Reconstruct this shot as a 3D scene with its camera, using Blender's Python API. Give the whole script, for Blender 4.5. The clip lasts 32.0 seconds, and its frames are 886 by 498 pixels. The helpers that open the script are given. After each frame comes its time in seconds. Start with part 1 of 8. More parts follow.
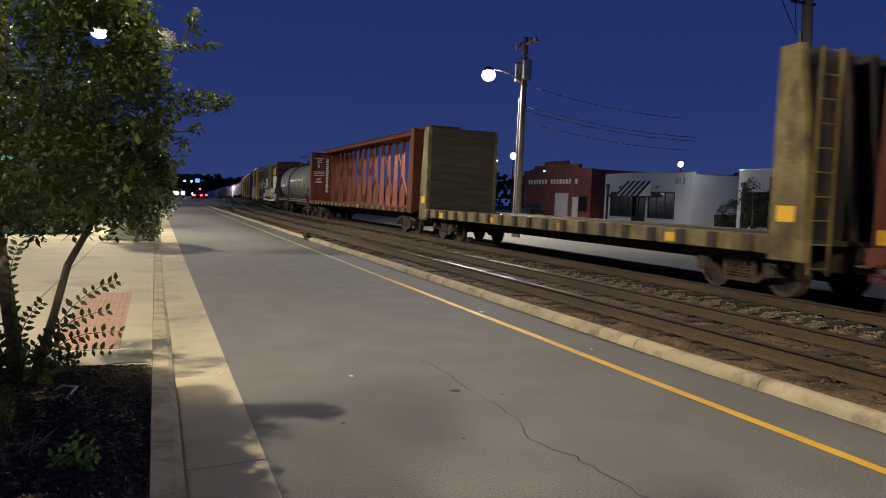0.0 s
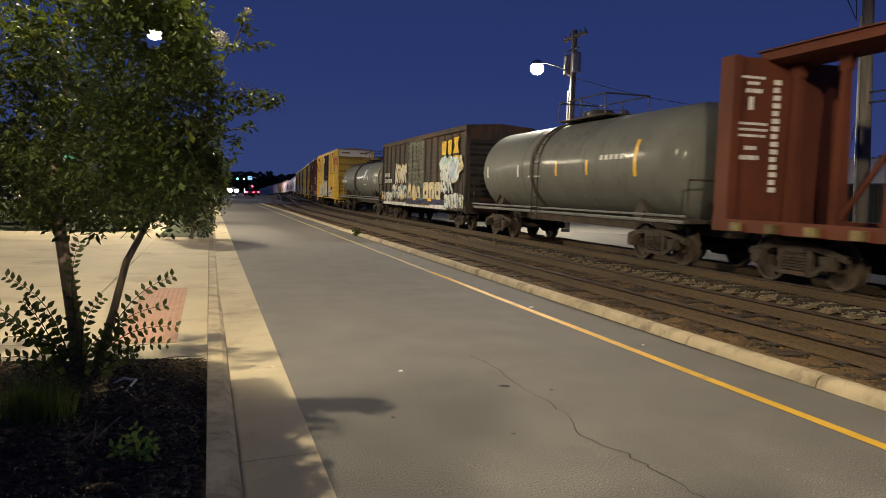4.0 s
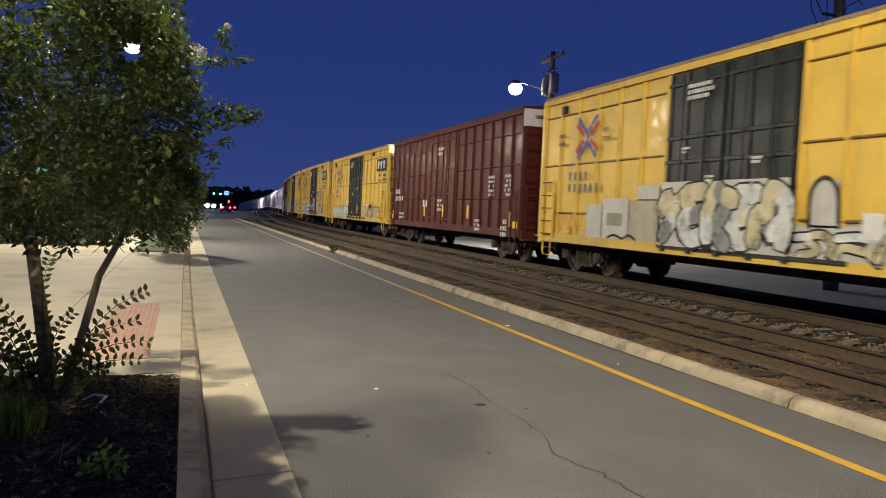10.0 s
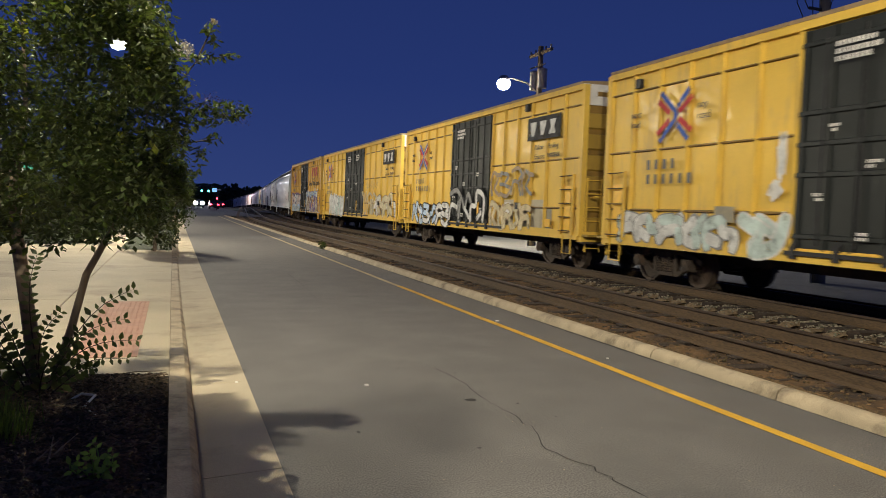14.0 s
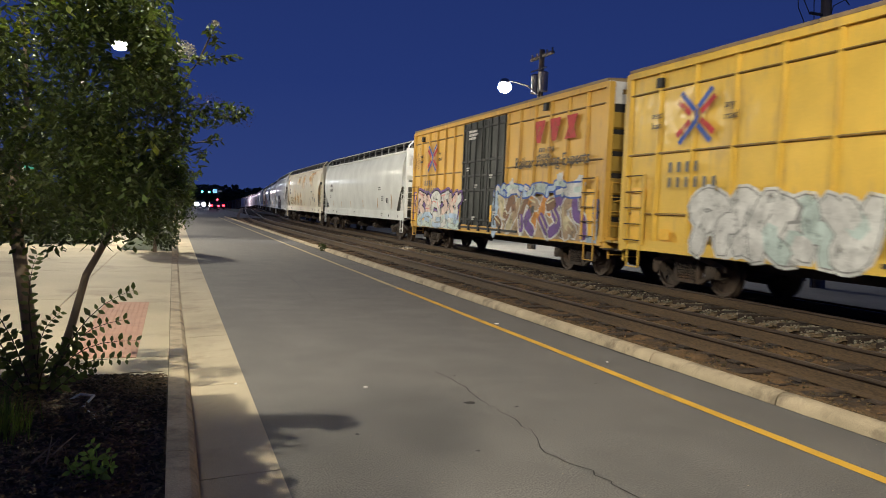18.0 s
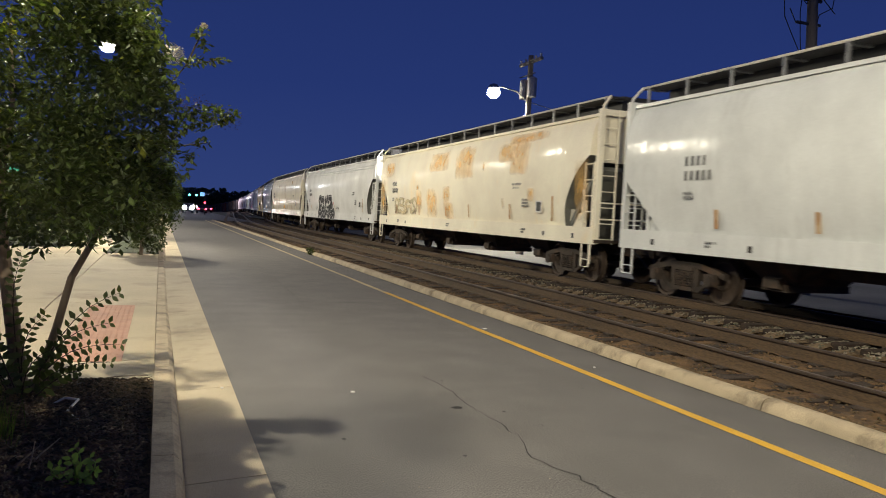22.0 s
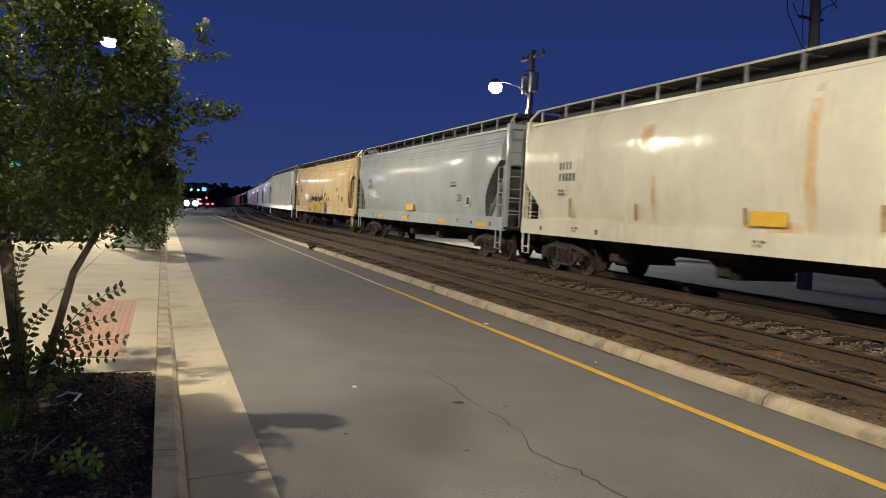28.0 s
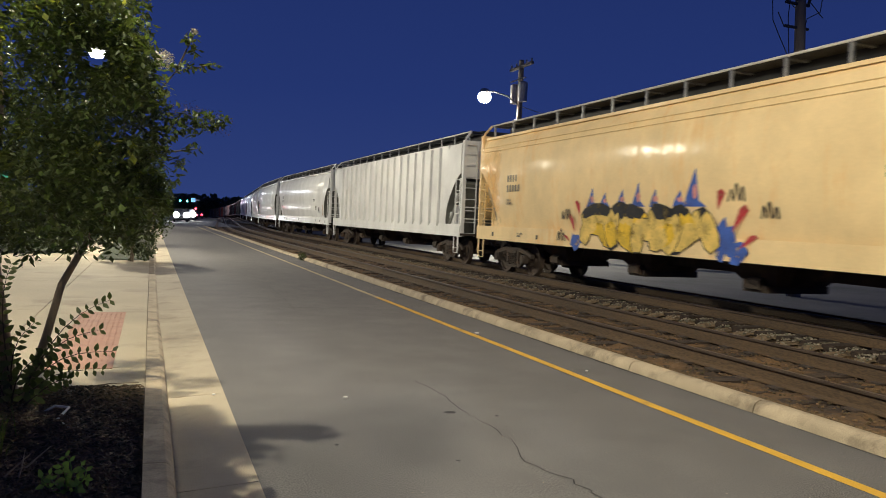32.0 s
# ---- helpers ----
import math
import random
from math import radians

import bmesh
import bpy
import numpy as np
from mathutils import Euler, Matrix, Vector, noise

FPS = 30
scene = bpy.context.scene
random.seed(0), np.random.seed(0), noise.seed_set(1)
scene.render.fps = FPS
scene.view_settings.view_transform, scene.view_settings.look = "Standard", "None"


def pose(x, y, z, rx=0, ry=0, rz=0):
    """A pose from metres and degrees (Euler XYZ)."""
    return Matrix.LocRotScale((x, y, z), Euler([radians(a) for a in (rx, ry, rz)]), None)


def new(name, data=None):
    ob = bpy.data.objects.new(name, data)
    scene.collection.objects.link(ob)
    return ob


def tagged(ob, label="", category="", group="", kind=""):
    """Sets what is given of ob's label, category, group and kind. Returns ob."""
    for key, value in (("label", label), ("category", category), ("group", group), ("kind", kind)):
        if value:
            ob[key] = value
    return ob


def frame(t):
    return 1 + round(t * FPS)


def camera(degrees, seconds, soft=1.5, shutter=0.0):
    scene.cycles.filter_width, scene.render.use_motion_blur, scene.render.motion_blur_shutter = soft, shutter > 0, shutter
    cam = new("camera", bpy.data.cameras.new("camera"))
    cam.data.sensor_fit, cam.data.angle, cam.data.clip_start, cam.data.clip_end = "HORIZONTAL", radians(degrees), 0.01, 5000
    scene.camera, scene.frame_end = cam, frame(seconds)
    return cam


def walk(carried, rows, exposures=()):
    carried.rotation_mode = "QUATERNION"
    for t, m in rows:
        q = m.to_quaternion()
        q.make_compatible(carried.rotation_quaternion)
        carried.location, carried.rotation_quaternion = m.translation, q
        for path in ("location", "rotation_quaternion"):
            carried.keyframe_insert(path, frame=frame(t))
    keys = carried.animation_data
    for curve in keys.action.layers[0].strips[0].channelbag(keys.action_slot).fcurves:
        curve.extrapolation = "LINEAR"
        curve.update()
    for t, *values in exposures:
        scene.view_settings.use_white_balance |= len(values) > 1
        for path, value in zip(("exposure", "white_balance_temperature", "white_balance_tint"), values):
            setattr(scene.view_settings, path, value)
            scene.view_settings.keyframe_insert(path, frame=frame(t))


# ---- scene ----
# World: y runs along the street and the rails, x away across the tracks, z up; the street surface is z = 0.
cam = camera(60, 32.0, 0.9, 0.35)
PATH = [
    (0, 86.42, -2.38, -20.49),
    (0.5, 86.55, -2.72, -20.32),
    (1, 86.69, -2.89, -20.18),
    (1.5, 86.67, -2.71, -19.65),
    (2, 86.54, -2.37, -18.77),
    (2.5, 86.29, -2.09, -17.79),
    (3, 86.10, -1.86, -17.06),
    (3.5, 85.92, -1.86, -16.79),
    (5.5, 86.09, -2.05, -17.51),
    (6, 86.32, -2.07, -17.62),
    (6.5, 86.52, -2.18, -17.72),
    (7, 86.71, -2.24, -17.91),
    (7.5, 86.87, -2.37, -18.16),
    (8, 87.06, -2.59, -18.44),
    (8.5, 87.23, -2.68, -18.62),
    (9, 87.36, -2.68, -18.69),
    (9.5, 87.39, -2.66, -18.64),
    (10, 87.32, -2.61, -18.54),
    (10.5, 87.26, -2.43, -18.47),
    (11, 87.22, -2.34, -18.48),
    (11.5, 87.18, -2.25, -18.51),
    (12, 87.15, -2.24, -18.60),
    (12.5, 87.14, -2.24, -18.69),
    (13, 87.10, -2.29, -18.92),
    (13.5, 87.05, -2.28, -19.17),
    (14, 87.03, -2.24, -19.35),
    (14.5, 86.99, -2.21, -19.36),
    (16.5, 86.95, -2.43, -19.05),
    (17, 87.02, -2.50, -19.14),
    (17.5, 87.10, -2.55, -19.23),
    (18, 87.22, -2.60, -19.33),
    (18.5, 87.31, -2.67, -19.43),
    (19, 87.36, -2.70, -19.52),
    (19.5, 87.38, -2.74, -19.57),
    (20, 87.36, -2.71, -19.55),
    (20.5, 87.37, -2.78, -19.56),
    (21, 87.43, -2.89, -19.70),
    (21.5, 87.53, -2.93, -19.93),
    (22, 87.61, -2.97, -20.20),
    (22.5, 87.63, -2.93, -20.32),
    (23, 87.53, -2.83, -20.29),
    (23.5, 87.44, -2.76, -20.15),
    (24, 87.27, -2.79, -20.02),
    (24.5, 87.16, -2.84, -19.96),
    (25, 87.06, -2.87, -19.94),
    (25.5, 87.02, -2.93, -19.92),
    (27.5, 87.16, -2.94, -20.01),
    (28, 87.24, -2.98, -20.08),
    (28.5, 87.33, -3.08, -20.16),
    (29, 87.43, -3.07, -20.24),
    (29.5, 87.53, -3.10, -20.27),
    (30, 87.62, -3.03, -20.30),
    (30.5, 87.71, -2.93, -20.34),
    (31, 87.82, -2.87, -20.42),
    (31.5, 87.92, -2.68, -20.58),
    (32, 87.98, -2.63, -20.82),
]
walk(cam, [(t, pose(0, 0, 1.6, a, b, c)) for t, a, b, c in PATH], exposures=[(0, -0.05, 6500, 10), (1.2, -0.05, 7300, 10), (2.0, 0.14, 7650, 10), (3.5, 0.08, 7400, 10), (6.0, 0.10, 7200, 10), (7.4, 0.06, 7100, 10), (8.2, -0.05, 6500, 10), (9.0, 0.08, 6900, 10), (10.0, 0.15, 6300, 10), (11.0, 0.0, 6100, 10), (13.0, 0.0, 6500, 10), (17.0, 0.06, 6200, 10), (20.0, 0.05, 6370, 10), (28, 0.03, 6450, 10), (29.0, 0.0, 6550, 10), (30.0, 0.03, 6600, 10), (31.0, 0.05, 6720, 10), (32, 0.02, 6300, 10)])

# ---- sky and large lights ----
world = bpy.data.worlds.new("dusk_sky")
scene.world = world
world.use_nodes = True
wn, wl = world.node_tree.nodes, world.node_tree.links
wco, wsep, wramp = wn.new("ShaderNodeTexCoord"), wn.new("ShaderNodeSeparateXYZ"), wn.new("ShaderNodeValToRGB")
wl.new(wco.outputs["Generated"], wsep.inputs[0])
wl.new(wsep.outputs["Z"], wramp.inputs[0])
wramp.color_ramp.elements[0].position, wramp.color_ramp.elements[0].color = 0.0, (0.028, 0.049, 0.174, 1)
wramp.color_ramp.elements[1].position, wramp.color_ramp.elements[1].color = 0.55, (0.0092, 0.0198, 0.097, 1)
we = wramp.color_ramp.elements.new(0.16)
we.color = (0.0176, 0.035, 0.150, 1)
wl.new(wramp.outputs[0], wn["Background"].inputs["Color"])
wn["Background"].inputs["Strength"].default_value = 1.0


def lamp(x, y, z, watts, colour, radius=0.12, cone=0):
    """Light of a lamp, or an added fill; with a cone it is shaded above by its hood."""
    d = bpy.data.lights.new("street_light", "SPOT" if cone else "POINT")
    d.energy, d.color, d.shadow_soft_size = watts, colour, radius
    if cone:
        d.spot_size, d.spot_blend = radians(cone), 0.15
    new("street_light", d).location = (x, y, z)


WARM, COOL = (1.0, 0.905, 0.685), (1.0, 0.96, 0.88)
LAMPS_LEFT = [(-1.2, 7.6, 7.9), (-1.95, 30.0, 6.95), (-2.64, 49.0, 7.12), (-2.4, 72.0, 7.12), (-1.4, -7.5, 9.2)]
lamp(-1.2, 7.6, 7.6, 2650, WARM, 0.05, 176)
lamp(-1.95, 30.0, 6.6, 4600, WARM, 0.12, 177)
lamp(-2.64, 49.0, 6.8, 3900, WARM, 0.12, 177)
lamp(-2.4, 72.0, 6.8, 3200, WARM, 0.12, 177)
lamp(-1.4, -7.5, 8.9, 10500, WARM, 0.25, 177)
lamp(14.3, 32.95, 7.12, 6500, COOL, 0.12, 168)
lamp(0.4, 110.0, 5.9, 1600, (0.88, 0.94, 1.0))
# Added fills without fixtures on the far cars; the pink imitates vehicle lamps.
lamp(12.0, 180.0, 8.0, 1800, (0.88, 0.94, 1.0))
lamp(19.5, 262.0, 6.0, 4500, (1.0, 0.78, 0.88))
# Added fill on the shop fronts; no fixture stands at this spot.
lamp(38.0, 47.9, 5.2, 260, COOL)
lamp(33.0, 69.0, 5.9, 900, COOL)

# ---- helpers ----


class Geo:
    """Collects faces of one mesh."""

    def __init__(self):
        self.v, self.f = [], []

    def add(self, vs, fs):
        n = len(self.v)
        self.v += [tuple(p) for p in vs]
        self.f += [tuple(i + n for i in f) for f in fs]
        return self

    def box(self, x0, x1, y0, y1, z0, z1):
        return self.add([(x0, y0, z0), (x1, y0, z0), (x1, y1, z0), (x0, y1, z0), (x0, y0, z1), (x1, y0, z1), (x1, y1, z1), (x0, y1, z1)],
                        [(0, 3, 2, 1), (4, 5, 6, 7), (0, 1, 5, 4), (1, 2, 6, 5), (2, 3, 7, 6), (3, 0, 4, 7)])

    def bev(self, x0, x1, y0, y1, z0, z1, c):
        """A box with its edges along y and its top edges worn off."""
        prof = [(x0, z0), (x1, z0), (x1, z1 - c), (x1 - c, z1), (x0 + c, z1), (x0, z1 - c)]
        return self.prism(prof, y0, y1, "y")

    def prism(self, poly, a, b, axis):
        """A polygon pulled from a to b along an axis. poly: (x, z) for y, (y, z) for x, (x, y) for z."""
        def at(p, h):
            return {"y": (p[0], h, p[1]), "x": (h, p[0], p[1]), "z": (p[0], p[1], h)}[axis]
        n = len(poly)
        vs = [at(p, a) for p in poly] + [at(p, b) for p in poly]
        fs = [tuple(range(n))[::-1], tuple(range(n, 2 * n))] + [(i, (i + 1) % n, n + (i + 1) % n, n + i) for i in range(n)]
        return self.add(vs, fs)

    def rod(self, p, q, r0, r1=None, n=8):
        p, q = Vector(p), Vector(q)
        r1 = r0 if r1 is None else r1
        d = (q - p).normalized()
        u = d.orthogonal().normalized()
        w = d.cross(u)
        ring = [(math.cos(2 * math.pi * i / n) * u + math.sin(2 * math.pi * i / n) * w) for i in range(n)]
        vs = [p + r0 * k for k in ring] + [q + r1 * k for k in ring]
        fs = [tuple(range(n))[::-1], tuple(range(n, 2 * n))] + [(i, (i + 1) % n, n + (i + 1) % n, n + i) for i in range(n)]
        return self.add(vs, fs)

    def tube(self, pts, radii, n=7):
        """A bent tapering stem through points."""
        pts = [Vector(p) for p in pts]
        m = len(pts)
        vs, fs = [], []
        u = (pts[1] - pts[0]).orthogonal().normalized()
        for k, p in enumerate(pts):
            d = (pts[min(k + 1, m - 1)] - pts[max(k - 1, 0)]).normalized()
            u = (u - d * u.dot(d)).normalized()
            w = d.cross(u)
            vs += [p + radii[k] * (math.cos(2 * math.pi * i / n) * u + math.sin(2 * math.pi * i / n) * w) for i in range(n)]
        for k in range(m - 1):
            fs += [(k * n + i, k * n + (i + 1) % n, (k + 1) * n + (i + 1) % n, (k + 1) * n + i) for i in range(n)]
        fs += [tuple(range(n))[::-1], tuple(range((m - 1) * n, m * n))]
        return self.add(vs, fs)

    def spin(self, prof, x0, axis="x", n=20, c=(0, 0, 0), caps=True):
        """A turned body: prof is (radius, along)."""
        vs, fs = [], []
        for r, a in prof:
            for i in range(n):
                s, k = math.sin(2 * math.pi * i / n) * r, math.cos(2 * math.pi * i / n) * r
                p = {"x": (a, s, k), "y": (s, a, k), "z": (s, k, a)}[axis]
                vs.append((p[0] + c[0], p[1] + c[1], p[2] + c[2]))
        m = len(prof)
        for k in range(m - 1):
            fs += [(k * n + i, k * n + (i + 1) % n, (k + 1) * n + (i + 1) % n, (k + 1) * n + i) for i in range(n)]
        if caps:
            fs += [tuple(range(n))[::-1], tuple(range((m - 1) * n, m * n))]
        return self.add(vs, fs)

    def mesh(self, name, material, smooth=False):
        me = bpy.data.meshes.new(name)
        me.from_pydata(self.v, [], self.f)
        me.materials.append(material)
        bm = bmesh.new()
        bm.from_mesh(me)
        bmesh.ops.recalc_face_normals(bm, faces=bm.faces)
        bm.to_mesh(me)
        bm.free()
        if smooth:
            me.polygons.foreach_set("use_smooth", [True] * len(me.polygons))
            me.set_sharp_from_angle(angle=radians(38))
        return me


def raw_mesh(name, v, f, material):
    me = bpy.data.meshes.new(name)
    me.from_pydata(v, [], f)
    me.materials.append(material)
    return me


def part(name, geo, material, parent, label="", smooth=False):
    """One mesh object under a thing or a part; geo may be a finished mesh that alike parts share."""
    ob = new(name, geo.mesh(name, material, smooth) if isinstance(geo, Geo) else geo)
    ob.parent = parent
    return tagged(ob, label) if label else ob


def thing(name, label, category, group="", kind="", at=None):
    ob = new(name)
    if at is not None:
        ob.matrix_basis = at
    return tagged(ob, label, category, group, kind)


def single(name, geo, material, label, category, group="", kind="", smooth=False):
    return tagged(new(name, geo.mesh(name, material, smooth) if isinstance(geo, Geo) else geo), label, category, group, kind)


# ---- materials ----


def mat(name, colour, rough=0.7, metal=0.0, var=0.25, scale=3.0, fine=60.0, bump=0.15, second=None, amount=0.5, streak=0.0, spec=0.5,
        island=0.0, coarse_pos=0.5, stretch=(1, 1, 1), coords="Object", bump_scale=None, per_object=0.0, grain=0.0, thin=0.0):
    """A worn surface: base colour with two scales of variation, a second colour in patches or in streaks that run down, and fine relief."""
    m = bpy.data.materials.new(name)
    m.use_nodes = True
    n, l = m.node_tree.nodes, m.node_tree.links
    b = n["Principled BSDF"]
    co = n.new("ShaderNodeTexCoord")
    mp = n.new("ShaderNodeMapping")
    mp.inputs["Scale"].default_value = stretch
    l.new(co.outputs[coords], mp.inputs[0])
    src = mp.outputs[0]
    if per_object:
        oi = n.new("ShaderNodeObjectInfo")
        sc = n.new("ShaderNodeVectorMath")
        sc.operation = "MULTIPLY_ADD"
        cx = n.new("ShaderNodeCombineXYZ")
        l.new(oi.outputs["Random"], cx.inputs[0])
        l.new(oi.outputs["Random"], cx.inputs[1])
        l.new(cx.outputs[0], sc.inputs[0])
        sc.inputs[1].default_value = (71, 53, 0)
        l.new(src, sc.inputs[2])
        src = sc.outputs[0]

    def tex(s, detail=5.0, rough_=0.6, vec=None):
        t = n.new("ShaderNodeTexNoise")
        t.inputs["Scale"].default_value, t.inputs["Detail"].default_value, t.inputs["Roughness"].default_value = s, detail, rough_
        l.new(vec or src, t.inputs["Vector"])
        return t.outputs["Fac"]

    def mixc(fac, a, bcol, mode="MIX"):
        x = n.new("ShaderNodeMix")
        x.data_type, x.blend_type = "RGBA", mode
        for sock, val in ((x.inputs[0], fac), (x.inputs[6], a), (x.inputs[7], bcol)):
            if isinstance(val, bpy.types.NodeSocket):
                l.new(val, sock)
            else:
                sock.default_value = val if isinstance(val, (int, float)) else (*val, 1)
        return x.outputs[2]

    def ramp(fac, lo, hi):
        r = n.new("ShaderNodeMapRange")
        r.inputs[1].default_value, r.inputs[2].default_value = lo, hi
        l.new(fac, r.inputs[0])
        return r.outputs[0]

    c = mixc(ramp(tex(scale), 0.3, 0.7), tuple(x * (1 - var) for x in colour), tuple(min(1, x * (1 + var)) for x in colour))
    c = mixc(ramp(tex(fine, 3.0), 0.25, 0.75), c, mixc(1.0, c, (1 - var * 0.8,) * 3, "MULTIPLY"))
    if grain:
        c = mixc(ramp(tex(fine * 1.3, 2.0), 0.36, 0.64), mixc(1.0, c, (1 - grain,) * 3, "MULTIPLY"), mixc(1.0, c, (1 + grain,) * 3, "MULTIPLY"))
    if second:
        big = tex(scale * 0.7, 7.0, 0.68)
        if streak:
            sm = n.new("ShaderNodeMapping")
            sm.inputs["Scale"].default_value = (3.2, 3.2, 0.22)
            l.new(src, sm.inputs[0])
            big2 = tex(2.2, 6.0, 0.7, sm.outputs[0])
            add = n.new("ShaderNodeMath")
            add.operation = "MULTIPLY_ADD"
            l.new(big2, add.inputs[0])
            add.inputs[1].default_value = streak
            l.new(big, add.inputs[2])
            hi = n.new("ShaderNodeMath")
            hi.operation = "DIVIDE"
            l.new(add.outputs[0], hi.inputs[0])
            hi.inputs[1].default_value = 1 + streak
            big = hi.outputs[0]
        c = mixc(ramp(big, coarse_pos + 0.10 - 0.2 * amount, coarse_pos + 0.26 - 0.2 * amount), c, second)
    if island:
        gi = n.new("ShaderNodeNewGeometry")
        c = mixc(gi.outputs["Random Per Island"], c, mixc(1.0, c, (1 - island, 1 - island * 0.9, 1 - island), "MULTIPLY"))
    l.new(c, b.inputs["Base Color"])
    rr = n.new("ShaderNodeMapRange")
    rr.inputs[3].default_value, rr.inputs[4].default_value = max(0.05, rough - 0.15), min(1, rough + 0.15)
    l.new(tex(scale * 4), rr.inputs[0])
    l.new(rr.outputs[0], b.inputs["Roughness"])
    b.inputs["Metallic"].default_value = metal
    b.inputs["Specular IOR Level"].default_value = spec
    if bump:
        bp = n.new("ShaderNodeBump")
        bp.inputs["Strength"].default_value, bp.inputs["Distance"].default_value = bump, 0.02
        l.new(tex(bump_scale or fine, 4.0), bp.inputs["Height"])
        l.new(bp.outputs[0], b.inputs["Normal"])
    if thin:  # a leaf lets light through
        tr, mx = n.new("ShaderNodeBsdfTranslucent"), n.new("ShaderNodeMixShader")
        l.new(mixc(1.0, c, (1.7, 1.7, 0.9), "MULTIPLY"), tr.inputs["Color"])
        mx.inputs[0].default_value = thin
        l.new(b.outputs[0], mx.inputs[1])
        l.new(tr.outputs[0], mx.inputs[2])
        l.new(mx.outputs[0], n["Material Output"].inputs["Surface"])
    return m


def glow(name, colour, strength):
    m = bpy.data.materials.new(name)
    m.use_nodes = True
    b = m.node_tree.nodes["Principled BSDF"]
    b.inputs["Base Color"].default_value = (*colour, 1)
    b.inputs["Emission Color"].default_value = (*colour, 1)
    b.inputs["Emission Strength"].default_value = strength
    return m


RUST, DIRT = (0.16, 0.055, 0.022), (0.055, 0.043, 0.033)
ASPHALT = mat("asphalt", (0.112, 0.105, 0.099), 0.9, grain=0.52, var=0.15, scale=1.6, fine=70, bump=0.035, second=(0.090, 0.085, 0.080), amount=0.35, bump_scale=190)
PATCH = mat("asphalt_patch", (0.055, 0.053, 0.050), 0.85, var=0.2, scale=1.5, fine=200, bump=0.5)
CRACK = mat("crack_filler", (0.012, 0.011, 0.010), 0.9, var=0.3)
YELLOW_LINE = mat("yellow_road_paint", (0.62, 0.36, 0.035), 0.6, var=0.18, scale=2, fine=120, bump=0.3, second=(0.30, 0.19, 0.05), amount=0.22)
CONCRETE = mat("concrete", (0.44, 0.375, 0.255), 0.85, grain=0.08, var=0.12, scale=0.7, fine=110, bump=0.3, second=(0.27, 0.22, 0.155), amount=0.3)
KERB = mat("kerb_concrete", (0.40, 0.325, 0.215), 0.85, grain=0.14, var=0.2, scale=3.0, fine=90, bump=0.45, second=(0.17, 0.135, 0.09), amount=0.52)
GUTTER = mat("gutter_concrete", (0.39, 0.33, 0.23), 0.85, grain=0.1, var=0.14, scale=1.1, fine=100, bump=0.35, second=(0.22, 0.18, 0.13), amount=0.35)
TACTILE = mat("red_tactile_paving", (0.40, 0.215, 0.14), 0.8, var=0.15, scale=4, fine=90, bump=0.3)
MULCH = mat("bark_mulch", (0.225, 0.150, 0.086), 0.95, var=0.5, scale=7, fine=60, bump=1.0, second=(0.02, 0.014, 0.010), amount=0.5, island=0.8)
SOIL = mat("dark_soil", (0.085, 0.056, 0.035), 0.95, var=0.5, scale=5, fine=45, bump=1.0)
BALLAST = mat("fouled_ballast", (0.140, 0.078, 0.028), 0.95, var=0.45, scale=2.6, fine=34, bump=1.0, second=(0.030, 0.018, 0.010), amount=0.62, bump_scale=24)
KERB_STONES = mat("brown_stone", (0.195, 0.118, 0.056), 0.9, var=0.4, scale=6, fine=60, bump=0.5, island=0.7)
CRIB = mat("pale_crib_gravel", (0.22, 0.155, 0.088), 0.95, var=0.45, scale=9, fine=55, bump=1.0, second=(0.07, 0.048, 0.03), amount=0.45, bump_scale=45)
STONE = mat("ballast_stone", (0.36, 0.30, 0.23), 0.9, var=0.4, scale=6, fine=60, bump=0.5, island=0.7)
TIE = mat("creosoted_tie", (0.044, 0.027, 0.016), 0.9, var=0.45, scale=3, fine=50, bump=0.8, stretch=(0.4, 3, 3), per_object=1)
RAIL = mat("rusty_rail", (0.082, 0.050, 0.023), 0.8, metal=0.0, grain=0.3, var=0.3, scale=2, fine=70, bump=0.3, stretch=(1, 0.2, 1))
GRIT = mat("kerb_grit", (0.05, 0.046, 0.04), 0.95, var=0.5, scale=8, fine=90, bump=0.8)
RAILHEAD = mat("worn_railhead", (0.075, 0.052, 0.036), 0.5, metal=0.4, var=0.3, scale=3, fine=60, bump=0.1, second=(0.05, 0.03, 0.02), amount=0.4)
LOT = mat("gravel_lot", (0.15, 0.14, 0.115), 0.95, var=0.25, scale=0.4, fine=40, bump=0.6, second=(0.10, 0.10, 0.075), amount=0.4)
GRASS_DARK = mat("dark_turf", (0.03, 0.04, 0.015), 0.95, var=0.4, scale=2, fine=40, bump=0.8)
TWIG = mat("dark_twig_bark", (0.04, 0.03, 0.022), 0.85, var=0.3, scale=6, fine=50)
FADED_LINE = mat("faded_road_paint", (0.42, 0.34, 0.19), 0.7, var=0.2, scale=2, fine=120, bump=0.3, second=(0.2, 0.17, 0.11), amount=0.3)
BARK = mat("smooth_bark", (0.20, 0.15, 0.105), 0.8, var=0.3, scale=5, fine=40, bump=0.4, second=(0.12, 0.085, 0.06), amount=0.5, stretch=(1, 1, 0.25))
LEAF = mat("green_leaf", (0.105, 0.150, 0.036), 0.45, thin=0.34, var=0.35, scale=4, fine=40, bump=0.1, island=0.55)
LEAF_DARK = mat("dark_leaf", (0.078, 0.100, 0.032), 0.5, thin=0.32, var=0.35, scale=4, fine=40, bump=0.1, island=0.55)
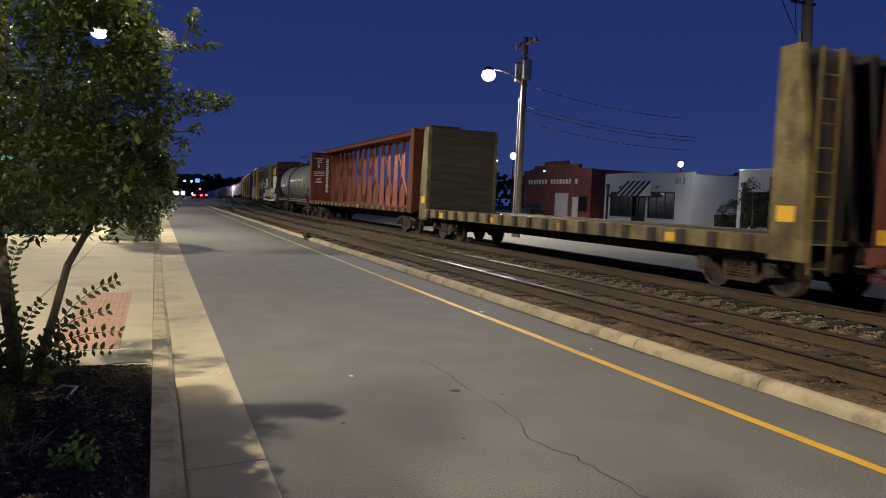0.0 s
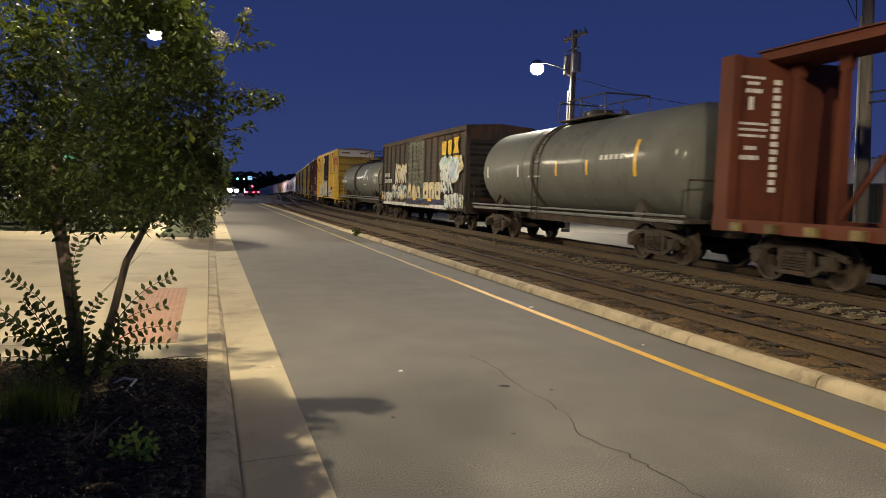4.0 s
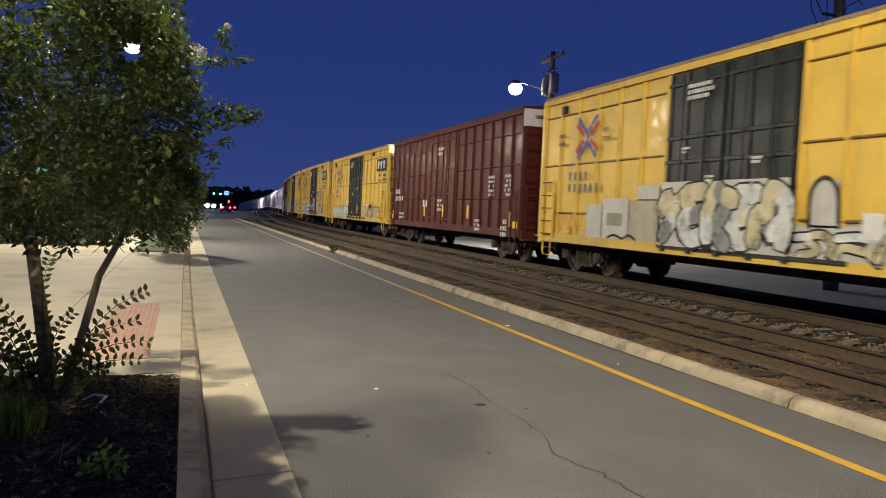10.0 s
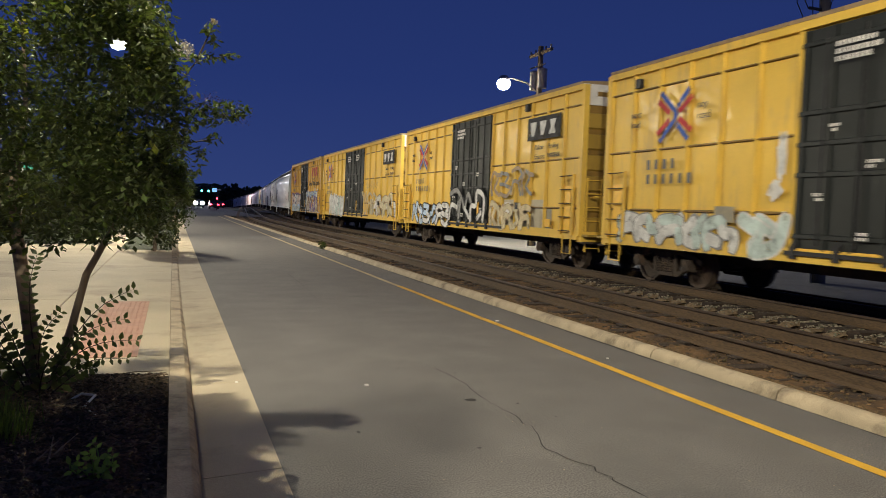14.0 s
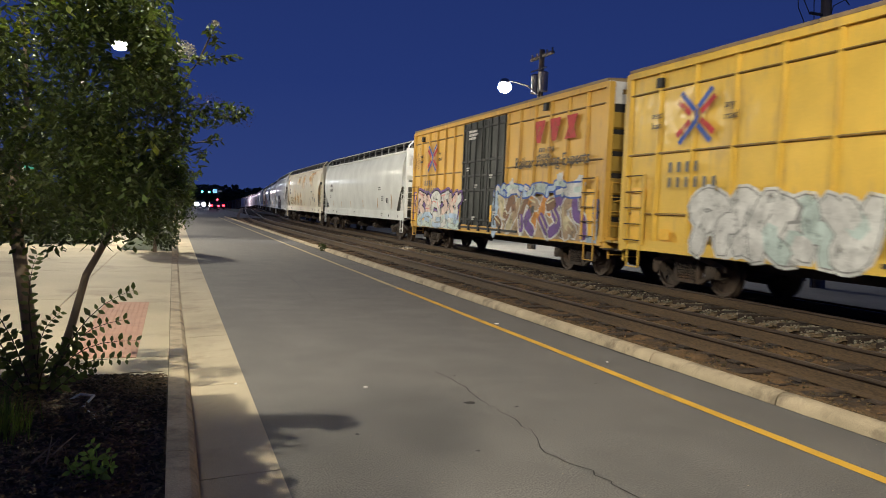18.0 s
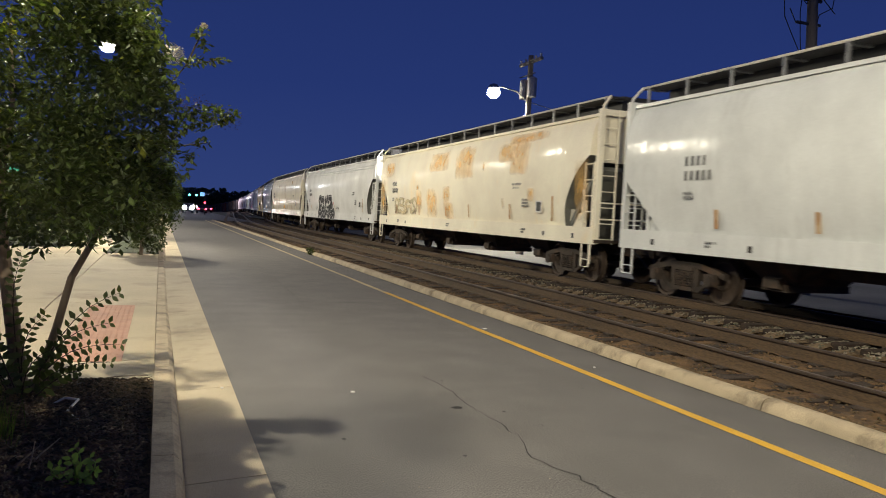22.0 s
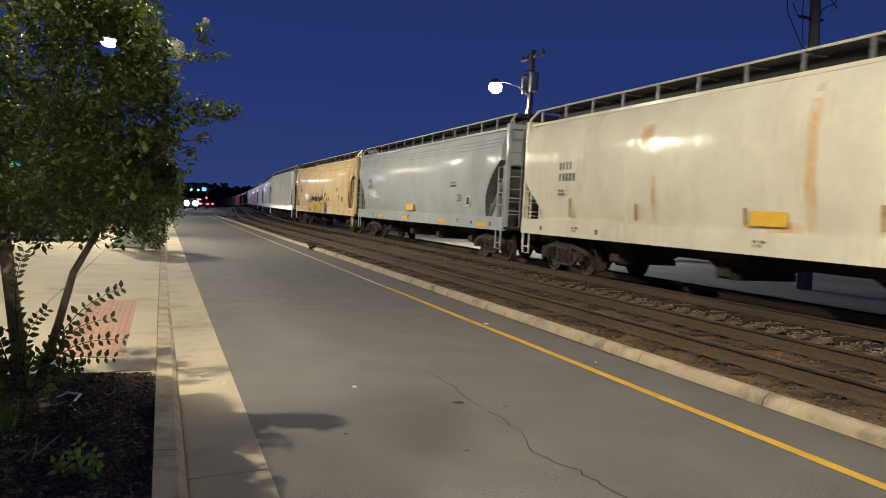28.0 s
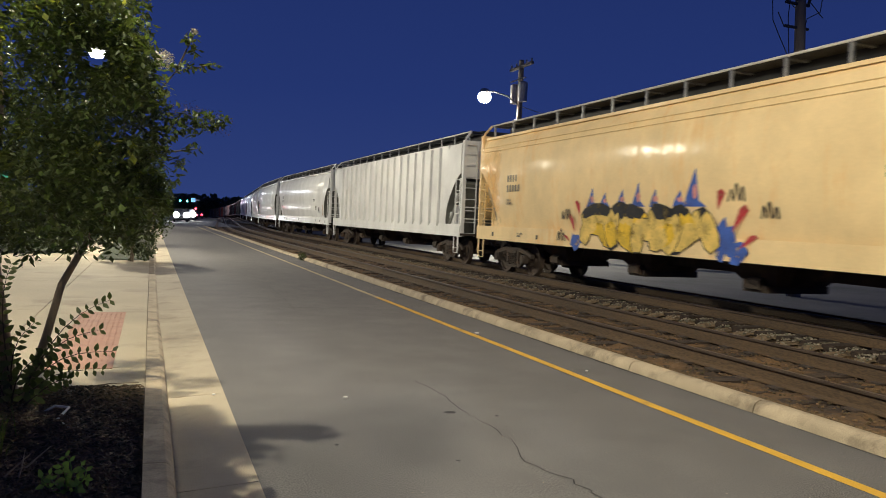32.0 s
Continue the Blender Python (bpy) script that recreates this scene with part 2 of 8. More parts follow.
LEAF_YELLOW = mat("yellowing_leaf", (0.24, 0.26, 0.045), 0.55, thin=0.42, var=0.35, scale=4, fine=40, bump=0.1, island=0.4)
WEED = mat("fresh_weed_leaf", (0.16, 0.26, 0.06), 0.5, thin=0.35, var=0.3, scale=6, fine=40, bump=0.1, island=0.4)
PETAL = mat("pale_blossom", (0.72, 0.66, 0.55), 0.8, var=0.3, scale=20, fine=80, island=0.3)
SEEDHEAD = mat("dry_seed_heads", (0.12, 0.05, 0.045), 0.85, var=0.4, scale=20, fine=80, island=0.5)
POLE_WOOD = mat("weathered_pole_wood", (0.21, 0.185, 0.155), 0.9, var=0.35, scale=2, fine=50, bump=0.7, stretch=(3, 3, 0.2))
STEEL = mat("galvanised_steel", (0.34, 0.34, 0.34), 0.5, metal=0.6, var=0.2, scale=5, fine=60)
DARK_STEEL = mat("dark_painted_steel", (0.035, 0.035, 0.038), 0.55, metal=0.2, var=0.3, scale=5, fine=60)
UNDER = mat("grimy_running_gear", (0.056, 0.041, 0.030), 0.85, metal=0.1, var=0.45, scale=3, fine=40, bump=0.5, second=(0.10, 0.055, 0.03), amount=0.35, per_object=1)
TREAD = mat("wheel_steel", (0.085, 0.060, 0.043), 0.7, metal=0.3, var=0.35, scale=6, fine=40, bump=0.3)
WHITE_BRICK = mat("white_painted_wall", (0.52, 0.54, 0.58), 0.8, var=0.06, scale=0.6, fine=30, bump=0.2)
RED_BRICK = mat("red_brick_wall", (0.20, 0.062, 0.045), 0.9, var=0.25, scale=0.8, fine=14, bump=0.5)
GLASS_DARK = mat("dark_window_glass", (0.012, 0.014, 0.018), 0.12, var=0.1, bump=0.0)
BLACK_TRIM = mat("black_trim", (0.015, 0.015, 0.016), 0.6, var=0.2)
WHITE_PAINT = mat("white_paint", (0.72, 0.70, 0.66), 0.7, var=0.12, scale=5, fine=60)
YELLOW_TAPE = mat("yellow_reflective_tape", (0.85, 0.48, 0.02), 0.4, var=0.1, scale=6, fine=60, bump=0.05)
LAMP_GLOW = glow("lamp_lens", (1.0, 0.93, 0.78), 30)
LAMP_SMALL = glow("far_lamp_lens", (1.0, 0.95, 0.85), 22)
HEAD_GLOW = glow("headlamp_lens", (1.0, 0.95, 0.9), 60)
DARK_BRICK = mat("dark_brown_brick", (0.05, 0.028, 0.02), 0.9, var=0.3, scale=3, fine=20, bump=0.4)
RED_GLOW = glow("red_signal_lens", (1.0, 0.03, 0.05), 14)
CYAN_GLOW = glow("green_signal_lens", (0.15, 0.9, 0.8), 6)
BLUE_WHITE = glow("bluish_sign_light", (0.25, 0.55, 1.0), 1.6)
GREEN_GLOW = glow("green_wall_light", (0.3, 1.0, 0.4), 3)

# ---- ground, street and tracks ----
RAIL_Z = 0.14          # rail top beside the street
NEAR_C, TRAIN_C = 7.33, 11.33  # centre lines of the two tracks


def ease(a, b, v):
    k = min(1, max(0, (v - a) / (b - a)))
    return k * k * (3 - 2 * k)


def bend(y):
    """Slope of the tracks' line against the street: straight, then a slight bend away, and a long one back."""
    return 0.082 * ease(52, 92, y) - 0.082 * ease(215, 275, y)


SHIFT = [0.0]
for k in range(1, 1400):
    SHIFT.append(SHIFT[-1] + bend(k - 0.5))


def shift(y):
    if y <= 0:
        return 0.0
    k = min(int(y), len(SHIFT) - 2)
    return SHIFT[k] + (y - k) * (SHIFT[k + 1] - SHIFT[k])


def drop(y):
    """The land falls gently beyond the crossing."""
    u = max(0, y - 225)
    return -0.020 * (u * u / (u + 15.0)) if y < 560 else drop(559.9)


YS = [-60, -30, -15, -8, -4] + list(range(0, 60, 2)) + list(range(60, 140, 4)) + list(range(140, 320, 10)) + list(range(320, 900, 30)) + [1000, 1500, 2600]


def strip(x0, x1, z, curve=0.0, lift=0.0, ys=YS, nx=1):
    """A band along the street that follows the land; curve 1 follows the tracks."""
    v, f = [], []
    for y in ys:
        for i in range(nx + 1):
            v.append((x0 + (x1 - x0) * i / nx + curve * shift(y), y, z + drop(y)))
    w = nx + 1
    for k in range(len(ys) - 1):
        for i in range(nx):
            f.append((k * w + i, k * w + i + 1, (k + 1) * w + i + 1, (k + 1) * w + i))
    return v, f


def sheet(name, x0, x1, z, material, label, category, curve=0.0, ys=YS):
    v, f = strip(x0, x1, z, curve, ys=ys)
    return tagged(new(name, raw_mesh(name, v, f, material)), label, category, kind="structure")


v, f = strip(-1500, 1800, -0.28, 0, nx=30)
tagged(new("ground", raw_mesh("ground", v, f, GRASS_DARK)), "dark turf ground reaching to the horizon at dusk", "ground", kind="structure")
street_ys = [y for y in YS if y <= 900]
sheet("road", 0.65, 5.14, 0.0, ASPHALT, "grey worn asphalt street beside the railway tracks", "road", ys=[y for y in YS if y <= 110])
sheet("road_far", -4.5, 9.6, 0.004, ASPHALT, "grey asphalt street at the level crossing", "road", ys=[y for y in YS if 84 <= y <= 900])
sheet("gravel_lot", 13.0, 33, 0.08, LOT, "pale gravel lot beyond the tracks", "lot", curve=0.0, ys=[y for y in YS if y < 140])
sheet("far_street", 33, 39.2, 0.22, ASPHALT, "asphalt side street in front of the buildings", "road", ys=[y for y in YS if y < 140])
sheet("far_pavement", 39.2, 90, 0.34, CONCRETE, "concrete pavement under the buildings", "pavement", ys=[y for y in YS if y < 140])

# yellow edge line, a painted strip with worn ends
for name, a0, a1, m, lab in (("edge_line", -6, 10, YELLOW_LINE, "worn yellow painted edge line on the asphalt"), ("faded_edge_line", 10, 55, FADED_LINE, "faded pale edge line on the asphalt")):
    g = Geo()
    ys = [y * 1.5 for y in range(a0, a1 + 1)]
    for a, b in zip(ys, ys[1:]):
        ja, jb = [0.006 * math.sin(7.1 * q) for q in (a, b)]
        g.add([(4.31 + ja, a, 0.004), (4.42 + ja, a, 0.004), (4.42 + jb, b, 0.004), (4.31 + jb, b, 0.004)], [(0, 1, 2, 3)])
    single(name, g, m, lab, "road line", kind="structure")


def crack(points, width, seed):
    """A jagged crack laid in the asphalt."""
    r = random.Random(seed)
    pts = []
    for (ax, ay), (bx, by) in zip(points, points[1:]):
        n = max(3, int(math.hypot(bx - ax, by - ay) / 0.09))
        pts += [(ax + (bx - ax) * i / n + r.uniform(-0.025, 0.025), ay + (by - ay) * i / n + r.uniform(-0.03, 0.03)) for i in range(n)]
    pts.append(points[-1])
    geo = Geo()
    for (ax, ay), (bx, by) in zip(pts, pts[1:]):
        w = width * r.uniform(0.35, 1.0)
        d = Vector((bx - ax, by - ay)).normalized()
        nx_, ny_ = -d.y * w / 2, d.x * w / 2
        geo.add([(ax + nx_, ay + ny_, 0.003), (ax - nx_, ay - ny_, 0.003), (bx - nx_, by - ny_, 0.003), (bx + nx_, by + ny_, 0.003)], [(0, 1, 2, 3)])
    return geo


single("road_crack", crack([(2.6, 3.2), (2.54, 4.2), (2.43, 4.6), (2.55, 5.1), (2.55, 5.7)], 0.013, 1), CRACK, "thin jagged crack in the asphalt", "crack", kind="structure")
single("road_crack", crack([(2.55, 5.75), (2.52, 6.0), (2.58, 6.7), (2.52, 7.2)], 0.012, 2), CRACK, "hairline crack in the asphalt", "crack", kind="structure")
single("road_crack", crack([(1.9, 13.0), (2.3, 13.3), (3.2, 13.2), (4.9, 13.6)], 0.018, 3), CRACK, "thin crack across the asphalt", "crack", kind="structure")
single("road_crack", crack([(2.33, 12.9), (2.43, 15.2), (2.5, 17.6)], 0.010, 4), CRACK, "hairline crack in the asphalt", "crack", kind="structure")
specks = Geo()
rk = random.Random(29)
for _ in range(420):
    cx, cy, q = rk.uniform(0.8, 4.25), 3 + 12 * rk.random() ** 1.5, rk.uniform(0.003, 0.009)
    specks.add([(cx + q * math.cos(1.26 * i + cx) * rk.uniform(0.6, 1.3), cy + q * math.sin(1.26 * i + cx) * rk.uniform(0.6, 1.3), 0.0025) for i in range(5)], [tuple(range(5))])
single("dark_specks", specks, PATCH, "dark specks and chips in the asphalt", "stain", kind="stuff")
pale = Geo()
for _ in range(330):
    cx, cy, q = rk.uniform(0.8, 5.1), 3 + 12 * rk.random() ** 1.5, rk.uniform(0.003, 0.007)
    pale.add([(cx + q * math.cos(1.26 * i + cx) * rk.uniform(0.6, 1.3), cy + q * math.sin(1.26 * i + cx) * rk.uniform(0.6, 1.3), 0.0028) for i in range(5)], [tuple(range(5))])
single("pale_specks", pale, GUTTER, "pale grit specks on the asphalt", "grit", kind="stuff")
spots = Geo()
r0 = random.Random(5)
for cx, cy, rx, ry in [(2.40, 5.94, 0.05, 0.045), (2.75, 5.76, 0.02, 0.02), (2.88, 5.32, 0.012, 0.015), (1.27, 5.23, 0.02, 0.02), (1.98, 4.71, 0.02, 0.015), (2.18, 6.4, 0.01, 0.012), (2.64, 6.97, 0.018, 0.02), (3.91, 6.45, 0.015, 0.02), (2.14, 7.25, 0.014, 0.02)]:
    n = 11
    spots.add([(cx + rx * r0.uniform(0.7, 1.2) * math.cos(2 * math.pi * i / n), cy + ry * r0.uniform(0.7, 1.2) * math.sin(2 * math.pi * i / n), 0.0035) for i in range(n)], [tuple(range(n))])
single("oil_spots", spots, CRACK, "small dark oil and gum spots on the asphalt", "stain", kind="stuff")
litter = Geo()
for cx, cy, s in [(1.66, 6.6, 0.017), (4.49, 10.21, 0.028), (4.62, 7.4, 0.012), (0.56, 6.9, 0.012)]:
    litter.box(cx - s, cx + s, cy - s * 0.7, cy + s * 0.7, 0.002, 0.012)
single("litter", litter, WHITE_PAINT, "small pale scraps of litter on the street", "litter", kind="stuff")

# kerb between street and ballast: cast lengths with open joints
kerb = thing("track_kerb", "pale concrete kerb with joints between street and ballast", "kerb", kind="structure")
JOINTS = [-3.0, -0.2, 2.6, 5.42, 7.35, 11.0, 14.45, 17.4, 20.4, 23.4, 26.8, 30, 33, 36, 39, 42, 45, 48, 51, 54, 57, 60, 63, 66, 69, 72, 75, 78, 81, 84]
for a, b in zip(JOINTS, JOINTS[1:]):
    j = 0.008
    sunk = 0.03 * ease(24, 30, a)
    off = 0.10 * ease(70, 84, a) ** 2
    prof = [(5.13 - off, -0.05), (5.145 - off, 0.03 - sunk), (5.158 - off, 0.068 - sunk), (5.178 - off, 0.093 - sunk), (5.205 - off, 0.108 - sunk), (5.24 - off, 0.114 - sunk), (5.30 - off, 0.113 - sunk), (5.335 - off, 0.10 - sunk), (5.35 - off, -0.05)]
    part("kerb_stone", Geo().prism(prof, a + j, b - j, "y"), KERB, kerb, smooth=True)

# grit that gathers at the foot of the kerb
rs = random.Random(17)
g = Geo()
ys = [2 + 0.12 * k for k in range(230)]
ws = [rs.uniform(0.015, 0.07) * (0.6 + 0.4 * math.sin(0.9 * y)) for y in ys]
for (a, wa), (b, wb) in zip(zip(ys, ws), zip(ys[1:], ws[1:])):
    g.add([(5.14, a, 0.003), (5.14, b, 0.003), (5.14 - wb, b, 0.003), (5.14 - wa, a, 0.003)], [(0, 1, 2, 3)])
single("kerb_grit", g, GRIT, "dark grit along the foot of the kerb", "grit", kind="stuff")

# ballast bed: uneven surface between the kerb and the far lot
v, f = [], []
bx = [5.33 + 0.075 * i for i in range(55)] + [9.45 + 0.24 * i for i in range(23)]
by = [-8 + 0.5 * i for i in range(20)] + [2 + 0.09 * i for i in range(245)] + [24.1 + 0.33 * i for i in range(24)] + [32 + 1.0 * i for i in range(40)] + [72 + 4 * i for i in range(20)] + [160 + 20 * i for i in range(40)]
for y in by:
    for i, x in enumerate(bx):
        h = (0.030 * noise.noise((x * 2.3, y * 2.3, 0)) + 0.022 * noise.noise((x * 17, y * 13, 9)) + 0.022 * noise.noise((x * 7, y * 7, 3))) * (1 - 0.5 * ease(8.9, 9.4, x)) if y < 72 else 0.0
        edge = 0.11 * ease(6.1, 5.35, x) + 0.185 * ease(12.5, 13.1, x)
        v.append((x + shift(y), y, -0.069 - 0.18 * ease(8.7, 9.3, x) + 0.095 * ease(9.5, 10.05, x) + edge + h + drop(y)))
w = len(bx)
for k in range(len(by) - 1):
    f += [(k * w + i, k * w + i + 1, (k + 1) * w + i + 1, (k + 1) * w + i) for i in range(w - 1)]
tagged(new("ballast_bed", raw_mesh("ballast_bed", v, f, BALLAST)), "brown fouled ballast bed under the tracks", "ballast", kind="structure")

# loose stones
OCT = [(1, 0, 0), (-1, 0, 0), (0, 1, 0), (0, -1, 0), (0, 0, 1), (0, 0, -1)]
OCF = [(0, 2, 4), (2, 1, 4), (1, 3, 4), (3, 0, 4), (2, 0, 5), (1, 2, 5), (3, 1, 5), (0, 3, 5)]


def stones(name, count, place, sizes, material, label, seed):
    """Loose stones, each a small uneven lump."""
    rs = random.Random(seed)
    v, f = [], []
    for k in range(count):
        y = 2 + 42 * rs.random() ** 1.6
        x, z = place(rs, y)
        if x is None:
            continue
        s = rs.uniform(*sizes)
        turn = Euler((rs.uniform(0, 6), rs.uniform(0, 6), rs.uniform(0, 6))).to_matrix()
        n = len(v)
        for p in OCT:
            q = turn @ (Vector(p) * s * rs.uniform(0.6, 1.2))
            v.append((x + q.x, y + q.y, z + q.z * 0.7))
        f += [tuple(i + n for i in t) for t in OCF]
    tagged(new(name, raw_mesh(name, v, f, material)), label, "ballast", kind="stuff")


def by_kerb(rs, y):
    x = 5.36 + abs(rs.gauss(0, 0.2))
    return x, -0.05 + 0.11 * ease(6.1, 5.35, x)


def between_ties(rs, y):
    x = rs.uniform(9.55, 10.52)
    if abs((y - 1.0) / 0.5 % 1 - 0.5) > 0.27:
        return None, 0
    return x, -0.19 + 0.11 * ease(9.58, 9.95, x) + rs.uniform(-0.01, 0.012)


def anywhere(rs, y):
    x = rs.uniform(5.4, 13)
    return x, -0.06 - 0.18 * ease(8.7, 9.3, x) + 0.095 * ease(9.5, 10.05, x)


stones("kerb_stones", 20000, by_kerb, (0.008, 0.026), KERB_STONES, "small brown stones along the kerb", 11)
stones("ballast_stones", 13000, between_ties, (0.012, 0.034), STONE, "pale ballast stones between the tie ends", 12)
stones("scattered_stones", 22000, anywhere, (0.008, 0.030), KERB_STONES, "small brown stones scattered over the ballast", 13)

# gravel heaped between the tie ends of the far track
rs = random.Random(41)
v, f = [], []
for k in range(92):
    yc = 1.25 + 0.5 * k
    top = rs.uniform(-0.105, -0.065)
    n0 = len(v)
    for j in range(7):
        for i in range(10):
            x, y = 9.58 + 0.11 * i, yc - 0.15 + 0.05 * j
            up = ease(0.0, 0.3, i / 9) * (0.55 + 0.45 * math.sin(math.pi * j / 6))
            v.append((x, y, -0.20 + (top + 0.20) * up + 0.022 * noise.noise((x * 19, y * 19, 4))))
    f += [(n0 + j * 10 + i, n0 + j * 10 + i + 1, n0 + (j + 1) * 10 + i + 1, n0 + (j + 1) * 10 + i) for j in range(6) for i in range(9)]
tagged(new("crib_gravel", raw_mesh("crib_gravel", v, f, CRIB)), "pale gravel heaped between the tie ends", "ballast", kind="stuff")

# tracks
TIE_MESH = Geo().bev(-1.3, 1.3, -0.115, 0.115, -0.16, 0.0, 0.012).mesh("tie", TIE)
LONG_TIE = Geo().bev(-1.36, 1.36, -0.12, 0.12, -0.17, 0.012, 0.012).mesh("tie", TIE)


def sweep(prof, x0, ys):
    v, f = [], []
    n = len(prof)
    for y in ys:
        v += [(x0 + px + shift(y), y, pz + drop(y)) for px, pz in prof]
    for k in range(len(ys) - 1):
        f += [(k * n + i, k * n + (i + 1) % n, (k + 1) * n + (i + 1) % n, (k + 1) * n + i) for i in range(n)]
    return v, f


def track(name, centre, label, tie_mesh, sink):
    tr = thing(name, label, "railway track", kind="structure")
    rr = random.Random(int(centre * 10))
    for y in [1.0 + 0.5 * k for k in range(95)]:
        t = part("tie", tie_mesh, TIE, tr)
        t.matrix_basis = pose(centre + rr.uniform(-0.05, 0.05), y + rr.uniform(-0.03, 0.03), -0.060 - sink + rr.uniform(-0.030, 0.008), 0, 0, rr.uniform(-1.2, 1.2))
    far = Geo()
    for k in range(320):
        y = 48.5 + 0.52 * k
        x = centre + shift(y)
        far.box(x - 1.3, x + 1.3, y - 0.11, y + 0.11, -0.2 + drop(y), -0.052 + drop(y))
    for k in range(12):
        far.box(centre - 1.3, centre + 1.3, 0.5 - 0.5 * k - 0.11, 0.5 - 0.5 * k + 0.11, -0.2, -0.052)
    tagged(part("far_ties", far, TIE, tr), kind="stuff")
    ys = [y for y in YS if -20 < y < 900]
    for side in (-0.7525, 0.7525):
        foot = [(-0.076, -0.048), (0.076, -0.048), (0.076, -0.034), (0.012, -0.014), (0.012, 0.095), (0.036, 0.108), (-0.036, 0.108), (-0.012, 0.095), (-0.012, -0.014), (-0.076, -0.034)]
        v, f = sweep(foot, centre + side, ys)
        rail = part("rail", raw_mesh("rail", v, f, RAIL), RAIL, tr)
        head = [(-0.037, 0.1085), (0.037, 0.1085), (0.037, 0.130), (0.027, RAIL_Z), (-0.027, RAIL_Z), (-0.037, 0.130)]
        v, f = sweep(head, centre + side, ys)
        part("railhead", raw_mesh("railhead", v, f, RAILHEAD), RAILHEAD, rail, "worn steel running surface")
        plates = Geo()
        for y in [1.0 + 0.5 * k for k in range(95)]:
            plates.box(centre + side - 0.17, centre + side + 0.17, y - 0.09, y + 0.09, -0.056, -0.036)
        tagged(part("tie_plates", plates, UNDER, rail), kind="stuff")
    return tr


track("near_track", NEAR_C, "empty railway track with rusty rails beside the kerb", TIE_MESH, -0.012)
track("train_track", TRAIN_C, "railway track that carries the freight train", LONG_TIE, 0.0)

# left side: gutter, kerb, pavement, planting bed
gut = thing("gutter", "pale concrete gutter pan with transverse joints", "gutter", kind="structure")
GJ = [-4, -1.0, 2.0, 4.6, 6.96, 9.5, 12.05, 15, 18, 21, 24, 27, 30, 34, 38, 42, 46, 50, 55, 60, 70, 80]
for a, b in zip(GJ, GJ[1:]):
    part("gutter_slab", Geo().add([(0.15, a + 0.005, -0.03), (0.652, a + 0.005, 0.004), (0.652, b - 0.005, 0.004), (0.15, b - 0.005, -0.03), (0.15, a + 0.005, -0.1), (0.652, a + 0.005, -0.1), (0.652, b - 0.005, -0.1), (0.15, b - 0.005, -0.1)],
                                  [(0, 1, 2, 3), (0, 4, 5, 1), (2, 6, 7, 3), (1, 5, 6, 2), (0, 3, 7, 4)]), GUTTER, gut)
lk = thing("street_kerb", "pale concrete kerb along the planting bed, sloping down to the crossing", "kerb", kind="structure")


def kerb_top(y):
    return 0.125 - 0.12 * ease(7.6, 11.8, y) + 0.12 * ease(22.6, 23.2, y)


KJ = [-4, -1.4, 1.6, 4.7, 7.3, 8.6, 10.2, 11.9, 15, 18, 21.4, 22.6, 23.2, 26, 29, 32, 36, 40, 45, 50, 55, 60, 70, 80]
for a, b in zip(KJ, KJ[1:]):
    a, b = a + 0.004, b - 0.004
    za, zb = kerb_top(a), kerb_top(b)
    g = Geo().add([(-0.005, a, -0.1), (0.20, a, -0.1), (0.162, a, za - 0.035), (0.125, a, za), (0.0, a, za),
                   (-0.005, b, -0.1), (0.20, b, -0.1), (0.162, b, zb - 0.035), (0.125, b, zb), (0.0, b, zb)],
                  [(0, 1, 2, 3, 4)[::-1], (5, 6, 7, 8, 9), (1, 6, 7, 2), (2, 7, 8, 3), (3, 8, 9, 4), (4, 9, 5, 0), (0, 5, 6, 1)])
    part("kerb_stone", g, KERB, lk)
pv = thing("pavement", "pale beige concrete pavement slabs", "pavement", kind="structure")


def slab(x0, x1, y0, y1, z=0.0):
    part("slab", Geo().bev(x0 + 0.006, x1 - 0.006, y0 + 0.006, y1 - 0.006, z - 0.12, z, 0.006), CONCRETE, pv)


for x0, x1 in ((-1.5, 0.002), (-5.2, -1.5), (-9, -5.2)):
    for y0, y1 in ((7.05, 8.25), (8.25, 12.9), (12.9, 17.8), (17.8, 22.9)):
        slab(x0, x1, y0, y1)
slab(-9, -1.5, 22.9, 27.2)
slab(-1.5, 0.002, 22.9, 25.2)
for k in range(5):
    slab(-3.0, -1.5, 27.2 + 6 * k, 33.2 + 6 * k)
part("tactile_panel", Geo().bev(-0.93, -0.31, 8.2, 12.6, -0.02, 0.006, 0.004), TACTILE, pv, "red brick-coloured warning panel")
tag = Geo()
for i in range(9):
    for k in range(60):
        x, y = -0.91 + 0.066 * i, 8.25 + 0.071 * k
        tag.box(x, x + 0.026, y, y + 0.026, 0.005, 0.0075)
tagged(part("raised_domes", tag, TACTILE, pv), kind="stuff")
v, f = [], []
nb = 46
for j in range(60):
    for i in range(nb):
        x, y = -9 + 9.0 * i / (nb - 1), -4 + 11.04 * j / 59
        edge = ease(0.0, -0.35, x) * ease(7.04, 6.7, y)
        v.append((x, y, 0.055 + 0.07 * edge + 0.03 * noise.noise((x * 1.7, y * 1.7, 1)) + 0.02 * noise.noise((x * 8, y * 8, 2))))
f = [(j * nb + i, j * nb + i + 1, (j + 1) * nb + i + 1, (j + 1) * nb + i) for j in range(59) for i in range(nb - 1)]
tagged(new("planting_bed", raw_mesh("planting_bed", v, f, SOIL)), "dark mulched planting bed beside the kerb", "planting bed", kind="structure")
rs = random.Random(21)
v, f = [], []
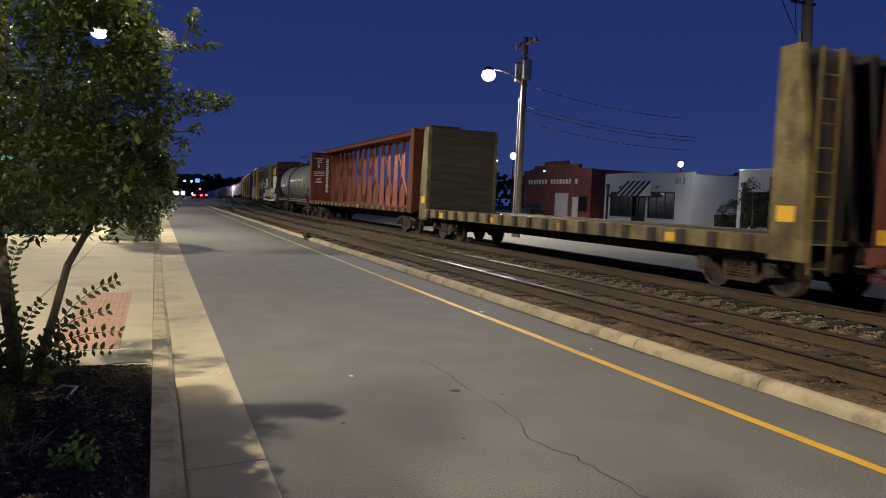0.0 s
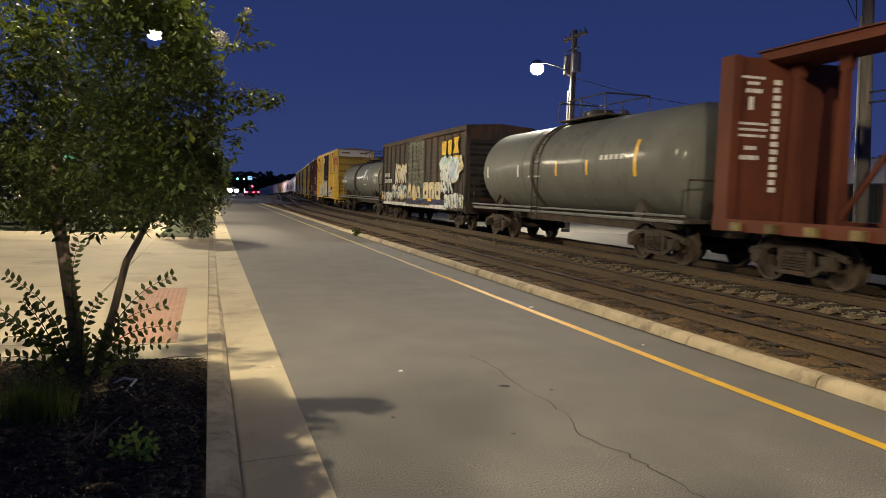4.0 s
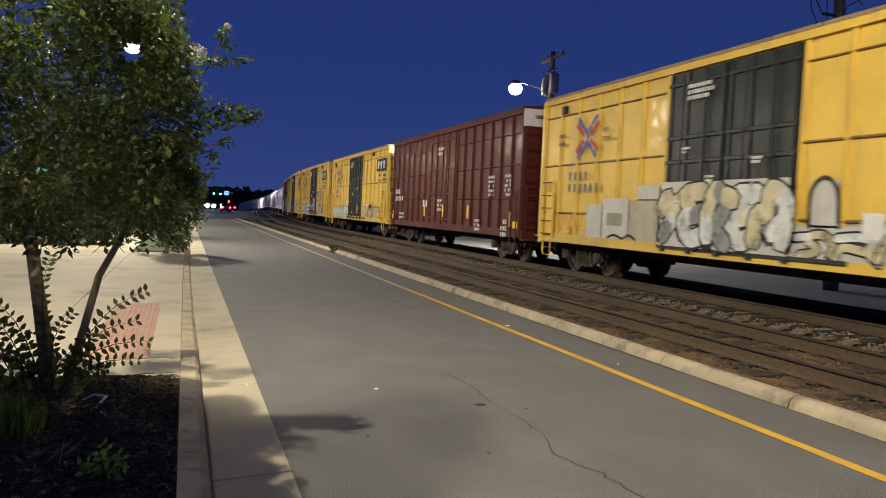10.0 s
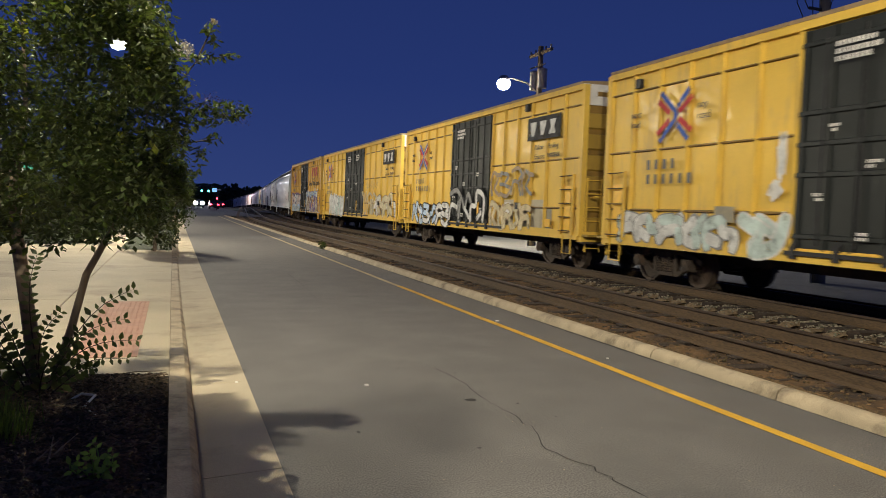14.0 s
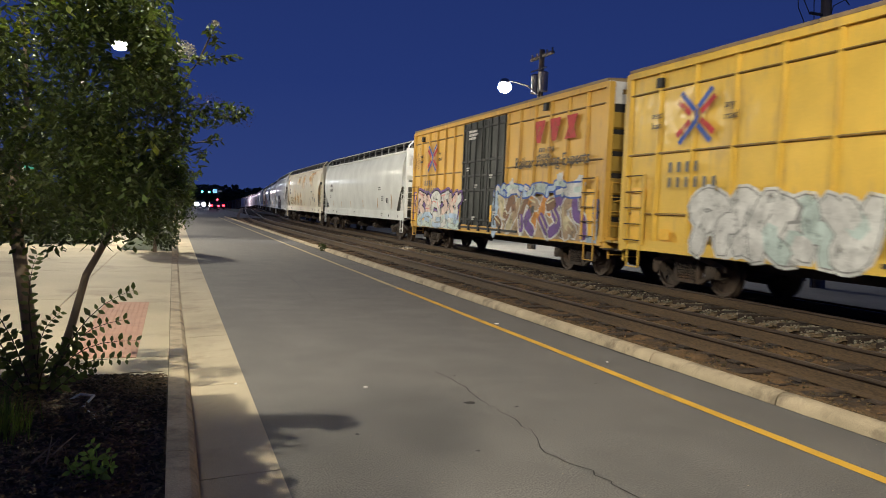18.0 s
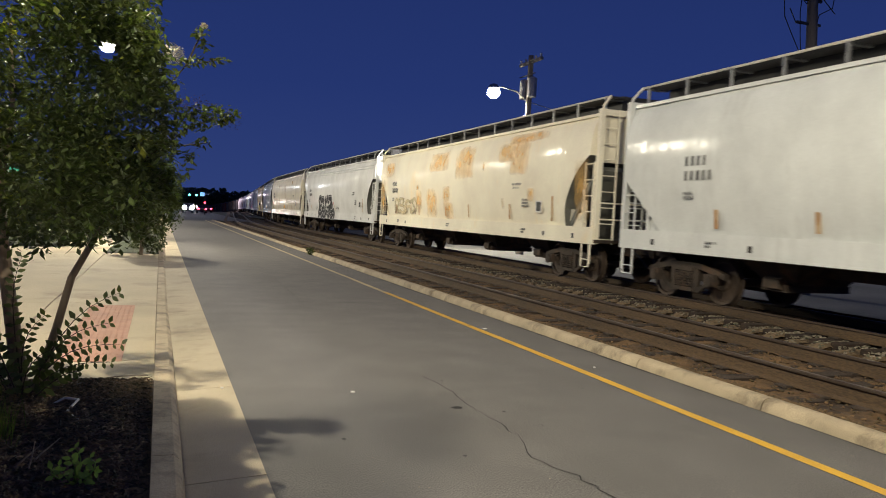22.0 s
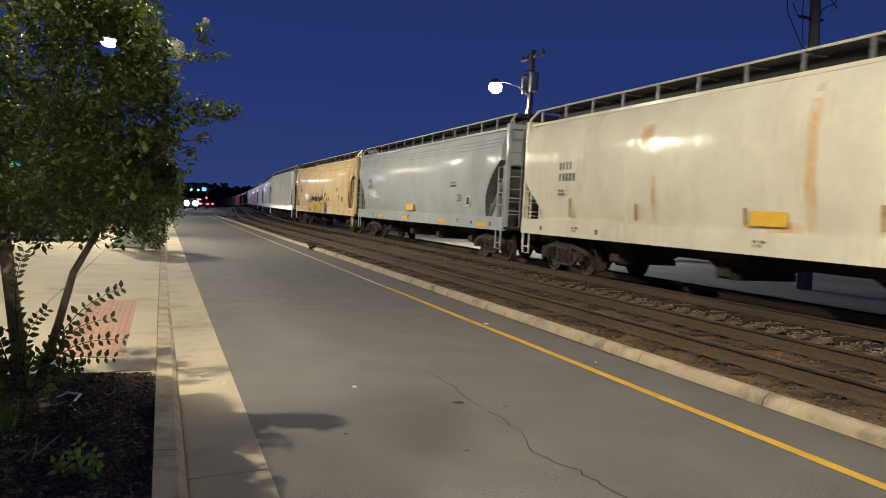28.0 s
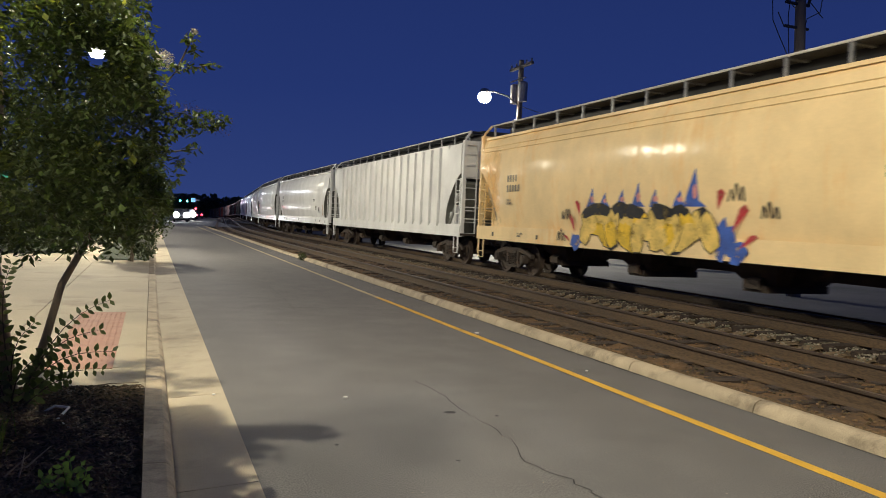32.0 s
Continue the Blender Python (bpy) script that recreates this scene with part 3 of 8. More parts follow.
for k in range(20000):
    x, y = -abs(rs.random()) * 2.6 - 0.02, rs.uniform(2.6, 7.03)
    a, L, w_ = rs.uniform(0, 6.28), rs.uniform(0.008, 0.035), rs.uniform(0.003, 0.010)
    ca, sa, t = math.cos(a), math.sin(a), rs.uniform(-0.3, 0.3)
    z = 0.075 + 0.06 * ease(0.0, -0.35, x) * ease(7.04, 6.7, y) + 0.03 * noise.noise((x * 1.7, y * 1.7, 1)) + rs.uniform(-0.005, 0.018)
    n = len(v)
    for p, q, h in ((-L, -w_, -t * L), (L, -w_, t * L), (L, w_, t * L), (-L, w_, -t * L), (0, 0, 0.012)):
        v.append((x + p * ca - q * sa, y + p * sa + q * ca, z + h))
    f += [(n, n + 1, n + 4), (n + 1, n + 2, n + 4), (n + 2, n + 3, n + 4), (n + 3, n, n + 4)]
tagged(new("mulch_chips", raw_mesh("mulch_chips", v, f, MULCH)), "brown bark chips scattered over the bed", "mulch", kind="stuff")
sheet("verge", -1.5, -0.02, 0.03, GRASS_DARK, "dark turf verge along the street", "verge", ys=[25.2, 30, 36, 42, 50, 60, 75, 90])
sheet("lawn", -40, -3.0, 0.02, GRASS_DARK, "dark lawn behind the pavement", "lawn", ys=[27.2, 36, 50, 70, 100, 140])

# ---- plants beside the street ----


def leaf_quads(v, f, p, size, r, droop=0.3):
    """One folded leaf."""
    a, b, c = r.uniform(0, 6.28), r.uniform(-0.9, 0.5), r.uniform(-0.6, 0.6)
    d = Vector((math.cos(a) * math.cos(b), math.sin(a) * math.cos(b), math.sin(b) - droop)).normalized()
    u = d.cross(Vector((c, 0.3, 1))).normalized() * size * 0.27
    n = d.cross(u).normalized() * size * 0.06
    L = d * size
    k = len(v)
    v += [p, p + L * 0.45 + u + n, p + L, p + L * 0.45 - u + n]
    f += [(k, k + 1, k + 2), (k, k + 2, k + 3)]


LAMP_GAP = (Vector((0, 0, 1.6)), (Vector((-1.95, 30.0, 6.9)) - Vector((0, 0, 1.6))).normalized())  # an opening in the leaves


def crown(clusters, per, size, seed, spread):
    """Leaves in clumps with gaps: clusters are (x, y, z, radius)."""
    r = random.Random(seed)
    v, f = [], []
    for cx, cy, cz, cr in clusters:
        for _ in range(int(per * (cr / spread) ** 1.3)):
            d = Vector((r.gauss(0, 1), r.gauss(0, 1), r.gauss(0, 1)))
            d = d.normalized() * cr * (0.25 + 0.75 * r.random() ** 0.5)
            p = Vector((cx, cy, cz)) + d
            if (p - LAMP_GAP[0]).cross(LAMP_GAP[1]).length < 0.075:
                continue
            leaf_quads(v, f, p, size * r.uniform(0.6, 1.25), r)
    return v, f


def crown_mesh(clusters, per, size, seed):
    v, f = crown(clusters, per, size, seed, 0.2)
    return raw_mesh("leaves", v, f, LEAF_DARK)


def shoot(g, v, f, base, tip, r, pairs, size, bow=0.15):
    """A sucker: a bowed stem with leaves set in two rows."""
    base, tip = Vector(base), Vector(tip)
    side = Vector((r.uniform(-1, 1), r.uniform(-1, 1), 0)) * bow * 0.4
    pts = []
    for i in range(7):
        k = i / 6
        pts.append(base.lerp(tip, k) + side * math.sin(math.pi * k) + Vector((0, 0, bow * (tip - base).length * math.sin(math.pi * k))))
    g.tube(pts, [0.006 - 0.0008 * i for i in range(7)], 5)
    for i in range(pairs):
        k = 0.12 + 0.88 * i / (pairs - 1)
        j = min(5, int(k * 6))
        p = pts[j].lerp(pts[j + 1], k * 6 - j)
        d = (pts[j + 1] - pts[j]).normalized()
        out = d.cross(Vector((0.25, -0.9, 0.3))).normalized()
        for s in (-1, 1):
            q = (out * s + d * 0.5 + Vector((r.uniform(-0.35, 0.35), r.uniform(-0.5, 0.3), r.uniform(-0.35, 0.3)))).normalized()
            L = q * size * r.uniform(0.75, 1.15) * (1 - 0.35 * k)
            w = q.cross(Vector((r.uniform(-0.3, 0.3), -1, 0.5))).normalized() * L.length * 0.27
            n = len(v)
            v += [p, p + L * 0.4 + w, p + L * 0.8 + w * 0.55, p + L, p + L * 0.8 - w * 0.55, p + L * 0.4 - w]
            f += [(n, n + 1, n + 2, n + 3), (n, n + 3, n + 4, n + 5)]


tree = thing("street_tree", "young crape myrtle with slender trunks and pale blossom, in mulch", "tree")
part("trunk", Geo().tube([(-0.95, 6.45, 0.02), (-0.96, 6.42, 0.35), (-1.02, 6.4, 0.8), (-1.09, 6.4, 1.3), (-1.12, 6.42, 1.7), (-1.05, 6.5, 2.2), (-1.1, 6.6, 2.9)], [0.075, 0.058, 0.050, 0.045, 0.035, 0.02, 0.01], 10), BARK, tree, smooth=True)
part("trunk", Geo().tube([(-0.86, 6.4, 0.02), (-0.80, 6.38, 0.25), (-0.70, 6.36, 0.62), (-0.61, 6.36, 1.0), (-0.47, 6.38, 1.28), (-0.33, 6.42, 1.55), (-0.24, 6.5, 1.9), (-0.2, 6.5, 2.3)], [0.055, 0.036, 0.030, 0.027, 0.024, 0.018, 0.012, 0.008], 10), BARK, tree, smooth=True)
rt = random.Random(7)
limbs = [[(-0.47, 6.38, 1.28), (-0.55, 6.3, 1.6), (-0.75, 6.2, 2.2), (-0.8, 6.1, 2.9)], [(-0.33, 6.42, 1.55), (-0.1, 6.4, 1.95), (0.2, 6.3, 2.2), (0.5, 6.3, 2.33)],
         [(-0.22, 6.5, 2.0), (-0.05, 6.45, 2.4), (0.15, 6.4, 2.68), (0.40, 6.38, 2.75)], [(-1.09, 6.4, 1.3), (-1.5, 6.3, 1.8), (-1.9, 6.2, 2.5)], [(-1.12, 6.42, 1.8), (-0.8, 6.3, 2.3), (-0.45, 6.2, 2.9), (-0.2, 6.2, 3.4)],
         [(0.15, 6.4, 2.68), (0.22, 6.38, 2.85), (0.27, 6.36, 2.97)], [(-0.15, 6.5, 2.3), (0.1, 6.5, 2.05), (0.34, 6.5, 2.1)], [(-0.33, 6.42, 1.55), (-0.15, 6.5, 1.75), (0.1, 6.55, 1.8)]]
for pts in limbs:
    part("limb", Geo().tube(pts, [0.009 - 0.002 * i for i in range(len(pts))], 6), TWIG, tree)
cl = []
for _ in range(500):  # main crown
    x, z = rt.uniform(-2.4, -0.08), rt.uniform(1.4, 3.5)
    lim = -0.22 + 0.10 * math.sin(z * 5)
    if x > lim or (x < -1.4 and rt.random() < 0.5) or (z > 2.3 and rt.random() < 0.45):
        continue
    y = rt.uniform(4.75, 8.3 if z < 2.0 else 7.6)
    cl.append((x * y / 6.4, y, 1.6 + (z - 1.6) * y / 6.4, rt.uniform(0.13, 0.24)))
for _ in range(85):  # lower right of the crown
    cl.append((rt.uniform(-0.7, 0.03), rt.uniform(6.2, 6.8), rt.uniform(1.36, 2.2), rt.uniform(0.09, 0.17)))
for x, z, q in [(0.0, 2.3, .16), (0.1, 2.3, .14), (0.2, 2.28, .12), (0.28, 2.3, .11), (0.36, 2.31, .10), (0.44, 2.33, .08), (0.51, 2.34, .06), (0.05, 2.42, .12), (-0.1, 2.5, .16), (-.05, 2.5, .1), (-0.1, 2.72, .1), (0.0, 2.74, .06), (0.15, 2.72, .05), (0.25, 2.74, .05), (0.27, 2.86, .05), (0.25, 2.96, .05), (0.36, 2.74, .04), (0.42, 2.76, .03), (-.1, 2.9, .08), (-.16, 3.1, .12), (-0.2, 3.3, .2), (0.3, 2.1, .06), (0.2, 1.98, .06), (0.12, 1.85, .08), (0.12, 1.68, .07), (0.02, 2.15, .1)]:
    cl.append((x * 0.98, 6.25, 1.6 + (z - 1.6) * 0.977, q))
for x, y, z, q in ((-0.02, 5.0, 1.95, 0.09), (0.06, 4.9, 2.0, 0.06), (-0.04, 5.5, 2.1, 0.12), (0.04, 5.45, 2.0, 0.07), (-0.06, 7.2, 1.75, 0.1), (-0.12, 4.7, 2.2, 0.12), (-0.14, 5.0, 2.5, 0.14), (-0.1, 5.6, 2.4, 0.13), (-0.15, 4.5, 1.9, 0.1)):
    cl.append((x, y, z, q))
rg = random.Random(19)
for _ in range(38):  # hanging clumps along the kerb side
    k, gx, gy = rg.uniform(1.42, 1.6), rg.uniform(0.02, 0.5), rg.uniform(3.7, 5.7)
    cl.append((-1.2 + (gx + 1.2) / k, 7.6 + (gy - 7.6) / k, 7.6 - 7.6 / k, rg.uniform(0.10, 0.17)))
v, f = crown(cl, 120, 0.054, 8, 0.2)
part("crown", raw_mesh("crown", v, f, LEAF_DARK), LEAF_DARK, tree, "dense dark green leaves")
v, f = crown([c for c in cl if rt.random() < 0.6], 46, 0.058, 9, 0.2)
part("bright_leaves", raw_mesh("bright_leaves", v, f, LEAF), LEAF, tree, "green leaves")
v, f = crown([(c[0], c[1] - 0.05, c[2], c[3] * 0.8) for c in cl if rt.random() < 0.12] + [(-0.08, 6.35, 2.68, .07), (0.02, 6.35, 2.62, .06), (0.4, 6.3, 2.28, .06)], 16, 0.068, 10, 0.2)
part("yellow_leaves", raw_mesh("yellow_leaves", v, f, LEAF_YELLOW), LEAF_YELLOW, tree, "yellowing leaves")
v, f = crown([(0.05, 6.38, 2.76, 0.08), (-1.2, 6.0, 2.95, 0.08), (-0.9, 6.0, 3.1, 0.06), (0.27, 6.36, 3.0, 0.025)], 1500, 0.022, 11, 0.2)
part("blossom", raw_mesh("blossom", v, f, PETAL), PETAL, tree, "pale pinkish blossom")
v, f = crown([(0.1 + 0.08 * k, 6.36, 2.33 + 0.04 * math.sin(k), 0.10) for k in range(6)] + [(-0.05, 6.4, 2.55, .12)], 300, 0.014, 12, 0.2)
tagged(part("seed_head", raw_mesh("seed_head", v, f, SEEDHEAD), SEEDHEAD, tree), "dry brown seed heads", kind="stuff")
r = random.Random(31)
for base, tip, n in [((-0.9, 6.3, 0.15), (-0.92, 6.2, 1.16), 15), ((-0.85, 6.3, 0.2), (-0.27, 6.25, 0.90), 12), ((-0.85, 6.3, 0.2), (-0.24, 6.2, 0.52), 12), ((-0.85, 6.3, 0.2), (-0.33, 6.2, 0.68), 11), ((-0.85, 6.25, 0.15), (-0.3, 6.1, 0.40), 11),
                     ((-0.98, 6.3, 0.2), (-1.4, 6.2, 0.9), 13), ((-0.98, 6.3, 0.2), (-1.55, 6.1, 0.62), 13), ((-1.0, 6.3, 0.2), (-1.35, 6.0, 0.5), 11), ((-1.0, 6.3, 0.15), (-1.25, 6.0, 0.75), 12), ((-0.9, 6.2, 0.1), (-0.62, 6.0, 0.55), 10), ((-0.9, 6.2, 0.1), (-1.05, 6.0, 0.62), 10),
                     ((-0.85, 6.2, 0.1), (-0.5, 6.0, 0.36), 9), ((-1.0, 6.2, 0.1), (-1.5, 5.9, 0.35), 11), ((-0.9, 6.3, 0.1), (-0.75, 6.1, 0.75), 11), ((-1.1, 6.3, 0.1), (-1.75, 6.2, 0.8), 13)]:
    g, v, f = Geo(), [], []
    shoot(g, v, f, base, tip, r, n, 0.088)
    sh = part("basal_shoot", g, TWIG, tree)
    part("paired_leaves", raw_mesh("paired_leaves", v, f, LEAF_DARK), LEAF_DARK, sh, "paired leaves on a basal shoot")


def small_tree(name, label, x, y, h, wid, z0, seed, per=40, size=0.11, mat_=LEAF_DARK, trunk=True, base=0.0):
    t = thing(name, label, "tree" if trunk else "shrub")
    r = random.Random(seed)
    if trunk:
        part("trunk", Geo().tube([(x, y, base), (x + 0.05, y, base + h * 0.3), (x - 0.05, y, base + h * 0.55), (x, y, base + h * 0.9)], [0.06, 0.05, 0.035, 0.015], 7), BARK, t)
    c = []
    for _ in range(int(26 * wid)):
        a, q, zz = r.uniform(0, 6.28), r.random() ** 0.5, r.uniform(z0, h)
        k = math.sin(math.pi * min(1, max(0.08, (zz - z0 + 0.25) / (h - z0 + 0.35)))) ** 0.6
        c.append((x + wid / 2 * q * k * math.cos(a), y + wid / 2 * q * k * math.sin(a), base + zz, r.uniform(0.16, 0.34)))
    v, f = crown(c, per, size, seed + 1, 0.25)
    part("crown", raw_mesh("crown", v, f, mat_), mat_, t)
    return t


small_tree("kerb_shrub", "dark leafy shrub-like tree at the kerb", -0.5, 24.6, 2.7, 2.1, 0.35, 51, per=90)
small_tree("street_tree_pale", "small street tree with pale lit leaves", 0.1, 40.0, 3.6, 2.0, 1.6, 52, mat_=LEAF, per=70)
small_tree("street_tree_far", "small dark street tree", -0.9, 33.0, 3.4, 2.2, 0.9, 53, per=80)
for k, (x, wd) in enumerate([(-2.2, 1.6), (-3.6, 1.8), (-5.2, 1.8), (-7.0, 2.0), (-8.9, 2.0)]):
    small_tree("hedge_shrub", "low clipped dark shrub behind the pavement", x - 0.3, 28.3, 1.05, wd, 0.15, 60 + k, per=60, trunk=False)

# Unseen tree behind the camera, added to keep lamp light off bed and gutter.
small_tree("street_tree", "unseen leafy tree added to shade the bed and gutter", -0.95, -1.5, 4.75, 4.0, 2.3, 55, per=250, size=0.12)
single("kerb_tuft", crown_mesh([(5.12, 27.4, 0.12, 0.16), (5.1, 27.6, 0.2, 0.12)], 150, 0.09, 14), LEAF_DARK, "small dark weed growing at the kerb", "weed")

# weeds and small things in the bed
g, v, f = Geo(), [], []
r = random.Random(71)
weed = thing("weed", "small leafy green weed in the mulch", "weed")
for k in range(7):
    a = k * 0.9
    g, v, f = Geo(), [], []
    shoot(g, v, f, (-0.36, 4.32, 0.1), (-0.36 + 0.09 * math.cos(a), 4.32 + 0.09 * math.sin(a), 0.18 + 0.05 * (k % 3)), r, 4, 0.065, 0.2)
    stem = part("stem", g, WEED, weed)
    for i in range(0, len(v), 6):
        part("leaf", raw_mesh("leaf", v[i:i + 6], [(0, 1, 2, 3), (0, 3, 4, 5)], WEED), WEED, stem)
g = Geo()
r = random.Random(72)
for k in range(420):
    x, y = -1.02 + r.gauss(0, 0.10), 5.15 + r.gauss(0, 0.12)
    hh, dx, dy = r.uniform(0.12, 0.38), r.gauss(0, 0.05), r.gauss(0, 0.05)
    g.add([(x - 0.003, y, 0.08), (x + 0.003, y, 0.08), (x + dx * 0.5 + 0.002, y + dy * 0.5, 0.08 + hh * 0.6), (x + dx, y + dy, 0.08 + hh), (x + dx * 0.5 - 0.002, y + dy * 0.5, 0.08 + hh * 0.6)], [(0, 1, 2, 4), (4, 2, 3)])
single("grass_tuft", g, LEAF, "soft green grass tuft in the bed", "grass", kind="stuff")
single("cable", Geo().tube([(-0.72, 6.0, 0.1), (-0.6, 6.05, 0.16), (-0.5, 5.95, 0.17), (-0.55, 5.7, 0.15), (-0.46, 5.5, 0.14), (-0.42, 5.2, 0.11)], [0.009] * 6, 6), WHITE_PAINT, "loose pale cable loop lying in the mulch", "cable", smooth=True)
single("pale_cable", Geo().tube([(-1.02, 4.75, 0.09), (-1.0, 4.9, 0.14), (-0.96, 5.05, 0.15), (-0.93, 5.1, 0.1)], [0.006] * 4, 6), STEEL, "pale cable end in the mulch", "cable", smooth=True)
tw = Geo()
for a, b in (((-0.75, 4.4, .1), (-0.58, 4.7, .22)), ((-0.62, 4.4, .1), (-0.6, 4.65, .26)), ((-0.66, 4.5, .12), (-0.5, 4.9, .2)), ((-0.9, 4.5, .1), (-0.7, 4.55, .15)), ((-0.5, 6.8, .12), (-0.05, 6.85, .14)), ((-0.35, 6.5, .12), (-0.02, 6.75, .15))):
    tw.tube([a, ((a[0] + b[0]) / 2 + .01, (a[1] + b[1]) / 2, (a[2] + b[2]) / 2 + .015), b], [0.007, 0.005, 0.003], 5)
single("twigs", tw, BARK, "dry twigs lying in the bed", "twig", kind="stuff")

# ---- street lamps, poles and wires ----


def street_lamp(x, y, z, group="street lamps", q=1.0):
    t = thing("street_lamp", "tall steel street lamp with a bright lamp head", "street lamp", group)
    part("pole", Geo().rod((x - 1.2, y, 0), (x - 1.2, y, z + 0.1), 0.085, 0.055, 10), DARK_STEEL, t, smooth=True)
    part("arm", Geo().tube([(x - 1.2, y, z), (x - 0.7, y, z + 0.22), (x - 0.2, y, z + 0.25)], [0.035, 0.03, 0.03], 8), DARK_STEEL, t)
    part("head", Geo().bev(x - 0.32, x + 0.32, y - 0.15, y + 0.15, z + 0.14, z + 0.30, 0.05), DARK_STEEL, t)
    part("lens", Geo().spin([(0.03 * q, z - 0.14 * q), (0.2 * q, z - 0.09 * q), (0.27 * q, z + 0.02), (0.27 * q, z + 0.13)], 0, "z", 16, (x, y, 0)), LAMP_GLOW, t, "glowing lens", True)
    part("base", Geo().rod((x - 1.2, y, 0), (x - 1.2, y, 0.25), 0.16, 0.13, 10), DARK_STEEL, t)
    return t


for x, y, z in LAMPS_LEFT:
    street_lamp(x, y, z, q=1.0 if y < 40 else 0.55)
street_lamp(0.4, 110.0, 6.1)


def utility_pole(x, y, h, label, lamp_side=True, lean=0.02):
    t = thing("utility_pole", label, "utility pole", "utility poles")
    part("shaft", Geo().rod((x, y, 0), (x + lean, y, h), 0.17, 0.12, 12), POLE_WOOD, t, smooth=True)
    part("conduit", Geo().rod((x - 0.19, y + 0.06, 0), (x - 0.16 + lean * 0.7, y + 0.06, h - 2.7), 0.035, n=8), STEEL, t, "pale conduit pipe")
    xt = x + lean
    part("crossarm", Geo().box(xt - 0.06, xt + 0.06, y - 1.1, y + 1.1, h - 0.35, h - 0.23), POLE_WOOD, t)
    for k in (-1, -0.5, 0.5, 1):
        part("insulator", Geo().rod((xt, y + k, h - 0.23), (xt, y + k, h - 0.08), 0.035, 0.05, 8), STEEL, t)
    if lamp_side:
        for s in (-1, 1):
            part("transformer", Geo().spin([(0.06, h - 1.95), (0.2, h - 1.92), (0.21, h - 1.1), (0.1, h - 1.03)], 0, "z", 14, (x - 0.05, y + s * 0.42, 0)), STEEL, t, "grey transformer can", True)
        part("standoff", Geo().rod((x - 0.12, y - 0.75, h - 0.9), (x - 0.12, y + 0.75, h - 0.9), 0.03, n=6), DARK_STEEL, t)
        part("lamp_arm", Geo().tube([(x, y, 7.0), (x - 0.4, y + 0.45, 7.5), (x - 0.85, y + 0.95, 7.72), (x - 1.2, y + 1.25, 7.75)], [0.035] * 4, 8), STEEL, t)
        part("lamp_head", Geo().spin([(0.25, 7.68), (0.24, 7.76), (0.16, 7.86), (0.03, 7.90)], 0, "z", 14, (14.3, 32.95, 0), False), STEEL, t, smooth=True)
        part("lens", Geo().spin([(0.03, 7.20), (0.18, 7.24), (0.29, 7.36), (0.32, 7.50), (0.28, 7.63), (0.2, 7.70)], 0, "z", 16, (14.3, 32.95, 0)), LAMP_GLOW, t, "glowing lens", True)
    else:
        loops = (((-0.16, 6.2), (-0.42, 6.75), (-0.62, 7.2), (-0.66, 7.7), (-0.5, 8.1)), ((-0.16, 6.25), (-0.2, 6.7), (-0.24, 7.3), (-0.2, 7.8)), ((0.17, 6.9), (0.24, 7.2), (0.55, 7.35), (0.6, 7.8)), ((-0.14, 7.0), (-0.34, 7.05), (-0.5, 7.4)), ((-0.3, 7.75), (-0.1, 7.5), (0.3, 7.6), (0.62, 7.2)))
        for pts in loops:
            part("cable_loop", Geo().tube([(xt + p * 0.72, y - p * 0.6, z) for p, z in pts], [0.013] * len(pts), 6), BLACK_TRIM, t, "black cable loop")
        for z in (6.95, 7.55):
            part("bracket_arm", Geo().box(xt - 0.42, xt + 0.36, y - 0.03, y + 0.03, z, z + 0.06), DARK_STEEL, t)
        for p in (-0.36, 0.32):
            part("cutout", Geo().rod((xt + p, y, 7.6), (xt + p * 1.15, y - 0.1, 7.95), 0.04, n=8), DARK_STEEL, t, "dark fuse cutout")
    return t


utility_pole(15.5, 31.7, 9.1, "wooden utility pole with transformers and a bright lamp on an arm")
utility_pole(15.75, 15.4, 9.0, "weathered grey wooden utility pole with cable loops and a conduit", False, -0.45)


def wire(name, a, b, sag, rad, material):
    a, b = Vector(a), Vector(b)
    pts = [a.lerp(b, k / 12) - Vector((0, 0, sag * 4 * (k / 12) * (1 - k / 12))) for k in range(13)]
    single(name, Geo().tube(pts, [rad] * 13, 5), material, "overhead wire strung from the pole", "wire", "overhead wires")


for z, x2 in ((6.05, 21), (5.85, 21), (5.35, 20.5), (7.0, 20)):
    wire("overhead_wire", (15.5, 31.6, z), (x2 + 6, 34.0, z - 0.5), 0.25, 0.018, STEEL)
for z in (4.2, 4.45):
    wire("overhead_wire", (15.5, 15.4, z), (60, 62, z + 3.5), 0.9, 0.02, BLACK_TRIM)
    wire("overhead_wire", (15.5, 15.4, z), (17.0, -20, z + 0.2), 0.1, 0.022, BLACK_TRIM)
for y in (14.1, 12.6):
    z = 4.22 if y > 13 else 4.45
    single("splice_case", Geo().spin([(0.02, y + 0.45), (0.07, y + 0.36), (0.075, y - 0.36), (0.02, y - 0.45)], 0, "y", 10, (15.57 + 0.03 * (15.4 - y), 0, z - 0.03)), BLACK_TRIM, "black cable splice case on the wire", "splice case", smooth=True)

# ---- buildings beyond the tracks ----


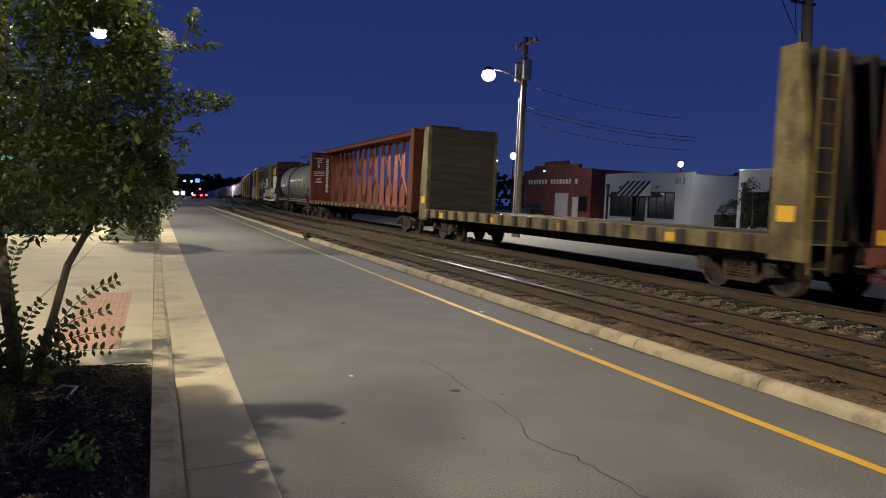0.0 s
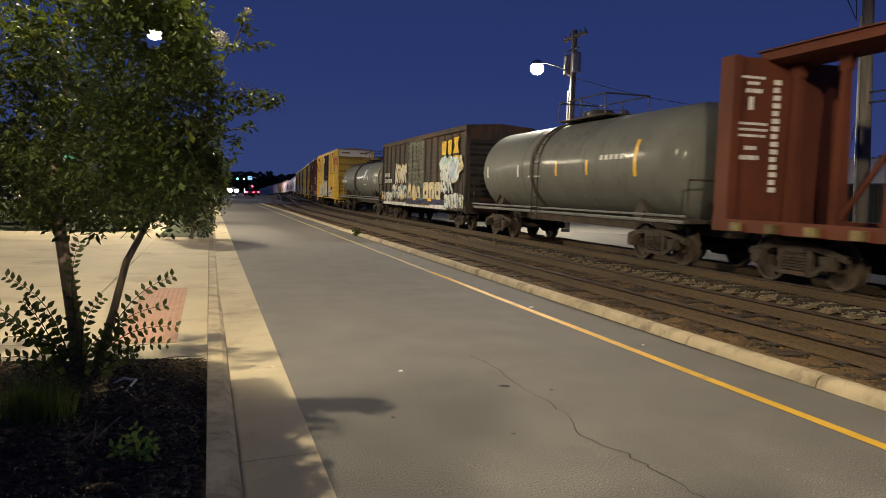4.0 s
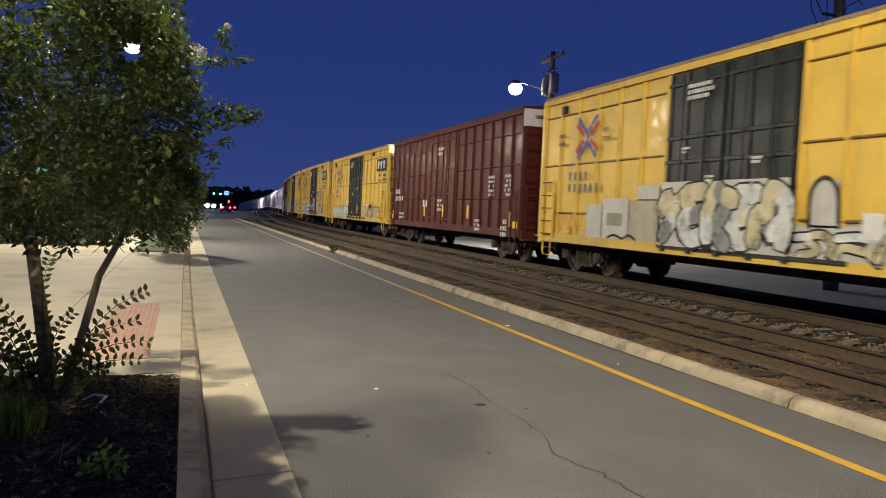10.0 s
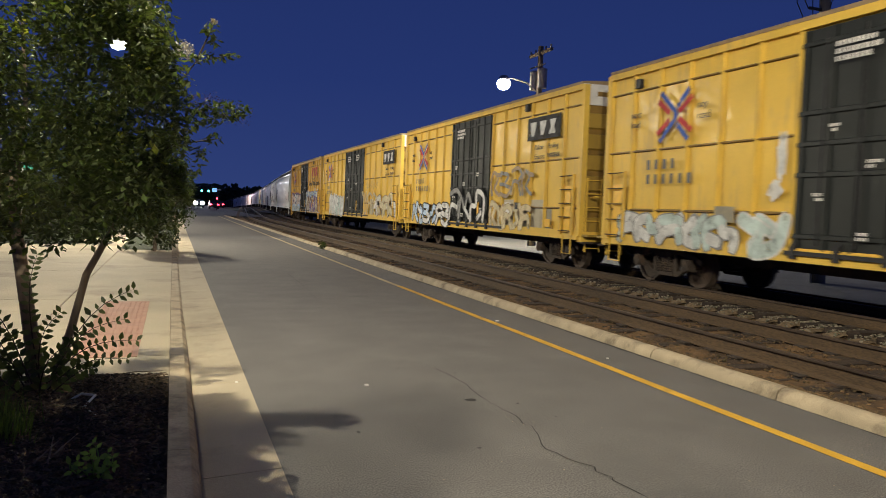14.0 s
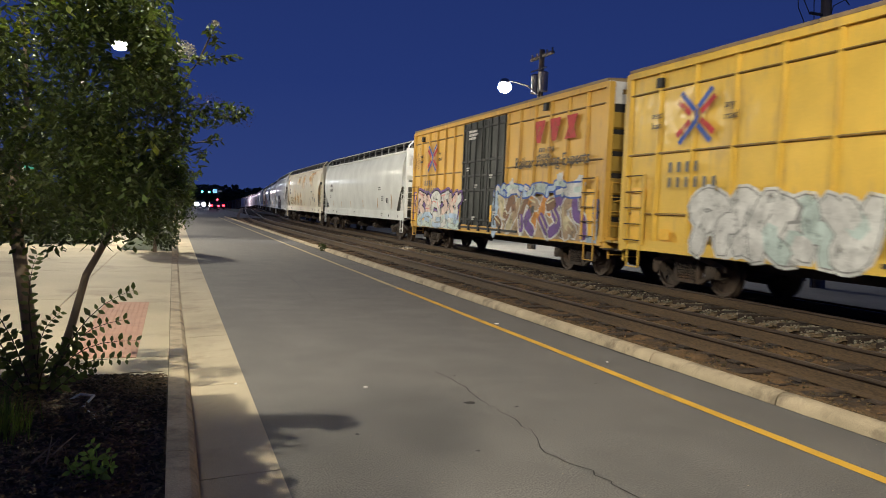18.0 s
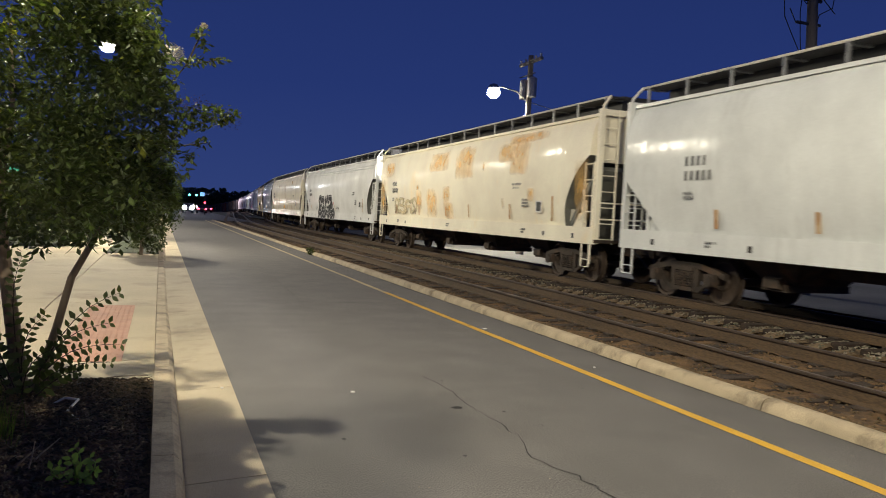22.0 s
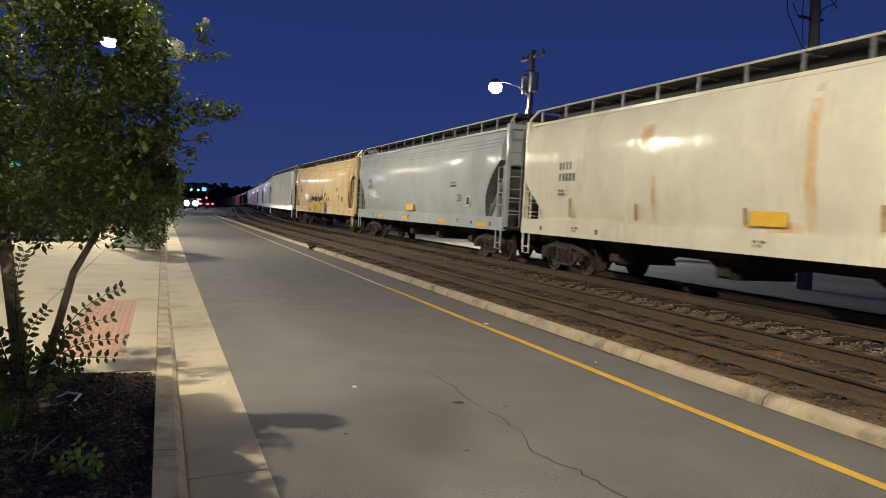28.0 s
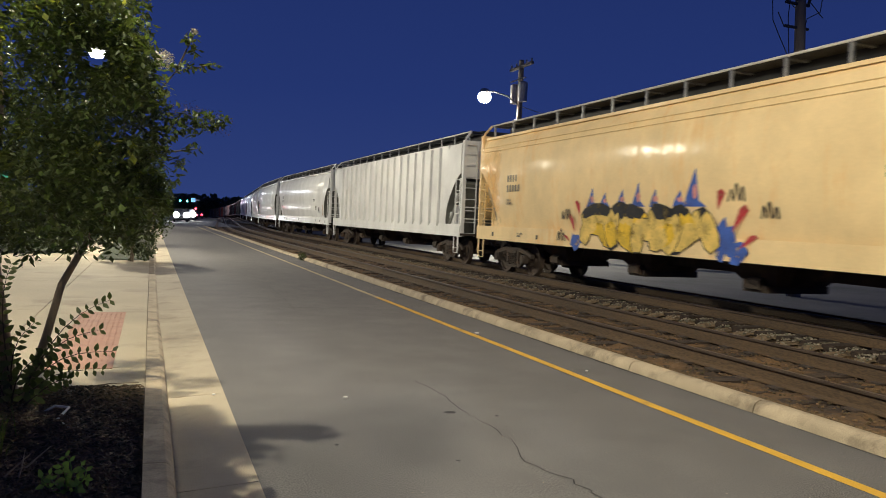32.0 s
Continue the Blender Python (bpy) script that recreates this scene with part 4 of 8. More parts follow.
def opening(parent, name, x, y0, y1, z0, z1, glass=GLASS_DARK, frame_=BLACK_TRIM, bars=1):
    o = part(name, Geo().box(x - 0.02, x + 0.04, y0, y1, z0, z1), glass, parent)
    fr = Geo().box(x - 0.08, x + 0.02, y0 - 0.08, y0, z0, z1 + 0.08).box(x - 0.08, x + 0.02, y1, y1 + 0.08, z0, z1 + 0.08).box(x - 0.08, x + 0.02, y0, y1, z1, z1 + 0.08).box(x - 0.10, x + 0.02, y0 - 0.08, y1 + 0.08, z0 - 0.08, z0)
    for k in range(bars):
        y = y0 + (y1 - y0) * (k + 1) / (bars + 1)
        fr.box(x - 0.06, x - 0.02, y - 0.03, y + 0.03, z0, z1)
    part("frame", fr, frame_, o)
    return o


def wall_lamp(parent, x, y, z):
    part("wall_lamp", Geo().tube([(x, y, z), (x - 0.25, y, z + 0.12), (x - 0.45, y, z)], [0.02] * 3, 6).spin([(0.05, z - 0.02), (0.17, z - 0.18)], 0, "z", 10, (x - 0.45, y, 0)), BLACK_TRIM, parent, "black gooseneck lamp")


def shop(label, y0, y1, awning):
    x, zb, zt = 40.0, 0.34, 4.72
    t = thing("shop_building", label, "building", "shops beyond the tracks")
    part("wall", Geo().box(x, x + 0.3, y0, y1, zb, zt), WHITE_BRICK, t)
    part("wall", Geo().box(x + 0.3, x + 14, y0, y0 + 0.3, zb, zt - 0.15), WHITE_BRICK, t)
    part("wall", Geo().box(x + 0.3, x + 14, y1 - 0.3, y1, zb, zt - 0.15), WHITE_BRICK, t)
    part("wall", Geo().box(x + 13.7, x + 14, y0 + 0.3, y1 - 0.3, zb, zt - 0.3), WHITE_BRICK, t)
    part("roof", Geo().box(x + 0.3, x + 13.7, y0 + 0.3, y1 - 0.3, zt - 0.6, zt - 0.4), BLACK_TRIM, t)
    part("coping", Geo().box(x - 0.05, x + 0.33, y0 - 0.05, y1 + 0.05, zt, zt + 0.08).box(x + 0.33, x + 14.05, y0 - 0.05, y0 + 0.35, zt - 0.15, zt - 0.07), STEEL, t)
    part("downpipe", Geo().box(x - 0.12, x - 0.01, y1 - 0.7, y1 - 0.5, zb, zt - 1.2).box(x - 0.18, x - 0.01, y1 - 0.8, y1 - 0.4, zt - 1.2, zt - 0.9), BLACK_TRIM, t)
    part("number_bars", Geo().box(x - 0.02, x - 0.002, y0 + 0.9, y0 + 1.2, zt - 0.95, zt - 0.45).box(x - 0.02, x - 0.002, y0 + 1.35, y0 + 1.65, zt - 0.95, zt - 0.45).box(x - 0.02, x - 0.002, y0 + 1.8, y0 + 2.1, zt - 0.95, zt - 0.45), STEEL, t, "grey bars")
    if awning:
        opening(t, "window", x, y1 - 5.2, y1 - 1.2, 0.95, 3.05, bars=2)
        opening(t, "window", x, y0 + 2.2, y0 + 5.6, 0.95, 3.05, bars=2)
        opening(t, "door", x, y0 + 6.2, y0 + 8.0, 0.36, 3.0, bars=1)
        aw = part("awning", Geo().prism([(x - 1.3, 2.75), (x - 0.02, 2.75), (x - 0.02, 4.05)], y0 + 5.4, y0 + 9.0, "y"), WHITE_PAINT, t, "black and white striped awning")
        for k in range(5):
            ya = y0 + 5.4 + 3.6 * (2 * k) / 9.0
            part("stripe", Geo().prism([(x - 1.32, 2.73), (x - 1.28, 2.73), (x - 0.02, 4.03), (x - 0.02, 4.08)], ya, ya + 0.4, "y"), BLACK_TRIM, aw)
        for y in (y1 - 3.2, y0 + 4):
            wall_lamp(t, x, y, 3.6)
        part("wall_light", Geo().box(x - 0.05, x, y1 - 1.0, y1 - 0.8, 2.6, 2.9), BLACK_TRIM, t)
    else:
        opening(t, "window", x, y0 + 1.6, y0 + 5.0, 0.75, 3.1, bars=2)
        opening(t, "window", x, y1 - 3.2, y1 - 0.8, 0.75, 3.1, bars=1)
        opening(t, "door", x, y0 + 5.4, y0 + 6.5, 0.36, 4.1, bars=0)
        for y in (y0 + 3.0, y1 - 2.0):
            wall_lamp(t, x, y, 3.55)
    return t


shop("white painted one-storey shop with a black and white striped awning", 50.5, 63.2, True)
shop("white painted one-storey shop with dark windows", 35.6, 45.3, False)
t = thing("brick_workshop", "dark red brick workshop with a stepped front and pale lettering bars", "building")
x, zb = 40.5, 0.34
front = [(66.5, zb), (81.5, zb), (81.5, 5.5), (79, 5.5), (79, 6.0), (76.5, 6.0), (76.5, 6.4), (71.5, 6.4), (71.5, 6.0), (69, 6.0), (69, 5.5), (66.5, 5.5)]
part("wall", Geo().prism(front, x, x + 0.3, "x"), RED_BRICK, t)
part("wall", Geo().box(x + 0.3, x + 22, 66.5, 66.8, zb, 5.4).box(x + 0.3, x + 22, 81.2, 81.5, zb, 5.4).box(x + 21.7, x + 22, 66.8, 81.2, zb, 5.4), RED_BRICK, t)
part("roof", Geo().box(x + 0.3, x + 21.7, 66.8, 81.2, 5.0, 5.15), BLACK_TRIM, t)
for k in range(17):
    if k in (7, 15):
        continue
    part("lettering", Geo().box(x - 0.03, x - 0.004, 80.2 - 0.66 * k - 0.42, 80.2 - 0.66 * k, 3.95, 4.45), WHITE_PAINT, t, "pale lettering bar")
opening(t, "loading_door", x, 71.0, 73.6, 0.36, 2.9, WHITE_PAINT, WHITE_PAINT, 0)
opening(t, "door", x, 68.9, 69.9, 0.36, 2.5, WHITE_PAINT, WHITE_PAINT, 0)
opening(t, "window", x, 67.2, 68.6, 1.2, 2.6, bars=1)
part("green_light", Geo().spin([(0.05, -0.1), (0.14, 0), (0.05, 0.1)], 0, "z", 10, (x - 0.3, 76.0, 5.35)), GREEN_GLOW, t, "green wall light")
part("bracket", Geo().box(x - 0.3, x, 75.97, 76.03, 5.42, 5.46), BLACK_TRIM, t)
big = Geo().box(62, 90, 60, 110, 0.2, 6.0)
single("warehouse", big, RED_BRICK, "low dark warehouse behind the workshop", "building")


def site_lamp(x, y, z, s=0.16):
    t = thing("flood_lamp", "small bright flood lamp on a steel post", "lamp", "flood lamps")
    part("post", Geo().rod((x, y, 0), (x, y, z), 0.06, n=8), DARK_STEEL, t)
    part("head", Geo().box(x - 0.2, x + 0.2, y - 0.2, y + 0.2, z, z + 0.15), DARK_STEEL, t)
    part("lens", Geo().spin([(s * 0.1, z - s * 1.1), (s * 0.42, z - s * 0.95), (s * 0.58, z - s * 0.6), (s * 0.5, z - s * 0.2), (s * 0.3, z)], 0, "z", 12, (x, y, 0)), LAMP_SMALL, t, "glowing lens")


site_lamp(56.0, 73.0, 7.2, 0.55)
site_lamp(33.0, 69.0, 6.6, 0.55)
site_lamp(32.6, 72.0, 6.0, 0.14)
site_lamp(45.0, 120.0, 11.0, 0.3)
small_tree("lot_shrub", "dark shrub in front of the shop", 38.4, 42.0, 3.6, 2.6, 0.3, 81, per=22, size=0.2, trunk=True, base=0.22)
small_tree("lot_shrub", "low dark shrub beside the shop", 41.5, 47.5, 2.2, 2.4, 0.2, 82, per=22, size=0.2, trunk=False, base=0.3)
for k in range(3):
    t = thing("bin", "dark wheeled bin by the shop wall", "bin")
    part("tub", Geo().prism([(-0.28, 0), (0.28, 0), (0.34, 1.0), (-0.34, 1.0)], -0.3, 0.3, "y"), BLACK_TRIM, t)
    part("lid", Geo().bev(-0.37, 0.37, -0.33, 0.33, 1.0, 1.08, 0.03), BLACK_TRIM, t)
    t.matrix_basis = pose(42.5 + 0.9 * k, 50.0, 0.34)


def vehicle(name, label, x, y, z, yaw, colour, length=4.6, hgt=1.5, lights=None, tails=None):
    t = thing(name, label, "car")
    h = length / 2
    side = [(-h, 0.45), (-h + 0.05, 0.85), (-h + 0.9, 0.98), (-h + 1.5, hgt), (h - 1.3, hgt), (h - 0.4, 0.98), (h, 0.85), (h, 0.4), (h - 0.3, 0.28), (-h + 0.3, 0.28)]
    part("body", Geo().prism(side, -0.86, 0.86, "x"), colour, t)
    part("windows", Geo().prism([(-h + 1.05, 0.99), (-h + 1.56, hgt - 0.08), (h - 1.38, hgt - 0.08), (h - 0.62, 0.99)], -0.875, 0.875, "x"), GLASS_DARK, t)
    for sx in (-0.8, 0.8):
        for sy in (-h + 0.85, h - 0.9):
            wh = part("wheel", Geo().spin([(0.1, sx - 0.1), (0.3, sx - 0.1), (0.33, sx - 0.06), (0.33, sx + 0.06), (0.3, sx + 0.1), (0.1, sx + 0.1)], 0, "x", 16, (0, sy, 0.33)), BLACK_TRIM, t)
            part("rim", Geo().spin([(0.03, sx * 1.13), (0.2, sx * 1.135), (0.2, sx * 1.1)], 0, "x", 12, (0, sy, 0.33)), STEEL, wh)
    for sx in (-0.62, 0.62):
        if lights:
            part("headlamp", Geo().spin([(0.02, -h - 0.1), (0.3, -h - 0.06), (0.37, -h + 0.02)], 0, "y", 12, (sx, 0, 0.95)), lights, t, "glowing headlamp")
        if tails:
            part("tail_lamp", Geo().box(sx - 0.2, sx + 0.2, -h - 0.03, -h + 0.02, 0.68, 0.95), tails, t, "glowing red tail lamp")
    t.matrix_basis = pose(x, y, z, 0, 0, yaw)
    return t


CARPAINT_W = mat("white_car_paint", (0.6, 0.6, 0.6), 0.3, var=0.05)
CARPAINT_D = mat("dark_car_paint", (0.02, 0.022, 0.026), 0.3, var=0.1)
vehicle("parked_car", "dark car parked before the brick workshop", 37.6, 74.5, 0.22, 0, CARPAINT_D)
vehicle("parked_car", "white car parked behind the hedge", -7.6, 31.2, 0.02, 80, CARPAINT_W)
vehicle("parked_car", "dark car parked on the lawn edge", -9.8, 30.6, 0.02, 75, CARPAINT_D, 4.8, 1.7)
MOVERS = []
oncoming = vehicle("oncoming_car", "car with glaring headlamps coming along the street", 2.6, 120, 0, 0, CARPAINT_D, 4.9, 1.75, lights=HEAD_GLOW)
second = vehicle("oncoming_car", "second car with glaring headlamps behind the first", 2.6, 160, 0, 0, CARPAINT_D, 4.9, 1.75, lights=HEAD_GLOW)
third = vehicle("oncoming_car", "third car with headlamps on, in the other lane", 5.6, 170, 0, 0, CARPAINT_W, 4.9, 1.75, lights=HEAD_GLOW)
waiting = vehicle("waiting_car", "car with red tail lamps waiting at the crossing", 7.2, 150, 0, 0, CARPAINT_D, tails=RED_GLOW)
queued = vehicle("waiting_car", "second car with red tail lamps in the queue", 9.0, 165, 0, 0, CARPAINT_D, tails=RED_GLOW)
MOVERS.append((oncoming, [(0, pose(4.6, 168, 0)), (12, pose(4.9, 165, 0)), (20, pose(4.7, 150, 0)), (26, pose(4.2, 130, 0)), (32, pose(3.7, 108, 0))]))
MOVERS.append((second, [(0, pose(5.2, 210, 0)), (12, pose(5.6, 205, 0)), (20, pose(5.4, 180, 0)), (26, pose(4.9, 155, 0)), (32, pose(4.5, 122, 0))]))
MOVERS.append((third, [(0, pose(7.6, 260, 0)), (16, pose(7.6, 250, 0)), (24, pose(6.9, 190, 0)), (32, pose(5.6, 130, 0))]))

# signals at the crossing
t = thing("traffic_signal", "traffic signal showing green over the far junction", "traffic signal")
part("pole", Geo().rod((8.5, 160, drop(160)), (8.5, 160, 4.6), 0.1, n=8), DARK_STEEL, t)
part("arm", Geo().rod((8.5, 160, 4.3), (3.5, 160, 4.3), 0.06, n=8), DARK_STEEL, t)
for x in (5.3, 6.6):
    hd = part("signal_head", Geo().box(x - 0.2, x + 0.2, 159.8, 160.1, 3.2, 4.25), BLACK_TRIM, t)
    part("lens", Geo().spin([(0.05, 159.76), (0.2, 159.78), (0.2, 159.82)], 0, "y", 12, (x, 0, 3.4)), CYAN_GLOW, hd, "green lens")
t = thing("lit_sign", "small bluish-white lit sign by the junction", "sign")
part("panel", Geo().box(7.4, 8.2, 161, 161.2, 3.3, 4.0), BLUE_WHITE, t)
part("post", Geo().rod((7.8, 161.1, drop(161)), (7.8, 161.1, 3.3), 0.05, n=8), DARK_STEEL, t)
t = thing("crossing_signal", "railway crossing signal with red lamps", "crossing signal")
part("post", Geo().rod((6.6, 128, 0), (6.6, 128, 3.6), 0.07, n=8), DARK_STEEL, t)
part("crossbuck", Geo().box(6.0, 7.2, 127.9, 127.94, 3.2, 3.35), WHITE_PAINT, t)
for x in (6.6,):
    part("lens", Geo().spin([(0.05, 127.84), (0.15, 127.86), (0.15, 127.9)], 0, "y", 12, (x, 0, 1.9)), RED_GLOW, t, "red lens")
t = thing("street_sign", "green street name sign on a post", "sign")
part("post", Geo().rod((-5.6, 34, 0), (-5.6, 34, 2.9), 0.04, n=8), STEEL, t)
part("blade", Geo().box(-6.1, -5.1, 33.98, 34.02, 2.5, 2.75), mat("green_sign", (0.02, 0.2, 0.14), 0.4), t)
t = thing("brick_pier", "dark brick pier behind the hedge", "pier")
part("shaft", Geo().box(-6.7, -6.0, 33.5, 34.2, 0, 2.3), DARK_BRICK, t)
part("cap", Geo().bev(-6.8, -5.9, 33.4, 34.3, 2.3, 2.45, 0.04), CONCRETE, t)

# ---- distance ----


def woods(name, x0, x1, y0, depth, h0, h1, n, seed, z0):
    r = random.Random(seed)
    v, f = [], []
    for k in range(n):
        x, y = r.uniform(x0, x1), y0 + r.uniform(0, depth)
        hh = (h0 + (h1 - h0) * (0.5 + 0.5 * noise.noise((x * 0.012, seed, 0)))) * r.uniform(0.75, 1.1)
        for _ in range(48):
            a, d, up = r.uniform(0, 6.28), r.random() ** 0.5, r.random() ** 0.6
            wide = hh * 0.42 * math.sin(math.pi * (0.18 + 0.80 * up)) ** 0.7
            q = Vector((x + wide * d * math.cos(a), y + wide * d * math.sin(a), z0 + hh * (0.08 + 0.9 * up)))
            s, turn = hh * r.uniform(0.045, 0.085), Euler((r.uniform(0, 6), r.uniform(0, 6), 0)).to_matrix()
            i = len(v)
            for p in OCT:
                v.append(q + turn @ Vector(p) * s * r.uniform(0.6, 1.2))
            f += [tuple(a + i for a in tt) for tt in OCF]
    tagged(new(name, raw_mesh(name, v, f, LEAF_DARK)), "dark distant woods along the horizon", "woods", kind="stuff")


woods("far_woods", -160, 260, 640, 60, 15, 23, 420, 5, drop(640))
woods("far_woods", 44, 75, 95, 30, 5, 8, 60, 6, 0.2)
woods("far_woods", 70, 200, 50, 80, 6, 9, 120, 7, 0.2)
woods("far_woods", -60, -14, 60, 80, 5, 9, 130, 8, 0.0)

# ---- the freight train ----
# Each car's own y runs along the track, its origin lies on the rail top under its middle; -x faces the street.


def paint(name, colour, second=DIRT, amount=0.4, streak=0.8, rough=0.55, var=0.12, scale=0.8, pos=0.5, wavy=0.0, coat=0.0, dents=0.35):
    """Car paint; a coat gives the small hard glints of a glossy, slightly dented sheet."""
    m = mat(name, colour, rough, var=var, scale=scale, fine=25, bump=wavy or 0.12, bump_scale=1.1 if wavy else None, second=second, amount=amount, streak=streak, coarse_pos=pos, per_object=0, spec=0.22 if coat else 0.35)
    if coat:
        n, l = m.node_tree.nodes, m.node_tree.links
        b = n["Principled BSDF"]
        b.inputs["Coat Weight"].default_value, b.inputs["Coat Roughness"].default_value = coat, 0.17
        co, tx, bp = n.new("ShaderNodeTexCoord"), n.new("ShaderNodeTexNoise"), n.new("ShaderNodeBump")
        l.new(co.outputs["Object"], tx.inputs["Vector"])
        tx.inputs["Scale"].default_value, tx.inputs["Detail"].default_value = 1.7, 2.0
        bp.inputs["Strength"].default_value, bp.inputs["Distance"].default_value = dents, 0.05
        l.new(tx.outputs["Fac"], bp.inputs["Height"])
        l.new(bp.outputs[0], b.inputs["Coat Normal"])
    return m


P_YELLOW = paint("yellow_car_paint", (0.76, 0.50, 0.085), (0.44, 0.30, 0.12), 0.40, coat=0.07, dents=0.6)
# Dark yellow-brown for ribs and lettering, and for painted shade in end recesses.
P_DARK_YELLOW = paint("dark_yellow_brown", (0.24, 0.145, 0.035), (0.10, 0.065, 0.03), 0.5)
# End panel yellow, darkened by dirt and by the end's shade in the colour.
P_YEND = paint("shaded_dirty_yellow_end", (0.36, 0.235, 0.045), (0.20, 0.13, 0.04), 0.5)
P_CAR_ROOF = paint("dull_tan_roof_paint", (0.30, 0.215, 0.12), (0.16, 0.10, 0.05), 0.5)
# Dark grey slope sheets: the shade under the hopper ends is in the colour.
P_SLOPE = paint("shaded_slope_sheet_grey", (0.16, 0.16, 0.14), (0.08, 0.07, 0.06), 0.5)
P_SPILL = paint("black_spill", (0.028, 0.030, 0.032), (0.05, 0.05, 0.05), 0.4, rough=0.4)
P_PATCH_GREY = paint("grey_touch_up_paint", (0.27, 0.245, 0.18), (0.38, 0.33, 0.22), 0.5, scale=2.5)
P_PATCH_WHITE = paint("whitewash_paint", (0.55, 0.53, 0.47), (0.40, 0.36, 0.28), 0.4, scale=2.0)
P_PATCH_PALE = paint("pale_touch_up_paint", (0.45, 0.40, 0.28), (0.25, 0.20, 0.13), 0.5, scale=2.5)
P_ORANGE = paint("faded_orange_paint", (0.68, 0.405, 0.075), (0.36, 0.20, 0.08), 0.4)
P_MAROON = paint("maroon_car_paint", (0.088, 0.016, 0.011), (0.055, 0.013, 0.009), 0.35, rough=0.62, coat=0.09, dents=0.45)
P_BROWN = paint("rusted_brown_paint", (0.052, 0.044, 0.038), (0.150, 0.062, 0.026), 0.5, var=0.4, scale=0.6, streak=0.5, rough=0.75)
P_REDBROWN = paint("red_brown_paint", (0.118, 0.031, 0.015), (0.060, 0.022, 0.013), 0.45, rough=0.75, var=0.25)
P_TANK = paint("grey_tank_paint", (0.145, 0.150, 0.135), (0.080, 0.080, 0.070), 0.45, rough=0.62, coat=0.12, dents=0.3)
P_FLAT = paint("pale_flatcar_paint", (0.230, 0.175, 0.070), (0.050, 0.030, 0.014), 0.66, var=0.45, scale=2.2)
P_DOOR = paint("dark_door_paint", (0.018, 0.021, 0.020), (0.085, 0.088, 0.080), 0.30)
P_GREYDOOR = paint("grey_green_door_paint", (0.12, 0.125, 0.095), (0.08, 0.07, 0.05), 0.5)
P_BLACK = paint("black_car_paint", (0.025, 0.025, 0.026), (0.06, 0.05, 0.04), 0.4)
P_WHITE = paint("white_hopper_paint", (0.76, 0.76, 0.73), (0.60, 0.585, 0.53), 0.3, rough=0.65, coat=0.2)
P_GREY = paint("light_grey_hopper_paint", (0.70, 0.715, 0.69), (0.55, 0.555, 0.53), 0.3, rough=0.65, coat=0.2)
P_RUSTY = paint("rust_bleeding_cream_paint", (0.93, 0.85, 0.68), (0.90, 0.72, 0.44), 0.40, rough=0.65, scale=0.55, streak=0.5, pos=0.52, coat=0.15)
P_CREAM = paint("cream_hopper_paint", (0.82, 0.76, 0.61), (0.64, 0.54, 0.38), 0.33, rough=0.65, coat=0.25)
P_BLUEGREY = paint("blue_grey_hopper_paint", (0.42, 0.45, 0.46), (0.31, 0.335, 0.34), 0.3, rough=0.65, coat=0.2)
P_TAN = paint("tan_hopper_paint", (0.86, 0.65, 0.34), (0.80, 0.47, 0.17), 0.36, rough=0.65, coat=0.15)
PLANK = mat("weathered_plank", (0.075, 0.062, 0.042), 0.9, var=0.35, scale=2.5, fine=40, bump=0.7, stretch=(0.3, 2, 2), per_object=1)
P_LIP = paint("pale_walkway_steel", (0.50, 0.48, 0.43), (0.25, 0.20, 0.15), 0.45)
P_INK = paint("faded_black_stencil", (0.10, 0.10, 0.095), (0.2, 0.19, 0.17), 0.4)
RUSTSTREAK = mat("rust_stain", (0.46, 0.24, 0.08), 0.8, var=0.3, second=(0.56, 0.40, 0.22), amount=0.6, scale=4, fine=40)


def wash(name, colour):
    """A stain that thins out towards its edges and lets the paint under it show."""
    m = mat(name, colour, 0.7, var=0.10, scale=3, fine=30, bump=0.05)
    n, l = m.node_tree.nodes, m.node_tree.links
    co, sp = n.new("ShaderNodeTexCoord"), n.new("ShaderNodeSeparateXYZ")
    l.new(co.outputs["Generated"], sp.inputs[0])

    def node(op, a, b):
        x = n.new("ShaderNodeMath")
        x.operation = op
        for sock, val in zip(x.inputs, (a, b)):
            if isinstance(val, float):
                sock.default_value = val
            else:
                l.new(val, sock)
        return x.outputs[0]
    ey = node("MULTIPLY", node("MULTIPLY", sp.outputs["Y"], node("SUBTRACT", 1.0, sp.outputs["Y"])), 4.0)
    ez = node("MULTIPLY", node("MULTIPLY", sp.outputs["Z"], node("SUBTRACT", 1.0, sp.outputs["Z"])), 4.0)
    t1 = n.new("ShaderNodeTexNoise")
    t1.inputs["Scale"].default_value, t1.inputs["Detail"].default_value = 2.6, 6.0
    l.new(co.outputs["Object"], t1.inputs["Vector"])
    k = node("ADD", node("MULTIPLY", node("POWER", node("MULTIPLY", ey, ez), 0.38), 0.62), node("MULTIPLY", t1.outputs["Fac"], 0.9))
    r = n.new("ShaderNodeMapRange")
    r.inputs[1].default_value, r.inputs[2].default_value, r.inputs[4].default_value = 0.62, 1.2, 0.52
    l.new(k, r.inputs[0])
    tr, mx = n.new("ShaderNodeBsdfTransparent"), n.new("ShaderNodeMixShader")
    l.new(r.outputs[0], mx.inputs[0])
    l.new(tr.outputs[0], mx.inputs[1])
    l.new(n["Principled BSDF"].outputs[0], mx.inputs[2])
    l.new(mx.outputs[0], n["Material Output"].inputs["Surface"])
    return m


RUSTWASH = wash("orange_rust_wash", (0.92, 0.53, 0.13))


